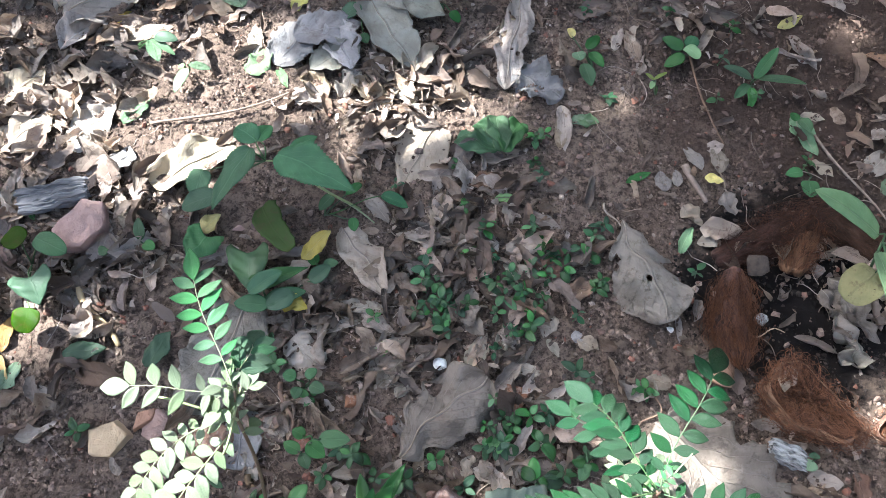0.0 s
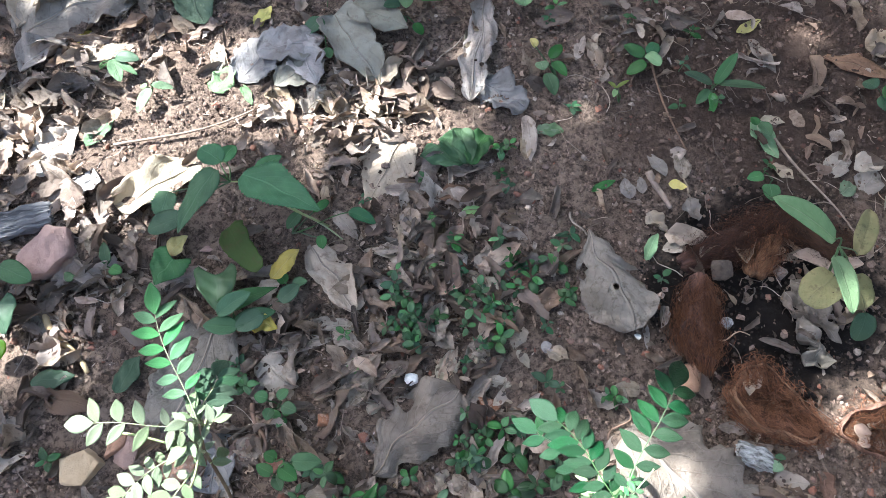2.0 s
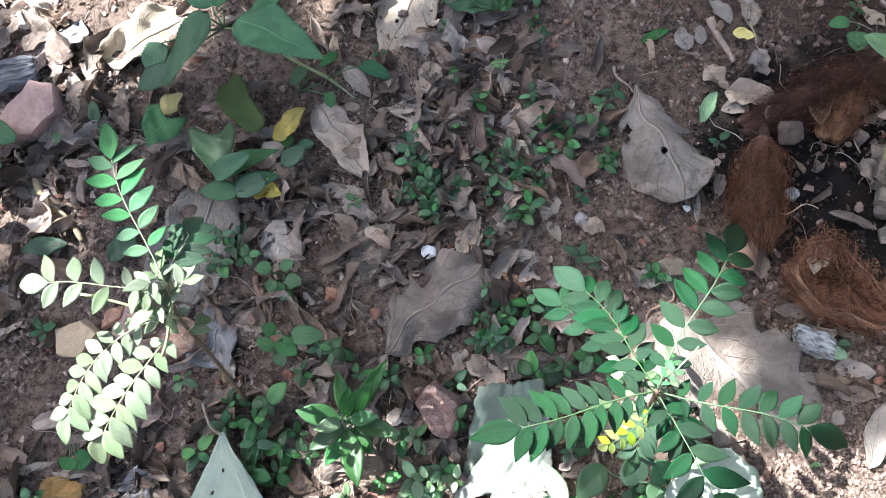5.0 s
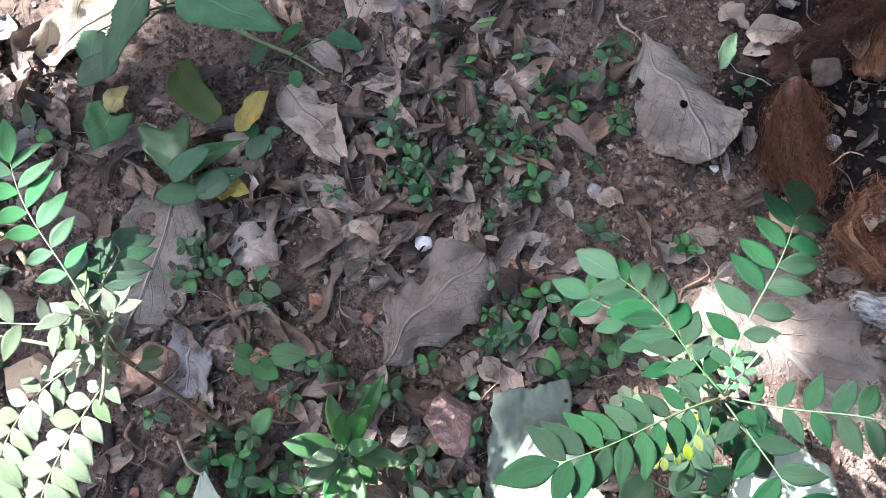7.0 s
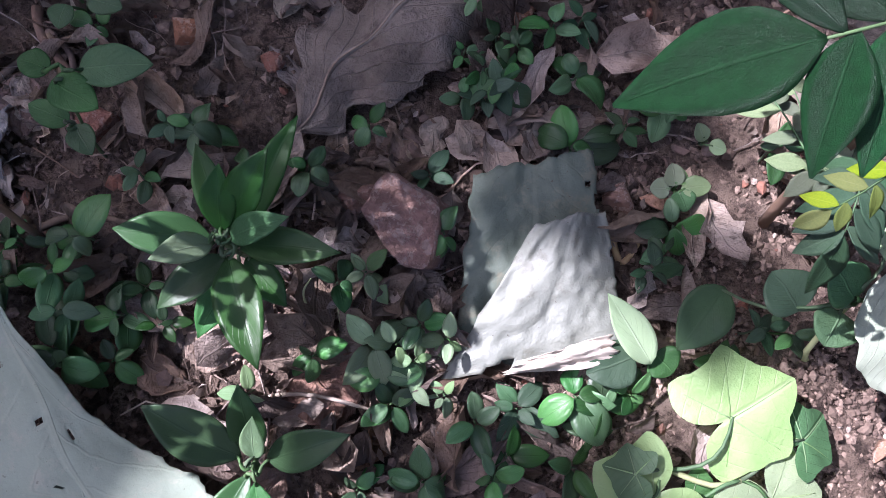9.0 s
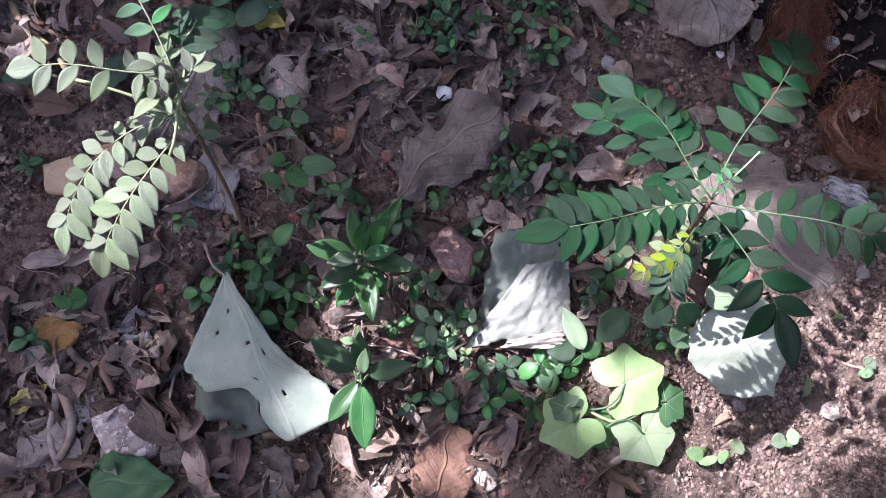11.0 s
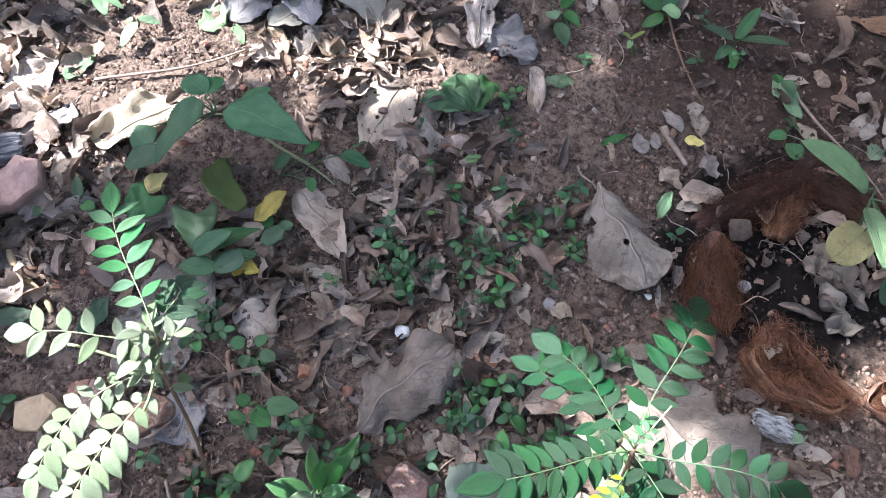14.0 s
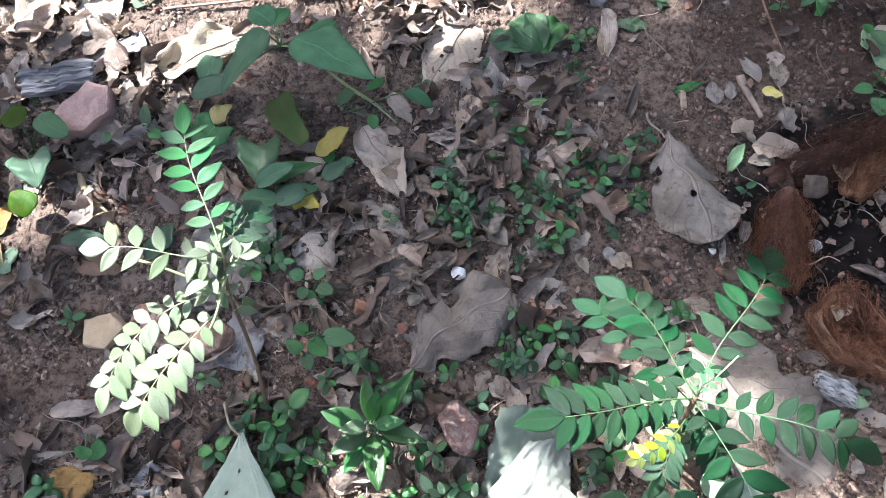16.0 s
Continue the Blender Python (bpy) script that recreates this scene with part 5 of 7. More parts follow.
stone(-0.059, 0.341, 0.036, 0.032, 0.022, "brick", turn=30, tilt=18, name="brick_piece", label="small lumpy reddish brick piece on soil")
stone(0.009, 0.315, 0.020, 0.024, 0.018, "brick", turn=30, tilt=-20, name="brick_piece", label="small orange brick chip on soil")
stone(0.289, 0.191, 0.028, 0.034, 0.022, "brick", turn=0, name="brick_piece", label="small rounded brick pebble")
stone(0.320, 0.191, 0.022, 0.024, 0.016, "pink", turn=50)
flat_stone(-0.133, 0.266, 0.018, 0.016, "brick", 4, turn=10, seed=6, name="brick_piece", label="flat reddish brick chip")
stone(-0.311, -0.098, 0.105, 0.085, 0.055, "crust", turn=-40, name="brick_piece", label="brick lump with a crumbly white lime crust", cut=7, power=3)
stone(-0.244, -0.115, 0.05, 0.04, 0.025, "stone", turn=30)
stone(-0.378, 0.279, 0.06, 0.045, 0.02, "pink", turn=70)
stone(-0.159, 0.533, 0.055, 0.048, 0.028, "stone", turn=20, label="rounded brown stone among dead leaves")
stone(-0.681, 0.308, 0.055, 0.045, 0.028, "pink", turn=10)
stone(-0.734, 0.555, 0.075, 0.06, 0.02, "pink", turn=20, label="flat dusty pink stone among leaves")
stone(-0.985, 0.784, 0.03, 0.035, 0.02, "buff")
stone(-0.820, 0.725, 0.055, 0.045, 0.022, "buff", turn=40)
stone(-0.658, 0.801, 0.03, 0.035, 0.022, "white", label="small white stone among litter")
stone(0.461, 1.318, 0.022, 0.045, 0.02, "pink", turn=5, name="brick_piece", label="small upright-lying red brick chip")
stone(-0.308, 0.647, 0.03, 0.02, 0.014, "pink")
stone(-0.224, 0.441, 0.02, 0.016, 0.012, "pink")
for a in ((0.512, 0.004), (0.632, 0.074), (0.489, -0.017), (0.576, 0.117), (0.526, 0.178), (0.674, 0.167)):
    stone(*a, random.uniform(0.012, 0.03), random.uniform(0.012, 0.026), 0.014, random.choice(("stone", "pink", "brick")), turn=random.uniform(0, 180))
white = stone(0.083, 0.417, 0.026, 0.026, 0.02, "white", name="snail_shell", label="small round white shell on the soil", power=2, cut=60, sink=0.1)
stone(0.483, 0.508, 0.014, 0.013, 0.01, "white", label="tiny white pebble on the soil")
stone(0.291, 0.757, 0.013, 0.012, 0.009, "buff")

# ---- large dead leaves ----
leaf(-0.193, 0.127, -0.075, -0.081, 0.185, "sage", profile=((0, 0.03), (0.15, 0.08), (0.30, 0.15), (0.47, 0.25), (0.66, 0.50), (0.83, 0.69), (0.94, 0.83), (1.0, 0.86)), other=((0, 0.03), (0.10, 0.26), (0.20, 0.59), (0.34, 0.97), (0.42, 1.04), (0.48, 1.0), (0.53, 0.86), (0.57, 0.80), (0.60, 0.62), (0.615, 0.40), (0.66, 0.31), (0.74, 0.25), (0.80, 0.32), (0.88, 0.27), (0.95, 0.22), (1.0, 0.10)), curl=-0.25, arch=0.25, twist=0.1, crumple=0.014, ragged=0.05, blunt=0.02, cuts=((0.3, 0.2, 0.012), (0.52, 0.30, 0.011), (0.30, 0.62, 0.014), (-0.3, 0.5, 0.010), (-0.2, 0.75, 0.010), (0.1, 0.42, 0.009)), z=0.045, bank=-4, stalk=0.05, label="large pale grey-green dead leaf with torn lower edge")
leaf(-0.226, 0.005, -0.120, -0.078, 0.085, "slate", curl=0.5, crumple=0.08, z=0.004, ragged=0.12, label="dark dead leaf under the large pale leaf")
def folded_leaf():
    base = sheet("dead_leaf", (0.166, 0.212, 0.026), (0.262, 0.228, 0.036), (0.276, 0.064, 0.012), (0.146, 0.060, 0.006), M["slate"], n=40, crumple=0.006, rag=0.05, seed=3, dome=0.006, notch=((1.0, 0.24, 0.035), (0.93, 0.16, 0.018), (0.98, 0.40, 0.02)))
    ob = tagged(new("dead_leaf", base), "large dull green-grey dead leaf, folded over and torn", "leaf")
    flap = sheet("folded_flap", (0.211, 0.168, 0.043), (0.270, 0.178, 0.038), (0.279, 0.068, 0.026), (0.137, 0.053, 0.016), M["slate_pale"], n=40, crumple=0.006, rag=0.025, seed=11, dome=0.010, notch=((0.27, 1.0, 0.05), (0.34, 0.97, 0.045), (1.0, 0.3, 0.025)))
    part("folded_flap", flap, ob, label="paler face of the folded half")
    edge = sheet("curled_edge", (0.196, 0.066, 0.034), (0.262, 0.084, 0.050), (0.272, 0.060, 0.030), (0.184, 0.055, 0.022), M["curl"], n=18, crumple=0.006, rag=0.07, seed=5, dome=0.012)
    part("curled_edge", edge, ob, label="tan underside curled up along the tear")
    CLEAR.append((0.217, 0.142, 0.08, 0.06, 1.57))


folded_leaf()
leaf(0.398, 0.703, 0.474, 0.512, 0.150, "grey", profile=((0, 0.04), (0.08, 0.12), (0.16, 0.46), (0.22, 0.62), (0.27, 0.60), (0.42, 0.86), (0.56, 0.97), (0.70, 0.92), (0.83, 0.78), (0.93, 0.56), (1.0, 0.25)), other=((0, 0.04), (0.08, 0.10), (0.18, 0.36), (0.30, 0.70), (0.36, 0.62), (0.44, 0.84), (0.60, 1.0), (0.74, 0.90), (0.86, 0.70), (0.94, 0.48), (1.0, 0.22)), curl=-0.6, twist=0.15, crumple=0.05, ragged=0.07, lobes=0.04, cuts=((0.1, 0.60, 0.030), (0.82, 0.36, 0.06), (0.60, 0.31, 0.035)), rib=True, stalk=0.05, z=0.010, label="broad grey dead leaf with a hole, torn along one side")
leaf(0.024, 0.259, 0.161, 0.400, 0.130, "taupe", profile=((0, 0.05), (0.12, 0.42), (0.2, 0.4), (0.35, 0.85), (0.42, 0.75), (0.6, 1.0), (0.72, 0.85), (0.86, 0.9), (0.95, 0.55), (1.0, 0.2)), curl=-0.45, crumple=0.06, ragged=0.07, lobes=0.05, rib=True, z=0.006, label="broad grey-brown dead leaf with raised veins")
leaf(0.040, 0.905, -0.022, 0.742, 0.108, "pale", profile=((0, 0.55), (0.05, 0.72), (0.18, 0.93), (0.34, 1.0), (0.52, 0.86), (0.70, 0.56), (0.86, 0.24), (1.0, 0.03)), curl=0.2, arch=0.15, twist=0.1, crumple=0.02, ragged=0.035, holes=2, rib=True, label="broad beige dead leaf lying flat on soil")
stone(0.012, 0.838, 0.02, 0.018, 0.018, "stone", name="snail", label="small brown snail shell on the beige leaf", sink=-0.1)
leaf(-0.111, 0.657, -0.021, 0.530, 0.075, "tan", curl=0.9, crumple=0.07, k=1.0, rib=True, z=0.006, label="tan dead leaf curled like a boat")
leaf(0.448, 0.341, 0.636, 0.163, 0.18, "taupe", widest=0.5, k=0.7, curl=0.15, crumple=0.035, ragged=0.16, lobes=0.10, rib=True, label="very large flat taupe dead leaf under the curry plant")
leaf(-0.257, 0.516, -0.319, 0.300, 0.13, "taupe", widest=0.5, k=0.8, curl=0.3, crumple=0.03, ragged=0.06, rib=True, label="large flat taupe dead leaf under the curry plant")
leaf(-0.231, 0.316, -0.232, 0.219, 0.075, "violet", widest=0.6, k=0.6, curl=0.3, crumple=0.04, ragged=0.08)
leaf(-0.192, 0.311, -0.192, 0.255, 0.04, "brown", curl=0.5)
leaf(-0.660, 0.274, -0.961, 0.302, 0.235, "violet", widest=0.35, k=0.6, curl=-0.35, crumple=0.03, ragged=0.10, lobes=0.06, z=0.02, rib=True, label="large lobed grey dead leaf resting on the soil")
leaf(-0.494, 0.728, -0.348, 0.827, 0.100, "pale", widest=0.5, k=0.8, curl=0.6, crumple=0.06, ragged=0.03, rib=True, label="broad pale dead leaf in the sun")
leaf(-0.797, 1.129, -0.583, 1.314, 0.17, "grey", widest=0.45, k=0.6, curl=0.4, crumple=0.05, ragged=0.12, holes=4, rib=True, label="large torn grey dead leaf")
leaf(-0.750, 1.325, -0.805, 1.160, 0.12, "pale", curl=0.5, crumple=0.06, ragged=0.1)
leaf(-0.626, 1.221, -0.518, 1.308, 0.05, "tan", curl=0.6, crumple=0.08, ragged=0.1)
leaf(-0.488, 1.352, -0.403, 1.181, 0.10, "mint", widest=0.45, k=0.9, curl=0.35, crumple=0.03, z=0.008, label="pale green dying leaf, tip curled")
leaf(-0.422, 1.337, -0.291, 1.266, 0.085, "tan", curl=0.6, crumple=0.06, z=0.006)
leaf(-0.281, 1.334, -0.150, 1.304, 0.075, "ash", curl=0.5, crumple=0.04, label="greenish dead leaf with curled margin")
leaf(-0.291, 1.180, -0.267, 1.245, 0.034, "yellow", curl=0.4)
leaf(-0.518, 1.201, -0.464, 1.208, 0.02, "pale", curl=0.5)
leaf(-0.351, 1.061, -0.368, 1.139, 0.034, "pale", holes=1, curl=0.3, label="pale dead leaf with a large hole")
leaf(-0.351, 1.003, -0.326, 1.072, 0.05, "mint", k=0.8, curl=0.3)
leaf(-0.299, 1.026, -0.271, 0.977, 0.022, "mint", curl=0.8)
leaf(-0.308, 1.033, -0.234, 1.155, 0.10, "violet", curl=0.2, crumple=0.03, ragged=0.12)
leaf(-0.276, 1.100, -0.135, 1.143, 0.10, "violet", curl=0.2, crumple=0.03, ragged=0.12, z=0.012)
leaf(-0.230, 1.021, -0.131, 1.090, 0.085, "ash", curl=0.4, crumple=0.03, ragged=0.14, z=0.008)
leaf(-0.197, 1.149, -0.142, 1.016, 0.08, "violet", curl=0.3, crumple=0.03, ragged=0.16, z=0.014)
leaf(-0.126, 1.211, -0.017, 1.035, 0.12, "ash", widest=0.35, k=0.9, curl=0.9, crumple=0.03, z=0.015, rib=True, label="grey-green dead leaf folded into a funnel")
leaf(-0.092, 1.216, 0.041, 1.172, 0.085, "ash", curl=0.5, crumple=0.04, z=0.03)
leaf(-0.012, 1.013, 0.028, 1.098, 0.045, "pale", curl=1.1, crumple=0.12, z=0.01)
leaf(0.206, 1.284, 0.178, 1.000, 0.068, "grey", widest=0.5, k=0.8, curl=0.6, crumple=0.08, ragged=0.16, holes=9, z=0.015, rib=True, label="torn grey dead leaf full of holes")
leaf(0.195, 1.056, 0.295, 0.994, 0.09, "violet", k=0.7, curl=0.4, crumple=0.06, ragged=0.12)
leaf(0.161, 1.161, 0.214, 1.194, 0.05, "pale", curl=0.5, crumple=0.08)
leaf(0.294, 0.980, 0.302, 0.867, 0.034, "tan", curl=0.5, k=1.6)
leaf(0.328, 0.943, 0.371, 0.944, 0.03, "mint", curl=0.5)
leaf(0.456, 1.097, 0.432, 1.186, 0.036, "tan", curl=0.5)
leaf(0.403, 1.125, 0.426, 1.193, 0.025, "grey", curl=0.6)
leaf(0.763, 1.213, 0.823, 1.254, 0.026, "yellow", curl=0.5)
leaf(0.786, 1.197, 0.832, 1.106, 0.035, "tan", curl=0.7)
leaf(1.042, 1.182, 1.159, 1.218, 0.09, "tan", curl=0.3, crumple=0.03, label="broad tan dead leaf lying flat")
leaf(0.942, 1.158, 1.092, 1.106, 0.05, "brown", curl=0.5)
leaf(0.762, 0.986, 0.798, 0.891, 0.045, "mint", curl=0.4, rib=True)
leaf(0.780, 0.987, 0.830, 0.981, 0.025, "pale", curl=0.6)
leaf(0.894, 0.854, 0.941, 0.908, 0.05, "grey", curl=0.5)
leaf(0.951, 0.875, 1.014, 0.897, 0.05, "pale", curl=0.6, crumple=0.06)
leaf(0.954, 0.816, 0.992, 0.876, 0.055, "grey", curl=0.3)
leaf(0.985, 0.779, 1.047, 0.800, 0.06, "pale", curl=0.3)
leaf(0.909, 0.815, 0.942, 0.835, 0.035, "mint", curl=0.5)
leaf(0.784, 0.877, 0.824, 0.845, 0.03, "pale", curl=0.7)
leaf(0.578, 0.885, 0.614, 0.899, 0.03, "grey", curl=0.6)

# leaves of the sunny litter
leaf(-0.850, 0.901, -0.785, 0.993, 0.09, "pale", curl=0.35, crumple=0.04)
leaf(-0.804, 0.782, -0.725, 0.875, 0.085, "pale", curl=0.5, crumple=0.06)
leaf(-0.689, 0.810, -0.606, 0.912, 0.085, "pale", curl=0.3, crumple=0.05, ragged=0.06)
leaf(-0.771, 1.046, -0.690, 1.147, 0.08, "grey", curl=0.8, crumple=0.07)
leaf(-0.678, 1.061, -0.541, 1.122, 0.05, "pale", curl=0.6)
leaf(-0.677, 1.124, -0.647, 1.162, 0.022, "yellow", curl=0.4)
leaf(-0.584, 0.863, -0.549, 0.945, 0.042, "mint", curl=0.4, label="fresh grey-green leaf lying on litter")
leaf(-0.645, 0.959, -0.683, 1.046, 0.04, "grey", curl=0.8, crumple=0.08)
leaf(-0.572, 0.735, -0.553, 0.811, 0.055, "violet", curl=0.6, crumple=0.08)
leaf(-0.548, 0.705, -0.513, 0.641, 0.025, "tan", curl=0.9)
leaf(-0.728, 0.637, -0.753, 0.747, 0.05, "tan", curl=0.6)
leaf(-0.526, 0.664, -0.485, 0.596, 0.03, "grey", curl=0.9)
leaf(-0.594, 0.510, -0.522, 0.474, 0.042, "tan", curl=0.5)
leaf(-0.452, 0.526, -0.440, 0.574, 0.026, "pale", curl=0.6)
leaf(-0.370, 0.622, -0.340, 0.663, 0.032, "yellow", curl=0.3, z=0.025)
leaf(-0.176, 0.582, -0.133, 0.643, 0.034, "yellow", curl=0.4, z=0.025)
leaf(-0.205, 0.505, -0.152, 0.488, 0.034, "yellow", curl=0.5, crumple=0.08, z=0.025)
leaf(-0.670, 0.384, -0.672, 0.450, 0.03, "ochre", curl=0.8)
leaf(-0.653, 0.321, -0.631, 0.371, 0.032, "mint", curl=0.4)
leaf(-0.557, 0.385, -0.484, 0.400, 0.034, "blue", curl=0.2, z=0.012)
leaf(-0.411, 0.372, -0.385, 0.438, 0.040, "blue", curl=0.3, z=0.01)
leaf(-0.185, 0.945, -0.243, 1.020, 0.06, "tan", curl=0.8, crumple=0.09)
leaf(-0.259, 0.975, -0.187, 0.924, 0.05, "grey", curl=0.9, crumple=0.1)
leaf(-0.163, 0.961, -0.125, 1.029, 0.055, "grey", curl=0.9, crumple=0.1)
leaf(-0.145, 0.998, -0.051, 0.948, 0.05, "tan", curl=1.0, crumple=0.09)
leaf(-0.101, 0.923, -0.038, 0.992, 0.04, "pale", curl=1.0, crumple=0.1)
leaf(-0.048, 0.970, 0.051, 0.977, 0.04, "pale", curl=0.9, crumple=0.08)
leaf(-0.034, 1.014, 0.026, 1.079, 0.055, "pale", curl=0.9, crumple=0.12)
leaf(0.100, 1.047, 0.161, 1.007, 0.03, "tan", curl=0.6)
leaf(0.289, 0.871, 0.301, 0.975, 0.03, "tan", curl=0.5)
leaf(0.312, 0.941, 0.361, 0.949, 0.03, "mint", curl=0.5)
leaf(0.133, 0.833, 0.222, 0.853, 0.035, "tan", curl=0.6)
leaf(0.164, 0.746, 0.215, 0.746, 0.02, "lime", curl=0.3)
leaf(0.077, 0.746, 0.049, 0.683, 0.045, "tan", curl=0.5)

# leaves of the middle litter
for k, a in enumerate((
    (-0.079, 0.734, -0.030, 0.677), (-0.017, 0.654, 0.121, 0.641), (0.114, 0.774, 0.190, 0.792), (0.150, 0.690, 0.174, 0.633), (0.199, 0.658, 0.216, 0.613),
    (0.225, 0.714, 0.289, 0.689), (0.185, 0.611, 0.248, 0.560), (0.052, 0.579, 0.081, 0.537), (0.091, 0.621, 0.143, 0.608), (0.299, 0.564, 0.360, 0.579),
    (-0.062, 0.494, 0.002, 0.457), (-0.198, 0.464, -0.060, 0.479), (-0.105, 0.513, -0.013, 0.503), (-0.043, 0.413, 0.021, 0.459), (-0.018, 0.366, 0.020, 0.418),
    (0.045, 0.671, 0.060, 0.757), (-0.123, 0.358, -0.147, 0.386), (0.219, 0.473, 0.179, 0.480), (0.201, 0.411, 0.244, 0.464), (0.259, 0.415, 0.201, 0.421),
    (0.133, 0.406, 0.159, 0.479), (0.037, 0.285, 0.005, 0.329), (0.318, 0.480, 0.357, 0.462), (0.299, 0.597, 0.237, 0.615), (0.278, 0.519, 0.259, 0.476),
    (0.105, 0.245, 0.117, 0.202), (0.042, 0.232, 0.072, 0.199), (-0.183, 0.261, -0.174, 0.317), (-0.233, 0.275, -0.219, 0.304), (0.481, 0.411, 0.433, 0.417),
    (0.112, 0.259, 0.125, 0.217), (0.051, 0.201, 0.083, 0.213), (0.070, 0.220, 0.044, 0.184), (0.239, 0.262, 0.216, 0.225), (0.145, 0.270, 0.132, 0.226),
)):
    leaf(*a, random.uniform(0.022, 0.042), ("grey", "tan", "brown", "grey", "tan", "grey", "pale")[k % 7], curl=random.uniform(0.3, 1.1), crumple=random.uniform(0.03, 0.10), arch=random.uniform(-0.3, 0.5), twist=random.uniform(-0.5, 0.5))
leaf(-0.179, 0.438, -0.120, 0.395, 0.058, "pale", k=0.4, blunt=1.0, curl=0.15, label="squarish torn piece of beige dead leaf")
leaf(-0.155, 0.364, -0.115, 0.387, 0.04, "tan", curl=0.3)
leaf(0.012, 0.354, 0.031, 0.377, 0.022, "pale", curl=0.5)
leaf(-0.031, 0.415, -0.002, 0.455, 0.022, "lime", curl=0.4, label="lime-green leaf on a dry leaf")
leaf(-0.035, 0.392, 0.028, 0.458, 0.045, "tan", curl=0.4)
leaf(0.176, 0.456, 0.208, 0.467, 0.035, "pale", curl=0.9, crumple=0.12)
leaf(0.132, 0.409, 0.162, 0.485, 0.026, "tan", curl=0.9)
leaf(0.267, 0.476, 0.288, 0.444, 0.018, "pale", curl=0.5)
leaf(0.309, 0.487, 0.331, 0.478, 0.022, "violet", curl=0.3)
leaf(0.471, 0.365, 0.503, 0.356, 0.032, "pale", curl=0.3)
leaf(0.408, 0.291, 0.462, 0.350, 0.03, "tan", curl=0.4)

# leaves at the foot of the plants
leaf(-0.460, 0.014, -0.393, 0.040, 0.058, "ochre", curl=0.5, crumple=0.05)
leaf(-0.472, -0.081, -0.430, -0.039, 0.034, "yellow", curl=1.0)
twig(-0.439, -0.000, -0.398, -0.144, 0.006, "twig", name="stick", label="straight grey-brown stick on the soil")
twig(-0.414, 0.010, -0.396, -0.136, 0.008, "twig", name="stick", label="thick peeling grey stick on the soil")
twig(-0.344, 0.008, -0.337, -0.046, 0.007, "bark", name="stick", label="short dark brown stick")
leaf(-0.293, 0.069, -0.298, -0.039, 0.036, "tan", curl=1.2, twist=0.8)
leaf(-0.337, 0.057, -0.292, 0.037, 0.05, "violet", curl=0.9, crumple=0.12)
leaf(-0.389, 0.028, -0.329, 0.042, 0.02, "grey", curl=0.8)
leaf(-0.455, -0.104, -0.364, -0.133, 0.075, "grey", curl=0.4, crumple=0.05)
leaf(-0.399, -0.044, -0.346, -0.086, 0.04, "violet", curl=0.4)
leaf(-0.373, -0.010, -0.340, -0.093, 0.03, "tan", curl=1.0)
leaf(-0.502, 0.058, -0.346, 0.065, 0.03, "tan", curl=0.8)
leaf(-0.344, -0.161, -0.231, -0.150, 0.08, "green", widest=0.4, z=0.02, curl=0.3, label="dark green broad leaf at the edge of the litter")
leaf(-0.164, -0.071, -0.155, -0.154, 0.045, "brown", curl=0.7)
leaf(-0.110, -0.172, -0.086, -0.117, 0.05, "grey", curl=0.6)
leaf(0.110, -0.150, 0.128, -0.050, 0.085, "rust", k=0.5, curl=0.5, z=0.005, label="reddish-brown papery dead leaf standing on edge")
leaf(0.171, -0.085, 0.231, -0.048, 0.04, "rust", curl=1.1, crumple=0.1)
leaf(0.167, -0.138, 0.171, -0.092, 0.05, "pale", curl=0.5)
leaf(0.099, 0.141, 0.148, 0.105, 0.04, "tan", curl=0.4)
leaf(0.039, 0.070, 0.056, 0.017, 0.06, "rust", curl=0.4, ragged=0.1, label="torn reddish-brown dead leaf among seedlings")
leaf(0.074, 0.047, 0.039, 0.062, 0.05, "brown", curl=0.5)
leaf(0.073, 0.012, 0.095, -0.002, 0.045, "brown", curl=0.5)
leaf(-0.059, 0.101, -0.019, 0.073, 0.05, "tan", curl=0.5)
leaf(-0.141, 0.077, -0.102, 0.084, 0.03, "brown", curl=0.7)
leaf(-0.102, 0.076, -0.063, 0.052, 0.035, "brown", curl=0.7)
leaf(0.032, 0.246, 0.045, 0.212, 0.025, "pale", curl=0.6)
leaf(0.060, 0.260, 0.059, 0.226, 0.022, "tan", curl=0.9)
leaf(0.088, 0.269, 0.115, 0.230, 0.025, "tan", curl=0.9)
leaf(0.078, 0.231, 0.102, 0.266, 0.03, "brown", curl=0.6)
leaf(0.201, 0.242, 0.231, 0.276, 0.035, "tan", curl=0.5)
leaf(0.230, 0.246, 0.279, 0.260, 0.045, "tan", curl=0.4)
leaf(-0.197, 0.280, -0.166, 0.313, 0.035, "tan", curl=0.4)
leaf(-0.199, 0.233, -0.221, 0.219, 0.05, "grey", curl=0.4)
leaf(0.308, 0.325, 0.327, 0.314, 0.03, "pale", curl=0.3)
leaf(0.714, 0.130, 0.745, 0.223, 0.036, "pale", curl=0.8, twist=0.4, z=0.01)
leaf(0.684, 0.243, 0.754, 0.241, 0.022, "tan", curl=0.7)
leaf(0.685, 0.270, 0.744, 0.262, 0.036, "tan", curl=0.7)
leaf(0.684, 0.233, 0.748, 0.233, 0.024, "tan", curl=0.5)
leaf(0.766, 0.284, 0.773, 0.235, 0.035, "brown", curl=0.9)
leaf(0.624, 0.011, 0.647, -0.003, 0.03, "pale", curl=0.6)
leaf(0.712, 0.042, 0.732, 0.036, 0.02, "pale", curl=0.5)
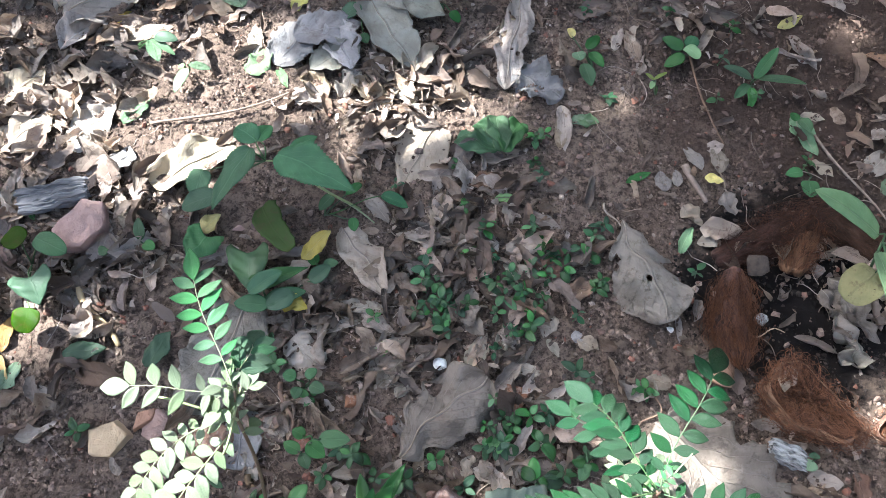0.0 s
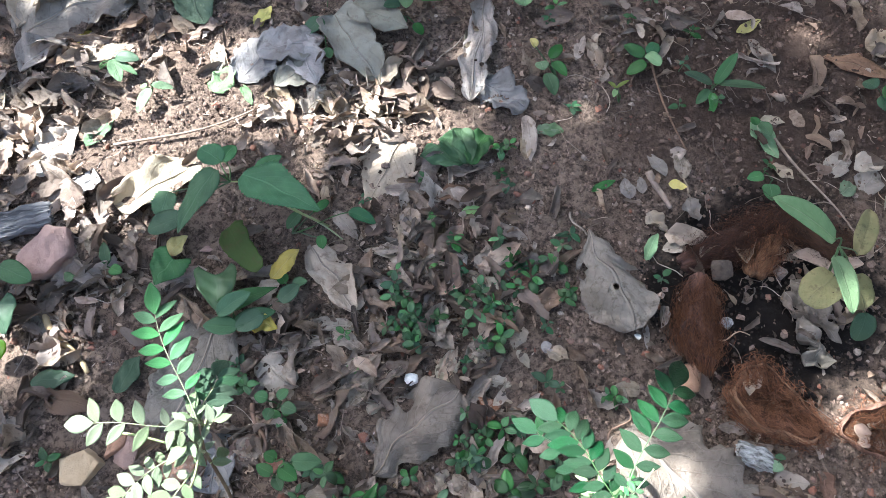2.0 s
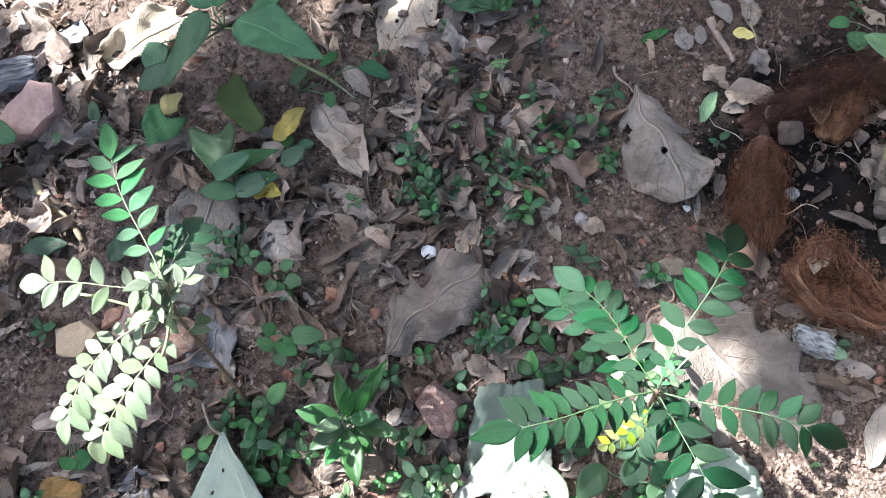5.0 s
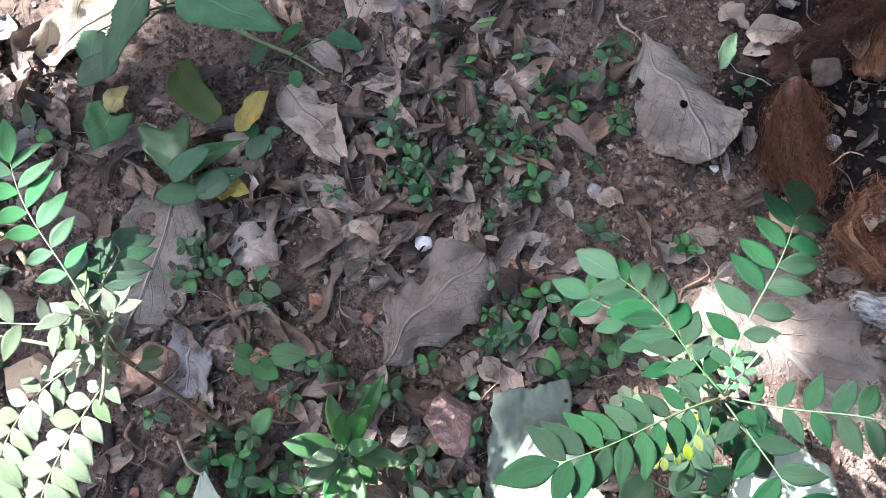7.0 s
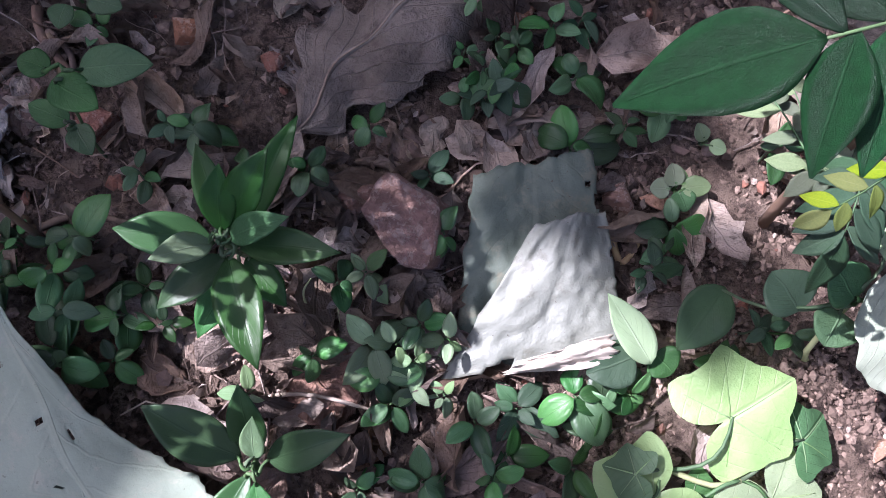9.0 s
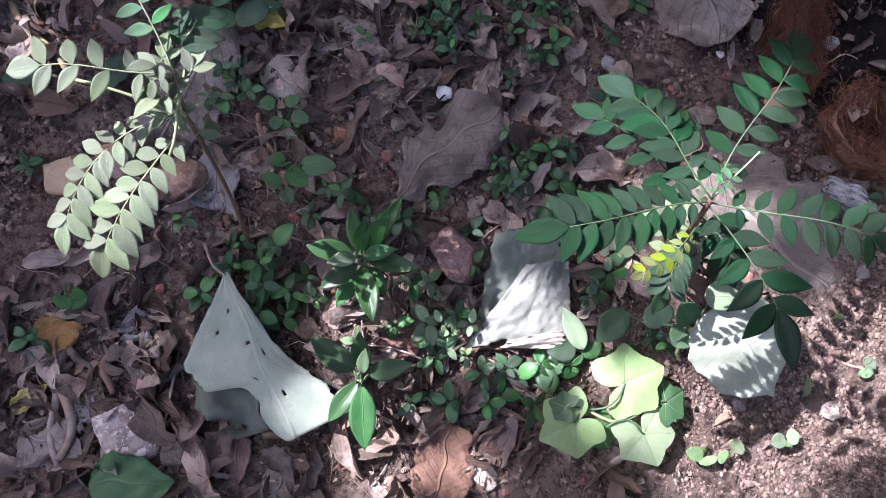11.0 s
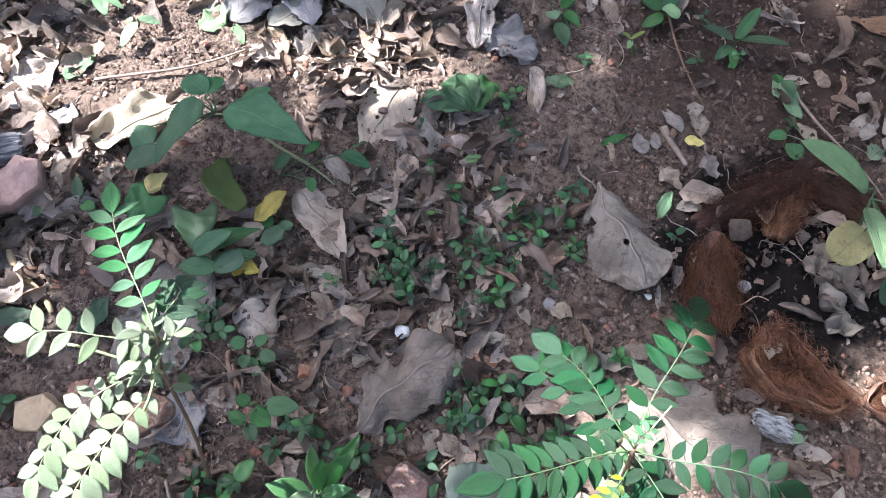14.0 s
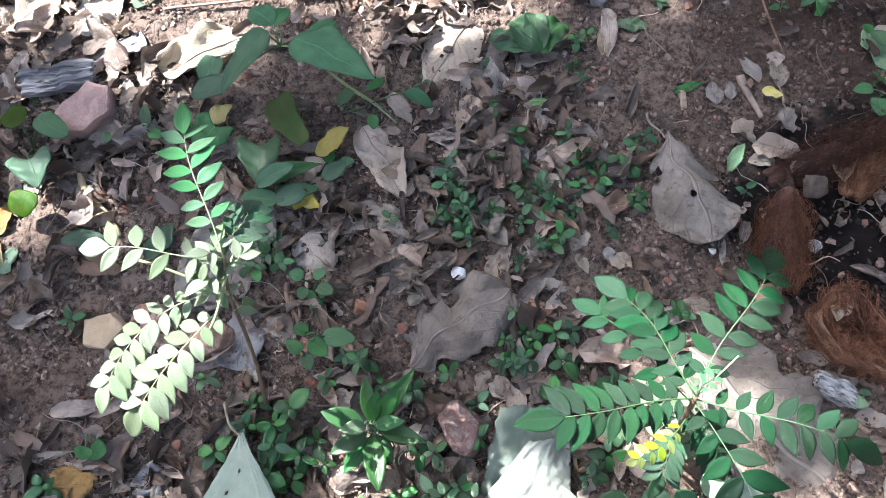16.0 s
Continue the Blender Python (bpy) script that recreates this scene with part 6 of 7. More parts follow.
leaf(0.674, 0.192, 0.695, 0.206, 0.02, "pale", curl=0.4)
leaf(-0.655, 0.466, -0.625, 0.507, 0.032, "tan", curl=0.5)
leaf(-0.688, 0.390, -0.643, 0.326, 0.028, "ochre", curl=0.8)
leaf(-0.906, 0.359, -0.836, 0.390, 0.03, "rust", curl=0.6)
leaf(-0.899, 0.419, -0.801, 0.391, 0.03, "dark", curl=0.4, z=0.01)
leaf(-0.667, 0.316, -0.643, 0.365, 0.02, "mint", curl=0.4)
leaf(-1.056, 0.692, -0.981, 0.719, 0.075, "green", k=0.9, z=0.03, label="broad green leaf low over the soil")
leaf(-1.133, 0.723, -1.096, 0.758, 0.03, "blue", curl=0.3, z=0.01)
leaf(-0.914, 0.688, -0.900, 0.790, 0.035, "grey", curl=0.9)
leaf(-0.753, 0.642, -0.754, 0.722, 0.032, "grey", curl=0.8)
leaf(-0.971, 0.537, -0.892, 0.507, 0.04, "pale", curl=0.6)
leaf(-0.840, 0.555, -0.773, 0.516, 0.04, "violet", curl=0.6)
leaf(-0.798, 0.450, -0.733, 0.481, 0.04, "grey", curl=0.6)
leaf(-0.493, 0.120, -0.406, 0.148, 0.03, "grey", curl=0.8)
leaf(-0.732, 0.040, -0.733, 0.107, 0.028, "grey", curl=0.9)
leaf(-0.677, 0.071, -0.644, 0.023, 0.026, "mint", curl=0.4)

# ---- twigs and runners ----
twig(-0.531, 0.870, -0.243, 0.982, 0.0026, "twig", lift=0.012, wobble=0.022, forks=2, label="long thin curved dry twig on the soil")
twig(-0.148, 1.023, -0.031, 1.041, 0.0026, "bark", lift=0.01)
twig(-0.877, 0.982, -0.785, 1.072, 0.002, "bark")
twig(0.556, 1.174, 0.614, 0.902, 0.0026, "bark", wobble=0.02, lift=0.015, label="bent thin brown stem")
twig(0.798, 0.952, 0.925, 0.716, 0.0026, "twig", forks=1, lift=0.02)
twig(-0.572, 0.522, -0.470, 0.408, 0.006, "pith", forks=1, name="stick", label="short pale brown stick among leaves")
twig(-0.177, 0.455, -0.061, 0.484, 0.003, "twig", label="straight dry leaf stalk")
twig(-0.183, 0.365, -0.155, 0.272, 0.004, "bark", wobble=0.006)
twig(-0.302, 0.192, -0.283, 0.152, 0.003, "bark", lift=0.02)
twig(-0.174, 0.345, -0.151, 0.263, 0.003, "bark")
twig(-0.175, 0.183, -0.069, 0.190, 0.003, "bark", label="brown runner of the ground cover")
twig(0.013, 0.191, 0.077, 0.187, 0.0026, "bark")
twig(-0.212, 0.214, -0.179, 0.172, 0.005, "bark", name="stick", label="dark brown stem on the ground")
twig(-0.006, 0.043, 0.109, 0.024, 0.0018, "twig", lift=0.01)
twig(0.282, 0.161, 0.315, 0.155, 0.0026, "pith")
twig(0.066, 0.069, 0.105, 0.030, 0.0014, "bark")
twig(0.026, 0.089, 0.040, 0.133, 0.0012, "stem", zb=0.03)
twig(0.044, 0.092, 0.067, 0.123, 0.0012, "stem", zb=0.03)
twig(-0.215, 0.304, -0.112, 0.344, 0.003, "bark")
twig(-0.172, 0.342, -0.146, 0.250, 0.003, "bark")
twig(0.419, 0.325, 0.437, 0.385, 0.0018, "bark", zb=0.03)
twig(-0.251, 0.041, -0.274, -0.125, 0.0022, "twig", lift=0.012)
twig(0.556, 0.357, 0.591, 0.273, 0.003, "bark", forks=1)
twig(0.771, 0.310, 0.766, 0.243, 0.002, "bark")
twig(0.625, 0.513, 0.693, 0.522, 0.0014, "pith")
twig(0.640, 0.075, 0.692, 0.064, 0.0018, "pith")
twig(0.098, 1.082, 0.158, 1.176, 0.0014, "twig", zb=0.01)
twig(0.042, 1.000, 0.159, 1.099, 0.0014, "twig", zb=0.01)
twig(0.171, 0.698, 0.218, 0.794, 0.002, "twig", label="thin dry stem standing out of the litter")

# ---- curry plants ----
def curry_plant_young():
    pl = plant_base("curry_plant", -0.177, 0.173, "young curry plant with pale green leaflets in the sun")
    node, hub = own(pl, (-0.139, 0.233, 0.37)), own(pl, (-0.136, 0.256, 0.415))
    v, f, u = tube(bent((0, 0, -0.01), node, wobble=0.01, n=8, seed=3) + bent(node, hub, n=3, seed=4)[1:], [0.003, 0.0028, 0.0027, 0.0026, 0.0025, 0.0024, 0.0022, 0.0021, 0.002, 0.0018, 0.0016, 0.0015], 8)
    part("stem", mesh("stem", v, f, M["bark"]), pl)
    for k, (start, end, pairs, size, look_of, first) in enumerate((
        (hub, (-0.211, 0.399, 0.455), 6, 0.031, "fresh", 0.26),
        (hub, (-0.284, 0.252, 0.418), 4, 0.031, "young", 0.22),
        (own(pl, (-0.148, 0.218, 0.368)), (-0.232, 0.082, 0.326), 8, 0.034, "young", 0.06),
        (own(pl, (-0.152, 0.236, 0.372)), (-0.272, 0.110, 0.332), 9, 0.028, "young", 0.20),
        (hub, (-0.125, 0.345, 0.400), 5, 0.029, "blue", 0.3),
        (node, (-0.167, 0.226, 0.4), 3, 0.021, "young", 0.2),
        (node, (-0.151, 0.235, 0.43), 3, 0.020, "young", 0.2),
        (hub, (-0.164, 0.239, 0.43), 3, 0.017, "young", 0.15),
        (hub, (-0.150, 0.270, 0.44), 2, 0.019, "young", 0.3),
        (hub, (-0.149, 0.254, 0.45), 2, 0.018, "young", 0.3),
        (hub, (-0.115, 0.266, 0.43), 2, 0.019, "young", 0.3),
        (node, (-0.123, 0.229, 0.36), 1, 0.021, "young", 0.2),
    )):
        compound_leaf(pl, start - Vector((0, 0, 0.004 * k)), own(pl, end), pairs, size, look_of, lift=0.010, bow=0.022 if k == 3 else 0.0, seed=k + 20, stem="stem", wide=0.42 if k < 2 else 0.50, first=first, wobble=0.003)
    for k, (a, b) in enumerate((((-0.138, 0.231, 0.392), (-0.134, 0.290, 0.398)), ((-0.138, 0.231, 0.390), (-0.146, 0.193, 0.376)), ((-0.140, 0.231, 0.390), (-0.227, 0.245, 0.412)))):
        v, f, u = tube(bent(own(pl, a), own(pl, b), wobble=0.002, n=4, seed=k), [0.0018, 0.0016, 0.0015, 0.0015, 0.0016], 6)
        part("bare_stalk", mesh("bare_stalk", v, f, M["stem"]), pl, label="bare pale leaf stalk")
    v, f, u = tube(bent(node, own(pl, (-0.138, 0.231, 0.391)), n=3, seed=6), [0.002, 0.0019, 0.0018, 0.0017], 6)
    part("stem_top", mesh("stem_top", v, f, M["stem"]), pl)


def curry_plant_old():
    pl = plant_base("curry_plant", 0.411, 0.167, "curry plant with dark glossy green feathered leaves")
    hub = own(pl, (0.332, 0.186, 0.385))
    v, f, u = tube(bent((0, 0, -0.01), hub, wobble=0.008, n=8, seed=5), [0.0048, 0.0046, 0.0043, 0.004, 0.0037, 0.0034, 0.0031, 0.0028, 0.0025], 8)
    part("stem", mesh("stem", v, f, M["bark"]), pl)
    for k, (end, pairs, size, look_of, down) in enumerate((
        ((0.425, 0.357, 0.380), 7, 0.036, "curry", 0.0),
        ((0.247, 0.312, 0.360), 8, 0.034, "curry", 0.0),
        ((0.226, 0.296, 0.320), 5, 0.030, "curry", 0.03),
        ((0.173, 0.133, 0.445), 9, 0.031, "curry", 0.01),
        ((0.485, 0.150, 0.420), 7, 0.030, "curry", 0.01),
        ((0.373, 0.060, 0.460), 5, 0.034, "curry", 0.02),
        ((0.298, 0.124, 0.25), 6, 0.017, "sun_yellow", 0.10),
        ((0.340, 0.102, 0.200), 5, 0.030, "blue", 0.20),
        ((0.390, 0.120, 0.330), 4, 0.030, "curry", 0.06),
        ((0.352, 0.222, 0.395), 4, 0.012, "fresh", 0.0),
        # low leaflets in the sun, their brightness put into the pale leaf colour
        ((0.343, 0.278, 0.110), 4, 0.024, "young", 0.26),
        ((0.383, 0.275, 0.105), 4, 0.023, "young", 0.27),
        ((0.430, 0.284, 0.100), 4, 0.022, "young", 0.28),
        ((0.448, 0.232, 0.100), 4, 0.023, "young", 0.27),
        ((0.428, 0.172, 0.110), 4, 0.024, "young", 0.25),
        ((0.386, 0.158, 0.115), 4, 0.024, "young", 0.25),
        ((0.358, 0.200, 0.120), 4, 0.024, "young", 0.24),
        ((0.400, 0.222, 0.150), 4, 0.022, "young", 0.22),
    )):
        start = hub.lerp(Vector((0, 0, 0)), down / 0.4)
        compound_leaf(pl, start, own(pl, end), pairs, size, look_of, lift=0.010, seed=k + 50, wide=0.46, droop=12, first=0.14, wobble=0.003)
    v, f, u = tube(bent(hub, own(pl, (0.365, 0.225, 0.405)), n=4, seed=2), [0.0010, 0.0009, 0.0008, 0.0008, 0.0009], 6)
    part("bare_stalk", mesh("bare_stalk", v, f, M["stem"]), pl, label="bare pale leaf stalk")


curry_plant_young()
curry_plant_old()


# ---- broad-leaved weeds ----
def mallow():
    pl = plant_base("weed", -0.087, 0.703, "sprawling weed with large toothed green leaves")
    top = own(pl, (-0.249, 0.729, 0.12))
    mid = own(pl, (-0.191, 0.722, 0.1))
    v, f, u = tube(bent((0, 0, 0), mid, wobble=0.006, n=6, seed=1) + bent(mid, top, wobble=0.006, n=5, seed=2)[1:], [0.0026 - 0.0001 * i for i in range(12)], 6)
    part("stem", mesh("stem", v, f, M["stem"]), pl)
    broad_leaf(pl, own(pl, (-0.226, 0.739, 0.13)), own(pl, (-0.080, 0.664, 0.15)), 0.078, "mallow", teeth=0.10, n=48, profile=((0, 0.34), (0.08, 0.70), (0.2, 0.94), (0.34, 1.0), (0.52, 0.88), (0.72, 0.60), (0.88, 0.30), (1.0, 0.04)), crumple=0.04, arch=0.35, fold=0.12, stalk_from=mid)
    broad_leaf(pl, own(pl, (-0.271, 0.741, 0.14)), own(pl, (-0.322, 0.625, 0.12)), 0.054, "mallow", teeth=0.10, n=44, profile=((0, 0.34), (0.08, 0.70), (0.2, 0.94), (0.34, 1.0), (0.52, 0.88), (0.72, 0.60), (0.88, 0.30), (1.0, 0.04)), crumple=0.04, arch=0.4, roll=12, stalk_from=top)
    broad_leaf(pl, own(pl, (-0.267, 0.762, 0.13)), own(pl, (-0.314, 0.796, 0.12)), 0.045, "mallow", teeth=0.1, n=20, stalk_from=top)
    broad_leaf(pl, own(pl, (-0.267, 0.762, 0.13)), own(pl, (-0.252, 0.804, 0.12)), 0.032, "mallow", teeth=0.1, n=20, stalk_from=top)
    broad_leaf(pl, own(pl, (-0.207, 0.745, 0.13)), own(pl, (-0.160, 0.773, 0.14)), 0.026, "mallow", n=16, stalk_from=mid)
    broad_leaf(pl, own(pl, (-0.342, 0.687, 0.06)), own(pl, (-0.405, 0.660, 0.05)), 0.046, "blue", k=1.1, stalk_from=top)
    broad_leaf(pl, own(pl, (-0.379, 0.738, 0.06)), own(pl, (-0.387, 0.689, 0.05)), 0.045, "mallow", k=0.8, teeth=0.2, n=20, stalk_from=top)


def low_leaf_plant(x, y, leaves, label, name="weed"):
    """A low weed from leaves given as base, tip (x, y, z each), width and look."""
    pl = plant_base(name, x, y, label)
    for base, tip, W, look_of, form in leaves:
        broad_leaf(pl, own(pl, base), own(pl, tip), W, look_of, stalk_from=(0, 0, 0), **form)
    return pl


mallow()
twig(-0.187, 0.751, -0.058, 0.675, 0.0022, "stem", za=0.02, zb=0.003, wobble=0.004, name="stem", label="pale green trailing stem lying on soil")
HEART = dict(heart=0.28, profile=((0, 0.72), (0.06, 0.93), (0.18, 1.0), (0.40, 0.86), (0.65, 0.55), (0.85, 0.24), (1.0, 0.02)), crumple=0.03)
low_leaf_plant(-0.154, 0.686, [((-0.137, 0.713, 0.04), (-0.159, 0.682, 0.035), 0.024, "green", {}), ((-0.095, 0.669, 0.04), (-0.090, 0.646, 0.03), 0.02, "green", {}), ((-0.087, 0.741, 0.04), (-0.114, 0.715, 0.04), 0.018, "green", {}), ((-0.048, 0.720, 0.04), (0.003, 0.702, 0.03), 0.026, "blue", dict(fold=0.5))], "small toothed weed leaves on a runner")
low_leaf_plant(-0.236, 0.545, [((-0.266, 0.578, 0.055), (-0.254, 0.505, 0.045), 0.076, "dark", dict(HEART, fold=0.12, arch=0.3, lobes=0.04, crumple=0.04, n=22, m=12)), ((-0.232, 0.526, 0.055), (-0.150, 0.566, 0.045), 0.036, "green", dict(HEART, fold=0.3, arch=0.3)), ((-0.252, 0.503, 0.06), (-0.198, 0.542, 0.07), 0.034, "blue", dict(fold=0.3)), ((-0.215, 0.486, 0.05), (-0.276, 0.486, 0.05), 0.034, "blue", dict(fold=0.2, arch=0.2)), ((-0.225, 0.492, 0.05), (-0.158, 0.520, 0.04), 0.030, "blue", dict(fold=0.2))], "dark green weed with a large heart-shaped leaf")
low_leaf_plant(-0.148, 0.575, [((-0.152, 0.580, 0.02), (-0.166, 0.600, 0.03), 0.022, "green", {}), ((-0.145, 0.570, 0.02), (-0.128, 0.556, 0.025), 0.022, "green", {}), ((-0.140, 0.580, 0.02), (-0.112, 0.584, 0.025), 0.020, "green", {}), ((-0.150, 0.566, 0.02), (-0.160, 0.528, 0.02), 0.020, "green", dict(k=1.6))], "small trailing seedling with oval green leaves", "seedling")
low_leaf_plant(-0.368, 0.628, [((-0.350, 0.608, 0.05), (-0.378, 0.552, 0.045), 0.074, "mallow", dict(HEART, teeth=0.05, fold=0.05, arch=0.25, crumple=0.05, n=22, m=12))], "green heart-shaped toothed leaf on a stalk")
low_leaf_plant(-0.231, 0.662, [((-0.260, 0.675, 0.05), (-0.175, 0.608, 0.06), 0.058, "olive", dict(profile=((0, 0.55), (0.1, 0.95), (0.3, 1.0), (0.5, 0.82), (0.7, 0.7), (0.9, 0.6), (1.0, 0.3)), skew=0.22, bow=-0.12, arch=0.3, ragged=0.05, n=24))], "olive-green kidney-shaped leaf over the soil")
low_leaf_plant(-0.668, 0.549, [((-0.655, 0.562, 0.07), (-0.689, 0.579, 0.07), 0.045, "olive", dict(k=0.8)), ((-0.637, 0.574, 0.07), (-0.580, 0.553, 0.06), 0.04, "green", dict(k=1.0)), ((-0.627, 0.504, 0.06), (-0.597, 0.453, 0.05), 0.07, "blue", HEART), ((-0.616, 0.452, 0.05), (-0.622, 0.410, 0.04), 0.05, "olive", dict(k=0.8))], "low weed with rounded dull green leaves")
low_leaf_plant(-0.166, 0.546, [((-0.177, 0.510, 0.05), (-0.220, 0.481, 0.05), 0.04, "blue", {}), ((-0.151, 0.533, 0.05), (-0.121, 0.567, 0.05), 0.03, "blue", {})], "dull bluish-green weed in the shade")
wilted = plant_base("weed", 0.172, 0.832, "wilted pleated green leaf lying on soil")
for tip, W, k in (((0.084, 0.866, 0.024), 0.050, 61), ((0.122, 0.898, 0.034), 0.046, 62), ((0.160, 0.914, 0.038), 0.046, 63), ((0.206, 0.908, 0.030), 0.048, 64)):
    broad_leaf(wilted, own(wilted, (0.172 + 0.1 * (tip[0] - 0.172), 0.838, 0.030)), own(wilted, tip), W, "green", k=0.75, widest=0.62, crumple=0.07, lobes=0.06, n=28, m=14, fold=0.35, seed=k)
low_leaf_plant(0.686, 1.056, [((0.680, 1.045, 0.04), (0.723, 1.103, 0.07), 0.026, "green", {}), ((0.686, 1.046, 0.04), (0.779, 1.031, 0.05), 0.020, "green", {}), ((0.674, 1.045, 0.04), (0.615, 1.064, 0.05), 0.024, "blue", {}), ((0.672, 1.038, 0.03), (0.643, 1.008, 0.02), 0.022, "blue", {}), ((0.676, 1.031, 0.03), (0.676, 0.989, 0.02), 0.02, "green", {})], "green weed with oblong leaves")
low_leaf_plant(0.563, 1.120, [((0.542, 1.109, 0.05), (0.568, 1.080, 0.05), 0.03, "lime", dict(k=0.8)), ((0.539, 1.109, 0.04), (0.499, 1.138, 0.04), 0.034, "dark", {}), ((0.543, 1.094, 0.04), (0.505, 1.079, 0.02), 0.03, "dark", {}), ((0.551, 1.110, 0.04), (0.571, 1.157, 0.03), 0.03, "blue", {})], "small weed with one lime-green leaf")
low_leaf_plant(0.358, 1.076, [((0.335, 1.066, 0.03), (0.352, 1.017, 0.02), 0.032, "green", {}), ((0.348, 1.096, 0.03), (0.376, 1.060, 0.03), 0.026, "green", {}), ((0.343, 1.104, 0.03), (0.369, 1.142, 0.03), 0.026, "dark", {}), ((0.312, 1.124, 0.04), (0.299, 1.138, 0.05), 0.02, "yellow", dict(curl=0.8)), ((0.322, 1.095, 0.03), (0.329, 1.073, 0.03), 0.03, "mint", {})], "weed with dark green and yellowing leaves")
low_leaf_plant(0.031, 1.269, [((0.022, 1.236, 0.06), (-0.060, 1.261, 0.08), 0.034, "green", {}), ((0.040, 1.237, 0.06), (0.122, 1.228, 0.06), 0.036, "green", {}), ((0.034, 1.235, 0.07), (0.035, 1.209, 0.05), 0.032, "lime", {}), ((0.033, 1.252, 0.06), (0.087, 1.295, 0.06), 0.035, "green", {}), ((0.021, 1.231, 0.04), (-0.015, 1.222, 0.04), 0.03, "blue", {})], "green seedling with lance-shaped leaves")
low_leaf_plant(0.286, 1.312, [((0.275, 1.306, 0.04), (0.292, 1.237, 0.04), 0.055, "mint", dict(k=0.75)), ((0.155, 1.265, 0.06), (0.143, 1.258, 0.05), 0.03, "green", {}), ((0.205, 1.293, 0.05), (0.156, 1.242, 0.05), 0.034, "mint", {})], "weed with a pale rounded leaf")
low_leaf_plant(0.052, 1.213, [((0.034, 1.201, 0.03), (0.011, 1.184, 0.03), 0.03, "blue", {}), ((0.053, 1.186, 0.03), (0.072, 1.164, 0.02), 0.024, "dark", {})], "small dark weed under a dead leaf")
low_leaf_plant(-0.153, 1.198, [((-0.141, 1.187, 0.03), (-0.182, 1.155, 0.02), 0.04, "blue", dict(teeth=0.15, n=20)), ((-0.128, 1.111, 0.03), (-0.119, 1.092, 0.02), 0.022, "green", {})], "dull green toothed leaf on a stalk")
low_leaf_plant(1.054, 1.053, [((1.010, 1.043, 0.05), (0.992, 1.065, 0.04), 0.04, "blue", {}), ((1.017, 1.022, 0.05), (1.062, 1.037, 0.05), 0.04, "green", {}), ((1.019, 1.029, 0.04), (1.035, 1.001, 0.03), 0.04, "blue", {})], "green weed with bluish leaves")
low_leaf_plant(-0.612, 1.053, [((-0.561, 1.067, 0.03), (-0.510, 1.061, 0.03), 0.03, "blue", {}), ((-0.566, 1.060, 0.03), (-0.542, 1.011, 0.02), 0.03, "mint", {}), ((-0.559, 1.055, 0.03), (-0.511, 1.030, 0.02), 0.016, "green", {})], "small dull green weed among dead leaves")
low_leaf_plant(-0.485, 1.006, [((-0.474, 0.991, 0.03), (-0.492, 0.936, 0.02), 0.024, "mint", {}), ((-0.468, 0.991, 0.04), (-0.431, 1.000, 0.02), 0.02, "mint", {}), ((-0.483, 0.991, 0.03), (-0.493, 0.998, 0.03), 0.016, "lime", {})], "pale sprawling weed in the sun")
low_leaf_plant(0.486, 1.014, [((0.471, 1.019, 0.05), (0.454, 1.029, 0.055), 0.009, "sun_yellow", {}), ((0.471, 1.019, 0.05), (0.498, 1.035, 0.055), 0.008, "sun_yellow", {}), ((0.472, 1.019, 0.045), (0.467, 1.003, 0.04), 0.012, "lime", {})], "tiny yellow-green sprout in a sun fleck", "sprout")


def tall_weed():
    pl = plant_base("weed", 0.820, 0.587, "weed with pale green and spotted yellow leaves")
    top = own(pl, (0.759, 0.604, 0.2))
    v, f, u = tube(bent((0, 0, -0.01), top, wobble=0.008, n=7, seed=9), [0.0032, 0.003, 0.0029, 0.0028, 0.0026, 0.0025, 0.0024, 0.0022], 6)
    part("stem", mesh("stem", v, f, M["stalk"]), pl)
    broad_leaf(pl, own(pl, (0.749, 0.610, 0.21)), own(pl, (0.640, 0.662, 0.25)), 0.044, "mint", k=1.0, arch=0.5, fold=0.25, stalk_from=top, label="pale green leaf with pressed side veins")
    broad_leaf(pl, own(pl, (0.748, 0.589, 0.2)), own(pl, (0.769, 0.498, 0.18)), 0.034, "mint", k=1.1, fold=0.4, stalk_from=top)
    broad_leaf(pl, own(pl, (0.761, 0.568, 0.17)), own(pl, (0.719, 0.529, 0.14)), 0.062, "spotted", k=0.7, stalk_from=top, label="yellow leaf with brown spots")
    broad_leaf(pl, own(pl, (0.787, 0.568, 0.17)), own(pl, (0.809, 0.518, 0.15)), 0.05, "spotted", k=0.6, stalk_from=top)
    broad_leaf(pl, own(pl, (0.804, 0.604, 0.17)), own(pl, (0.853, 0.696, 0.16)), 0.036, "spotted", k=1.0, fold=0.4, stalk_from=top)
    broad_leaf(pl, own(pl, (0.845, 0.531, 0.1)), own(pl, (0.833, 0.491, 0.07)), 0.04, "blue", k=1.0, stalk_from=top)


tall_weed()


def shrub(x, y, z, leaves, label):
    pl = plant_base("shrub_seedling", x, y, label)
    v, f, u = tube(bent((0, 0, -0.01), (0, 0, z), wobble=0.004, n=5, seed=int(abs(x) * 999)), [0.0028, 0.0026, 0.0024, 0.0022, 0.002, 0.0018], 6)
    part("stem", mesh("stem", v, f, M["stalk"]), pl)
    for tip, W, look_of, low in leaves:
        t = own(pl, tip)
        b = Vector((0, 0, z * low)) + Vector((t.x, t.y, 0)) * 0.12
        broad_leaf(pl, b, t, W * 0.74, look_of, k=2.0, widest=0.46, fold=0.25, arch=0.5, stalk_from=(0, 0, z * low), n=16, m=8)
    return pl


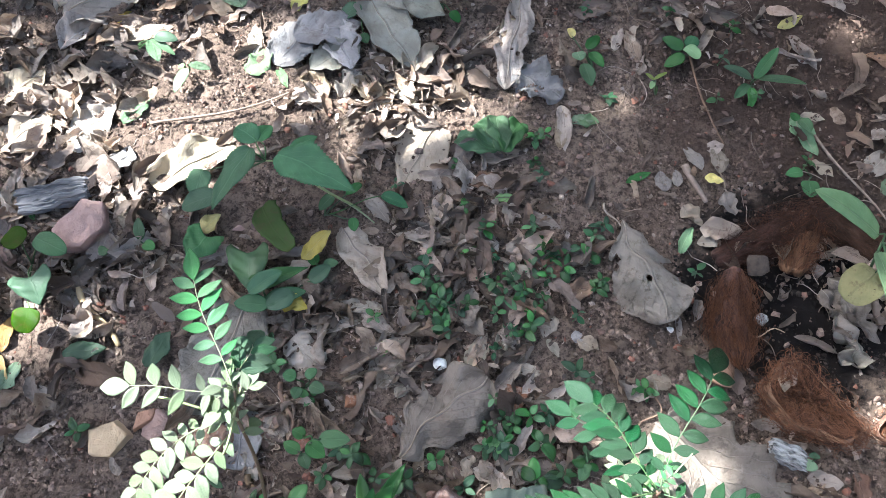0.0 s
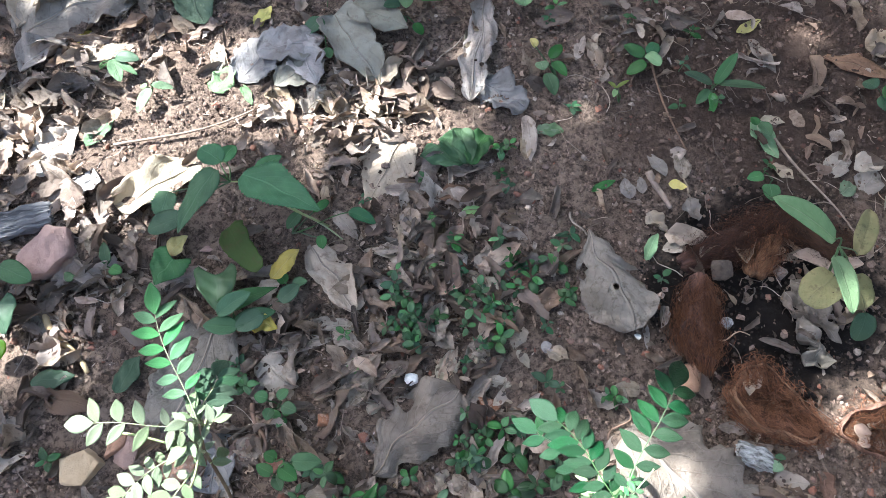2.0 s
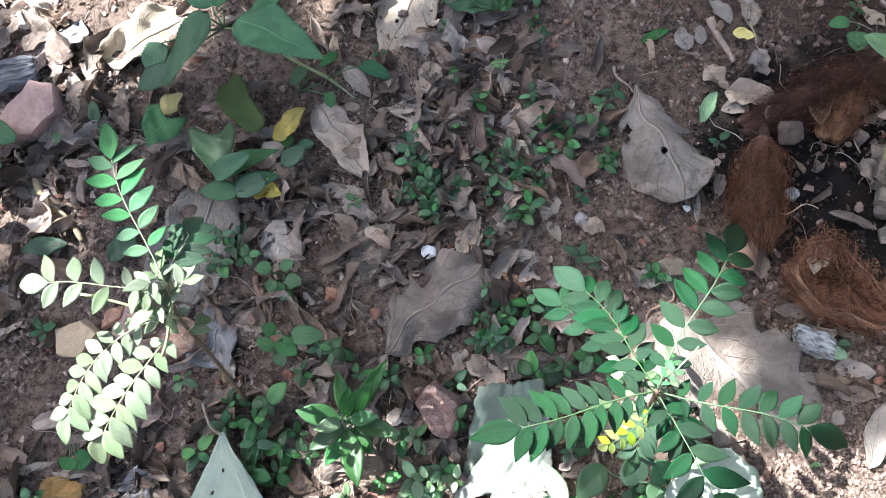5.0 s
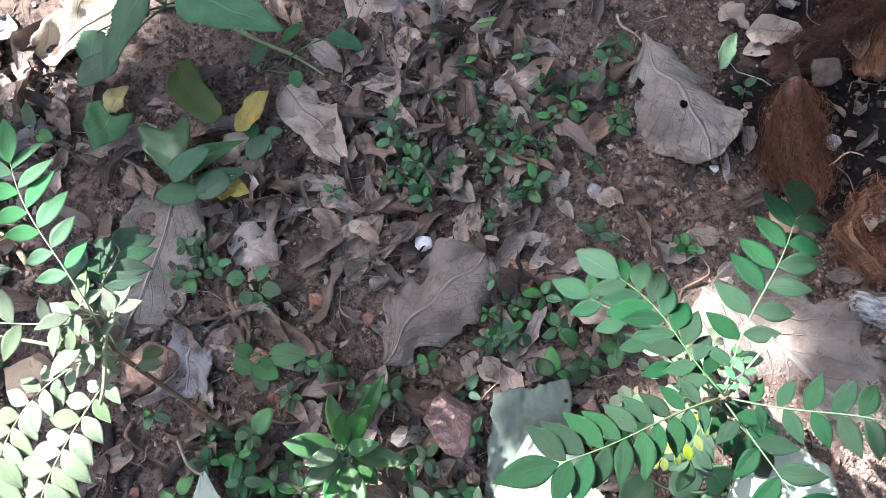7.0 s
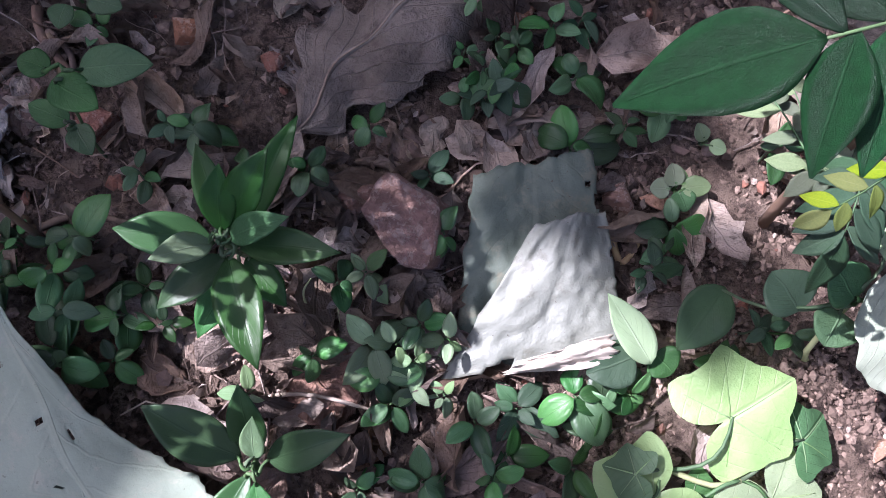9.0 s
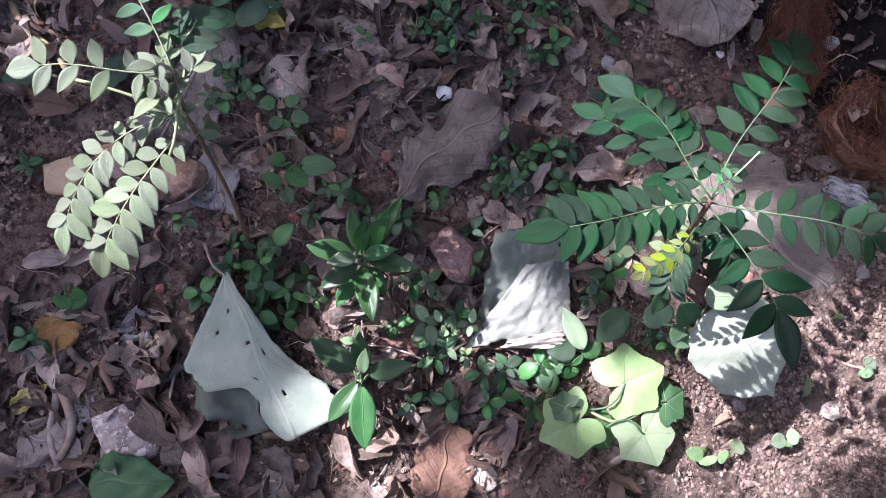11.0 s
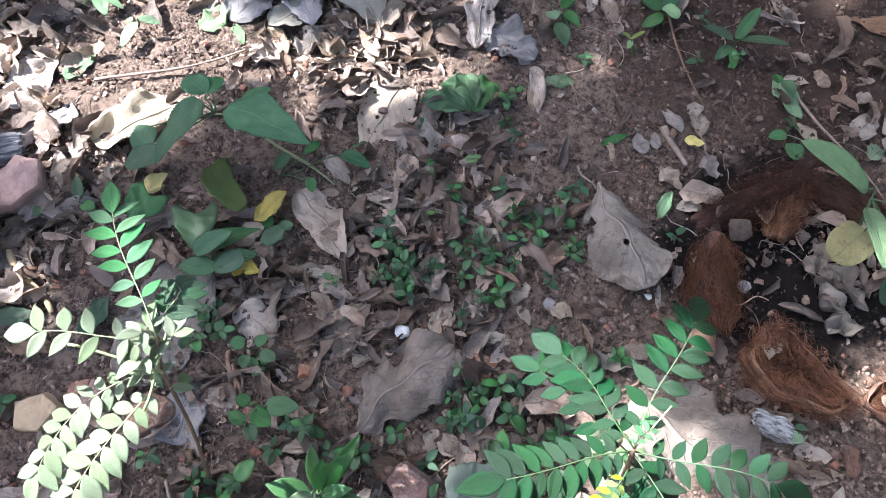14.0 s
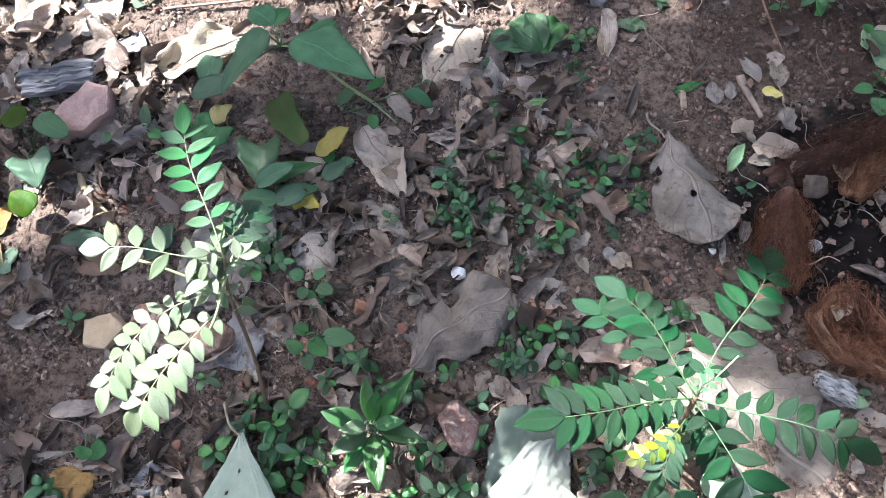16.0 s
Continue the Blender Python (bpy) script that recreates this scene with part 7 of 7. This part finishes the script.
shrub(-0.002, 0.150, 0.13, [
    ((0.034, 0.198, 0.165), 0.034, "dark", 1.0), ((0.003, 0.192, 0.155), 0.030, "dark", 1.0), ((-0.070, 0.160, 0.125), 0.040, "dark", 0.85), ((-0.021, 0.215, 0.12), 0.030, "dark", 0.75),
    ((-0.037, 0.136, 0.155), 0.026, "lime", 1.0), ((0.074, 0.137, 0.150), 0.032, "dark", 0.95), ((0.024, 0.070, 0.145), 0.040, "dark", 0.95), ((-0.054, 0.111, 0.09), 0.034, "dark", 0.7),
    ((-0.036, 0.091, 0.06), 0.034, "green", 0.5), ((0.046, 0.157, 0.165), 0.026, "green", 1.0), ((0.044, 0.234, 0.115), 0.030, "dark", 0.7), ((0.030, 0.110, 0.08), 0.032, "dark", 0.6)], "glossy dark green shrub seedling with lance-shaped leaves")
shrub(0.008, 0.006, 0.09, [
    ((-0.058, 0.049, 0.105), 0.044, "dark", 1.0), ((0.004, 0.060, 0.11), 0.034, "dark", 0.9), ((0.014, 0.040, 0.115), 0.022, "lime", 1.0), ((0.074, 0.026, 0.11), 0.036, "dark", 0.95),
    ((-0.030, -0.055, 0.07), 0.034, "dark", 0.9), ((0.021, -0.085, 0.08), 0.046, "green", 1.0)], "shrub seedling with toothed dark green leaves")


def vine():
    pl = plant_base("vine", 0.314, -0.026, "broad-leaved vine with sunlit bright green leaves")
    a, b = own(pl, (0.298, -0.016, 0.05)), own(pl, (0.351, -0.026, 0.05))
    v, f, u = tube(bent((0, 0, 0), a, wobble=0.006, n=5, seed=1) + bent(a, b, wobble=0.006, n=5, seed=3)[1:], [0.0022] * 11, 6)
    part("stem", mesh("stem", v, f, M["stem"]), pl)
    # the lit leaves take the paler sunlit colour, the rest plain green
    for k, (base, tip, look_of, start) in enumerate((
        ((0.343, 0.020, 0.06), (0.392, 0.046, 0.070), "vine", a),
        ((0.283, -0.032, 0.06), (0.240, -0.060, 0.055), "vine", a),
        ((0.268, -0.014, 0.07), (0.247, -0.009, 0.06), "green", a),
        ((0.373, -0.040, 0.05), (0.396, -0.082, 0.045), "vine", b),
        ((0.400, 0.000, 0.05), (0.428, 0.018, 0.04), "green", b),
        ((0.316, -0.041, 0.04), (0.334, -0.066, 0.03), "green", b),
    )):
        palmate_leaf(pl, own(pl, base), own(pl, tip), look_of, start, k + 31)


vine()
pale = plant_base("weed", 0.439, 0.056, "weed with one huge pale sunlit leaf and rounded green leaves")
v, f, u = tube(bent((0, 0, -0.01), own(pale, (0.415, 0.098, 0.1)), wobble=0.01, n=5, seed=6), [0.003, 0.0028, 0.0026, 0.0024, 0.0022, 0.002], 6)
part("stem", mesh("stem", v, f, M["stem"]), pale)
PALE_TOP = own(pale, (0.415, 0.098, 0.1))
broad_leaf(pale, own(pale, (0.434, 0.120, 0.12)), own(pale, (0.527, 0.020, 0.08)), 0.128, "white_green", profile=((0, 0.35), (0.06, 0.72), (0.2, 0.98), (0.42, 1.0), (0.62, 0.88), (0.76, 0.64), (0.86, 0.32), (0.93, 0.12), (1.0, 0.02)), fold=-0.10, arch=0.5, crumple=0.03, ragged=0.03, n=40, m=20, stalk_from=PALE_TOP, label="huge pale leaf with close parallel veins")
broad_leaf(pale, own(pale, (0.412, 0.100, 0.11)), own(pale, (0.394, 0.123, 0.12)), 0.036, "green", k=1.3, stalk_from=PALE_TOP)
broad_leaf(pale, own(pale, (0.408, 0.093, 0.1)), own(pale, (0.394, 0.070, 0.1)), 0.034, "green", k=1.3, stalk_from=PALE_TOP)
broad_leaf(pale, own(pale, (0.379, 0.094, 0.1)), own(pale, (0.363, 0.122, 0.1)), 0.040, "blue", k=1.3, stalk_from=PALE_TOP)
broad_leaf(pale, own(pale, (0.338, 0.114, 0.08)), own(pale, (0.304, 0.070, 0.07)), 0.038, "dark", k=1.7, stalk_from=PALE_TOP)
broad_leaf(pale, own(pale, (0.419, 0.132, 0.13)), own(pale, (0.462, 0.136, 0.13)), 0.036, "lime", k=1.3, stalk_from=PALE_TOP)

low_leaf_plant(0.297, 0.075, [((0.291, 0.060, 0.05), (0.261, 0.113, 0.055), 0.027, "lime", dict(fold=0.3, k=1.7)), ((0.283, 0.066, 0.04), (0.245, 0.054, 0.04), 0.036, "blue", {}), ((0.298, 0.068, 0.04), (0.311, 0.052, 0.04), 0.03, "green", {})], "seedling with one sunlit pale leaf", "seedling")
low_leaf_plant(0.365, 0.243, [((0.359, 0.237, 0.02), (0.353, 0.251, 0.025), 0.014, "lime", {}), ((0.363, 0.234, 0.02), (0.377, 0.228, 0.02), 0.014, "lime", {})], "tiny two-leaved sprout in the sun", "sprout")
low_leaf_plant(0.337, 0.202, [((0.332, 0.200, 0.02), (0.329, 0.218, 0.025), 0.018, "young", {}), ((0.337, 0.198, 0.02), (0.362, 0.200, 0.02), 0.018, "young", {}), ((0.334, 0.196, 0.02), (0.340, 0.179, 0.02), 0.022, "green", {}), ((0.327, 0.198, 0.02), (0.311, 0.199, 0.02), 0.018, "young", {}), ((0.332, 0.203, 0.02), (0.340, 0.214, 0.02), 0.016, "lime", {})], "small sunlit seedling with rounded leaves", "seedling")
straggler = plant_base("seedling", -0.128, 0.240, "straggling seedling with paired oval leaves on a long stem")
v, f, u = tube(bent((0, 0, -0.01), own(straggler, (-0.092, 0.250, 0.148)), wobble=0.008, n=7, seed=14, lift=0.015), [0.0016, 0.0015, 0.0014, 0.0013, 0.0012, 0.0011, 0.001, 0.0009], 6)
part("stem", mesh("stem", v, f, M["stalk"]), straggler)
for base, tip, W in (((-0.082, 0.254, 0.15), (-0.036, 0.254, 0.155), 0.027), ((-0.098, 0.247, 0.15), (-0.070, 0.229, 0.15), 0.025), ((-0.104, 0.258, 0.14), (-0.124, 0.266, 0.14), 0.019), ((-0.120, 0.244, 0.08), (-0.146, 0.256, 0.085), 0.020), ((-0.116, 0.242, 0.08), (-0.104, 0.220, 0.08), 0.020)):
    broad_leaf(straggler, own(straggler, base), own(straggler, tip), W, "green", k=1.4, stalk_from=own(straggler, (-0.092, 0.250, 0.146)) if base[2] > 0.1 else own(straggler, (-0.118, 0.243, 0.075)))
low_leaf_plant(-0.140, 0.360, [((-0.152, 0.368, 0.04), (-0.175, 0.372, 0.04), 0.022, "green", {}), ((-0.145, 0.352, 0.04), (-0.150, 0.332, 0.04), 0.020, "green", {}), ((-0.128, 0.356, 0.04), (-0.102, 0.348, 0.04), 0.022, "green", {}), ((-0.136, 0.368, 0.04), (-0.120, 0.384, 0.04), 0.018, "green", {})], "low seedling with small oval green leaves", "seedling")
low_leaf_plant(0.576, -0.036, [((0.563, -0.034, 0.03), (0.544, -0.043, 0.03), 0.02, "lime", {}), ((0.565, -0.034, 0.03), (0.582, -0.029, 0.03), 0.02, "lime", {}), ((0.567, -0.036, 0.03), (0.571, -0.044, 0.03), 0.018, "lime", {})], "tiny yellow-green sprout on bare soil", "sprout")
low_leaf_plant(0.600, 0.016, [((0.597, 0.020, 0.01), (0.583, 0.051, 0.05), 0.008, "lime", {}), ((0.597, 0.020, 0.01), (0.597, 0.036, 0.03), 0.007, "lime", {})], "tiny grass-like sprout on bare soil", "sprout")
low_leaf_plant(0.689, 0.079, [((0.676, 0.066, 0.02), (0.686, 0.079, 0.02), 0.02, "mint", {}), ((0.674, 0.064, 0.02), (0.677, 0.051, 0.02), 0.02, "mint", {})], "tiny pale sprout on bare soil", "sprout")
low_leaf_plant(0.747, 0.034, [((0.735, 0.033, 0.02), (0.740, 0.039, 0.025), 0.02, "lime", {}), ((0.735, 0.030, 0.02), (0.740, 0.021, 0.02), 0.014, "lime", {})], "tiny yellow-green sprout on bare soil", "sprout")
low_leaf_plant(0.647, 0.132, [((0.637, 0.128, 0.02), (0.636, 0.135, 0.03), 0.016, "lime", {})], "tiny green sprout on bare soil", "sprout")
low_leaf_plant(0.470, -0.065, [((0.457, -0.064, 0.03), (0.434, -0.061, 0.03), 0.02, "lime", {}), ((0.461, -0.065, 0.03), (0.465, -0.076, 0.03), 0.026, "lime", {}), ((0.495, -0.055, 0.03), (0.506, -0.043, 0.03), 0.024, "young", {}), ((0.487, -0.067, 0.03), (0.476, -0.060, 0.03), 0.02, "lime", {})], "yellow-green seedling at the edge of bare soil", "seedling")
low_leaf_plant(0.703, 0.301, [((0.691, 0.296, 0.02), (0.681, 0.279, 0.02), 0.022, "mint", {}), ((0.693, 0.299, 0.02), (0.695, 0.308, 0.025), 0.018, "cover", {})], "tiny two-leaved sprout on humus", "sprout")
low_leaf_plant(-0.770, 0.158, [((-0.737, 0.164, 0.05), (-0.760, 0.145, 0.05), 0.04, "green", {}), ((-0.713, 0.159, 0.05), (-0.657, 0.176, 0.05), 0.045, "green", dict(lobes=0.1)), ((-0.750, 0.191, 0.05), (-0.779, 0.215, 0.05), 0.05, "blue", {}), ((-0.773, 0.179, 0.04), (-0.818, 0.179, 0.04), 0.04, "blue", {})], "green weed with ivy-like leaves")
low_leaf_plant(-0.426, 0.107, [((-0.408, 0.081, 0.03), (-0.411, 0.063, 0.03), 0.03, "green", {}), ((-0.402, 0.078, 0.03), (-0.378, 0.079, 0.03), 0.03, "green", {})], "small green weed on bare soil")
low_leaf_plant(-0.485, 0.608, [((-0.472, 0.600, 0.03), (-0.484, 0.640, 0.04), 0.02, "green", {}), ((-0.466, 0.595, 0.03), (-0.443, 0.585, 0.03), 0.022, "green", {}), ((-0.528, 0.579, 0.03), (-0.540, 0.567, 0.03), 0.022, "green", {})], "small green weed beside a brick piece")
low_leaf_plant(0.778, 0.849, [((0.759, 0.817, 0.03), (0.758, 0.780, 0.03), 0.036, "green", {}), ((0.751, 0.835, 0.03), (0.717, 0.827, 0.03), 0.024, "green", {})], "small green weed near the husks")
low_leaf_plant(0.786, 0.977, [((0.764, 0.961, 0.03), (0.781, 0.929, 0.03), 0.028, "green", {}), ((0.757, 0.954, 0.03), (0.749, 0.974, 0.03), 0.02, "green", {})], "small green weed on dry soil")

# ---- ground cover seedlings ----
for k, (x, y) in enumerate((
    (0.050, 0.607), (0.043, 0.567), (0.153, 0.632), (0.201, 0.590), (0.257, 0.651), (0.341, 0.634), (0.238, 0.516), (0.199, 0.482), (0.079, 0.484), (0.037, 0.507), (0.352, 0.676), (0.289, 0.607),
    (0.171, 0.439), (0.229, 0.484), (0.171, 0.565), (0.121, 0.629), (0.299, 0.643), (0.086, 0.527), (0.268, 0.584), (0.361, 0.590), (0.178, 0.512), (0.222, 0.558), (-0.021, 0.745), (0.084, 0.810), (0.234, 0.821), (0.239, 0.881),
)):
    seedling(x, y, (4, 6, 4, 5)[k % 4], random.uniform(0.65, 1.15), random.uniform(0.015, 0.035), ("cover", "cover", "blue", "cover", "dark")[k % 5])
for k, (x, y) in enumerate((
    (0.172, 0.353), (0.163, 0.318), (0.177, 0.299), (0.191, 0.284), (0.161, 0.277), (0.212, 0.324), (0.242, 0.335), (0.262, 0.342), (-0.241, 0.416), (-0.216, 0.399), (-0.231, 0.375), (-0.206, 0.431), (-0.247, 0.384), (-0.192, 0.390),
    (-0.123, 0.344), (0.075, 0.476), (0.060, 0.502), (0.072, 0.527), (-0.036, 0.485), (0.312, 0.418), (0.334, 0.409), (0.434, 0.397), (0.416, 0.398), (0.130, 0.220), (0.086, 0.250), (0.034, 0.222), (-0.003, 0.224),
)):
    seedling(x, y, (4, 6, 4, 5)[k % 4], random.uniform(0.7, 1.2), random.uniform(0.02, 0.04), ("cover", "cover", "cover", "blue")[k % 4])
for k, (x, y) in enumerate((
    (-0.260, 0.194), (-0.193, 0.145), (-0.166, 0.127), (-0.130, 0.168), (-0.139, 0.117), (-0.105, 0.107), (-0.415, 0.079), (-0.453, 0.022), (-0.185, 0.171), (-0.152, 0.149), (-0.215, 0.177), (-0.092, 0.133), (-0.228, 0.100), (-0.152, 0.091), (-0.117, 0.078),
    (-0.150, 0.082), (-0.192, 0.168), (-0.156, 0.149), (-0.125, 0.139), (-0.195, 0.141), (-0.119, 0.076), (-0.072, 0.106), (-0.094, 0.102), (-0.087, 0.216), (-0.065, 0.258), (-0.042, 0.248), (0.138, 0.215), (0.146, 0.165), (0.039, 0.079),
    (0.199, 0.029), (0.217, 0.010), (0.189, -0.002), (0.163, 0.021), (0.175, -0.018), (0.206, -0.024), (0.241, 0.036), (0.253, 0.004), (0.313, 0.139), (0.337, 0.133), (0.298, 0.130), (0.329, 0.162), (0.292, 0.245), (0.277, 0.230), (0.253, 0.236), (0.324, 0.274), (0.328, 0.269), (0.245, 0.341), (0.252, 0.295), (0.198, 0.291), (0.179, 0.277), (0.171, 0.322), (0.195, 0.331), (0.412, 0.222), (0.125, -0.025), (0.099, -0.028), (0.073, -0.027), (0.233, -0.017), (0.263, 0.026),
    (0.367, 0.095), (0.380, 0.080), (0.403, 0.080), (0.349, 0.059), (0.326, 0.060), (0.283, 0.039),
)):
    if k % 4 == 2:
        continue
    seedling(x, y, (4, 6, 4, 5)[k % 4], random.uniform(0.8, 1.45), random.uniform(0.02, 0.045), ("cover", "dark", "cover", "cover", "blue")[k % 5])
# seedlings in the sun patch, their sunlight painted as lime leaf colour
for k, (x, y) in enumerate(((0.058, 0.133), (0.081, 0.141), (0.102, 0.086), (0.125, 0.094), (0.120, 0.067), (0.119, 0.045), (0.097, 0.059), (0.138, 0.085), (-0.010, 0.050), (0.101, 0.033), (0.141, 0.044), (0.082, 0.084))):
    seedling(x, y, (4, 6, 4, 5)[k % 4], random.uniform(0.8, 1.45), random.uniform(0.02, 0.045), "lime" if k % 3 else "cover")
for k, (x, y) in enumerate(((-0.145, 1.254), (0.581, 1.289), (0.524, 1.229), (0.346, 1.215), (0.361, 1.256), (0.660, 1.201), (0.622, 1.099), (0.683, 1.012), (0.609, 0.996), (0.383, 0.989), (0.251, 0.883), (0.770, 0.863), (0.540, 0.617), (-1.122, 0.769), (-1.086, 0.767), (-0.580, 0.640), (-0.491, 0.257), (-0.700, 0.651))):
    seedling(x, y, (4, 6)[k % 2], random.uniform(0.7, 1.1), random.uniform(0.015, 0.035), ("blue", "cover", "dark")[k % 3])

for k, (x, y) in enumerate((
    (0.047, 0.581), (0.062, 0.561), (0.084, 0.474), (0.162, 0.615), (0.200, 0.576), (0.219, 0.547), (0.256, 0.549), (0.237, 0.608), (0.274, 0.630), (0.348, 0.572), (0.310, 0.512), (0.238, 0.490), (0.202, 0.479), (0.154, 0.565), (0.119, 0.524), (0.244, 0.799), (0.146, 0.677), (0.236, 0.680), (0.368, 0.695), (0.111, 0.708), (0.055, 0.521), (0.260, 0.624), (0.183, 0.536), (0.105, 0.514),
)):
    seedling(x, y, (5, 4, 6)[k % 3], random.uniform(0.7, 1.25), random.uniform(0.015, 0.04), ("blue", "cover", "cover", "blue", "dark")[k % 5])

# ---- fine litter ----
RICH = [  # where dead leaves gather: middle, radius, weight
    (0.072, 0.592, 0.26, 1.0), (-0.082, 0.493, 0.18, 0.8), (0.198, 0.513, 0.20, 0.8), (-0.786, 0.920, 0.20, 1.0), (-0.693, 1.091, 0.14, 0.9), (-0.108, 0.987, 0.18, 1.0), (0.043, 1.013, 0.12, 0.8), (-0.597, 0.520, 0.24, 1.0), (-0.431, 0.555, 0.15, 0.7),
    (0.607, 1.200, 0.25, 0.40), (0.882, 1.006, 0.15, 0.35), (0.556, 0.845, 0.10, 0.4), (0.799, 0.645, 0.12, 0.45), (0.097, 0.218, 0.22, 0.7), (-0.216, 0.286, 0.12, 0.5), (-0.371, -0.018, 0.22, 1.0), (0.065, 0.070, 0.2, 1.0), (0.081, -0.085, 0.25, 0.8),
    (-0.663, 1.277, 0.25, 0.9), (0.213, 0.268, 0.10, 0.5), (0.195, 0.128, 0.2, 0.5), (0.661, 0.257, 0.12, 0.4), (0.278, 1.106, 0.15, 0.3), (-0.898, 0.518, 0.25, 0.8),
]


SWEPT = [(-0.412, 0.953, 0.15), (0.352, 0.912, 0.20), (0.623, 0.909, 0.20), (0.632, 0.074, 0.24), (-0.490, 0.194, 0.13), (0.307, 0.452, 0.09), (-0.649, 0.115, 0.12), (-0.232, 0.634, 0.07), (0.383, 0.541, 0.11), (-0.615, 0.392, 0.10), (-0.150, 0.665, 0.13), (-0.505, 0.830, 0.10), (-0.260, 0.985, 0.11), (-0.430, 0.430, 0.12), (-0.330, 0.690, 0.07)]  # bare soil: middle, radius


def litter_weight(x, y):
    bare = min(1 - 0.93 * math.exp(-(((x - cx) ** 2 + (y - cy) ** 2) / (r * r)) ** 2) for cx, cy, r in SWEPT)
    return bare * max(w * math.exp(-((x - cx) ** 2 + (y - cy) ** 2) / (r * r)) for cx, cy, r, w in RICH)


def covered(x, y):
    for cx, cy, a, b, turn in CLEAR:
        dx, dy = x - cx, y - cy
        c, s = math.cos(turn), math.sin(turn)
        if ((c * dx + s * dy) / a) ** 2 + ((c * dy - s * dx) / b) ** 2 < 1:
            return True
    return False


def fine_litter(name, amount, low, high, seed, label, n=6, m=2, slim=0.45):
    rng = random.Random(seed)
    verts, faces, uvs = [], [], []
    made = 0
    forms = [blade(1.0, slim * rng.uniform(0.7, 1.3), n=n, m=m, curl=rng.uniform(0.3, 2.3), arch=rng.uniform(-1.2, 1.6), crumple=rng.uniform(0.03, 0.14), twist=rng.uniform(-1, 1), k=rng.uniform(0.6, 1.4), ragged=rng.uniform(0.03, 0.2), thick=0, seed=i, lie=True) for i in range(60)]
    while made < amount:
        x, y = rng.uniform(-1.1, 1.35), rng.uniform(-0.4, 1.65)
        if rng.random() > litter_weight(x, y) ** 1.1 + 0.025 or covered(x, y):
            continue
        p, f, uv = forms[rng.randrange(60)]
        size = low + (high - low) * rng.random() ** 2
        mt = pose(x, y, gz(x, y) + 0.002 + 0.010 * rng.random(), rng.gauss(0, 24), rng.gauss(0, 32), rng.uniform(0, 360))
        a = np.array(mt.to_3x3()) * size
        q = (p - (0, 0.5, p[:, 2].min())) @ a.T + np.array(mt.translation)
        base = len(verts)
        verts.extend(q.tolist())
        uvs.extend(uv.tolist())
        faces.extend([tuple(i + base for i in face) for face in f])
        made += 1
    return tagged(new(name, mesh(name, verts, faces, M["litter"], uvs)), label, "leaf litter", kind="stuff")


fine_litter("leaf_litter", 2300, 0.024, 0.094, 3, "thick litter of small curled dead leaves", 8, 4)
fine_litter("leaf_crumbs", 6000, 0.005, 0.017, 5, "fine crumbs and flakes of dead leaves", 3, 2, 0.6)


def fine_stems(amount, seed):
    rng = random.Random(seed)
    verts, faces = [], []
    made = 0
    while made < amount:
        x, y = rng.uniform(-1.0, 1.3), rng.uniform(-0.35, 1.6)
        if rng.random() > litter_weight(x, y) + 0.08 or covered(x, y):
            continue
        a, L = rng.uniform(0, 6.3), rng.uniform(0.02, 0.08)
        z = gz(x, y) + 0.004
        v, f, u = tube(bent((x, y, z), (x + L * math.cos(a), y + L * math.sin(a), z + rng.uniform(-0.002, 0.012)), wobble=0.12 * L, n=5, seed=rng.randrange(9999)), rng.uniform(0.0004, 0.001), 4)
        base = len(verts)
        verts.extend(v)
        faces.extend([tuple(i + base for i in q) for q in f])
        made += 1
    return tagged(new("dry_stems", mesh("dry_stems", verts, faces, M["litter"], [(0.3, 0.3)] * len(verts))), "scattered thin dry stems and leaf stalks", "dry stems", kind="stuff")


fine_stems(900, 12)
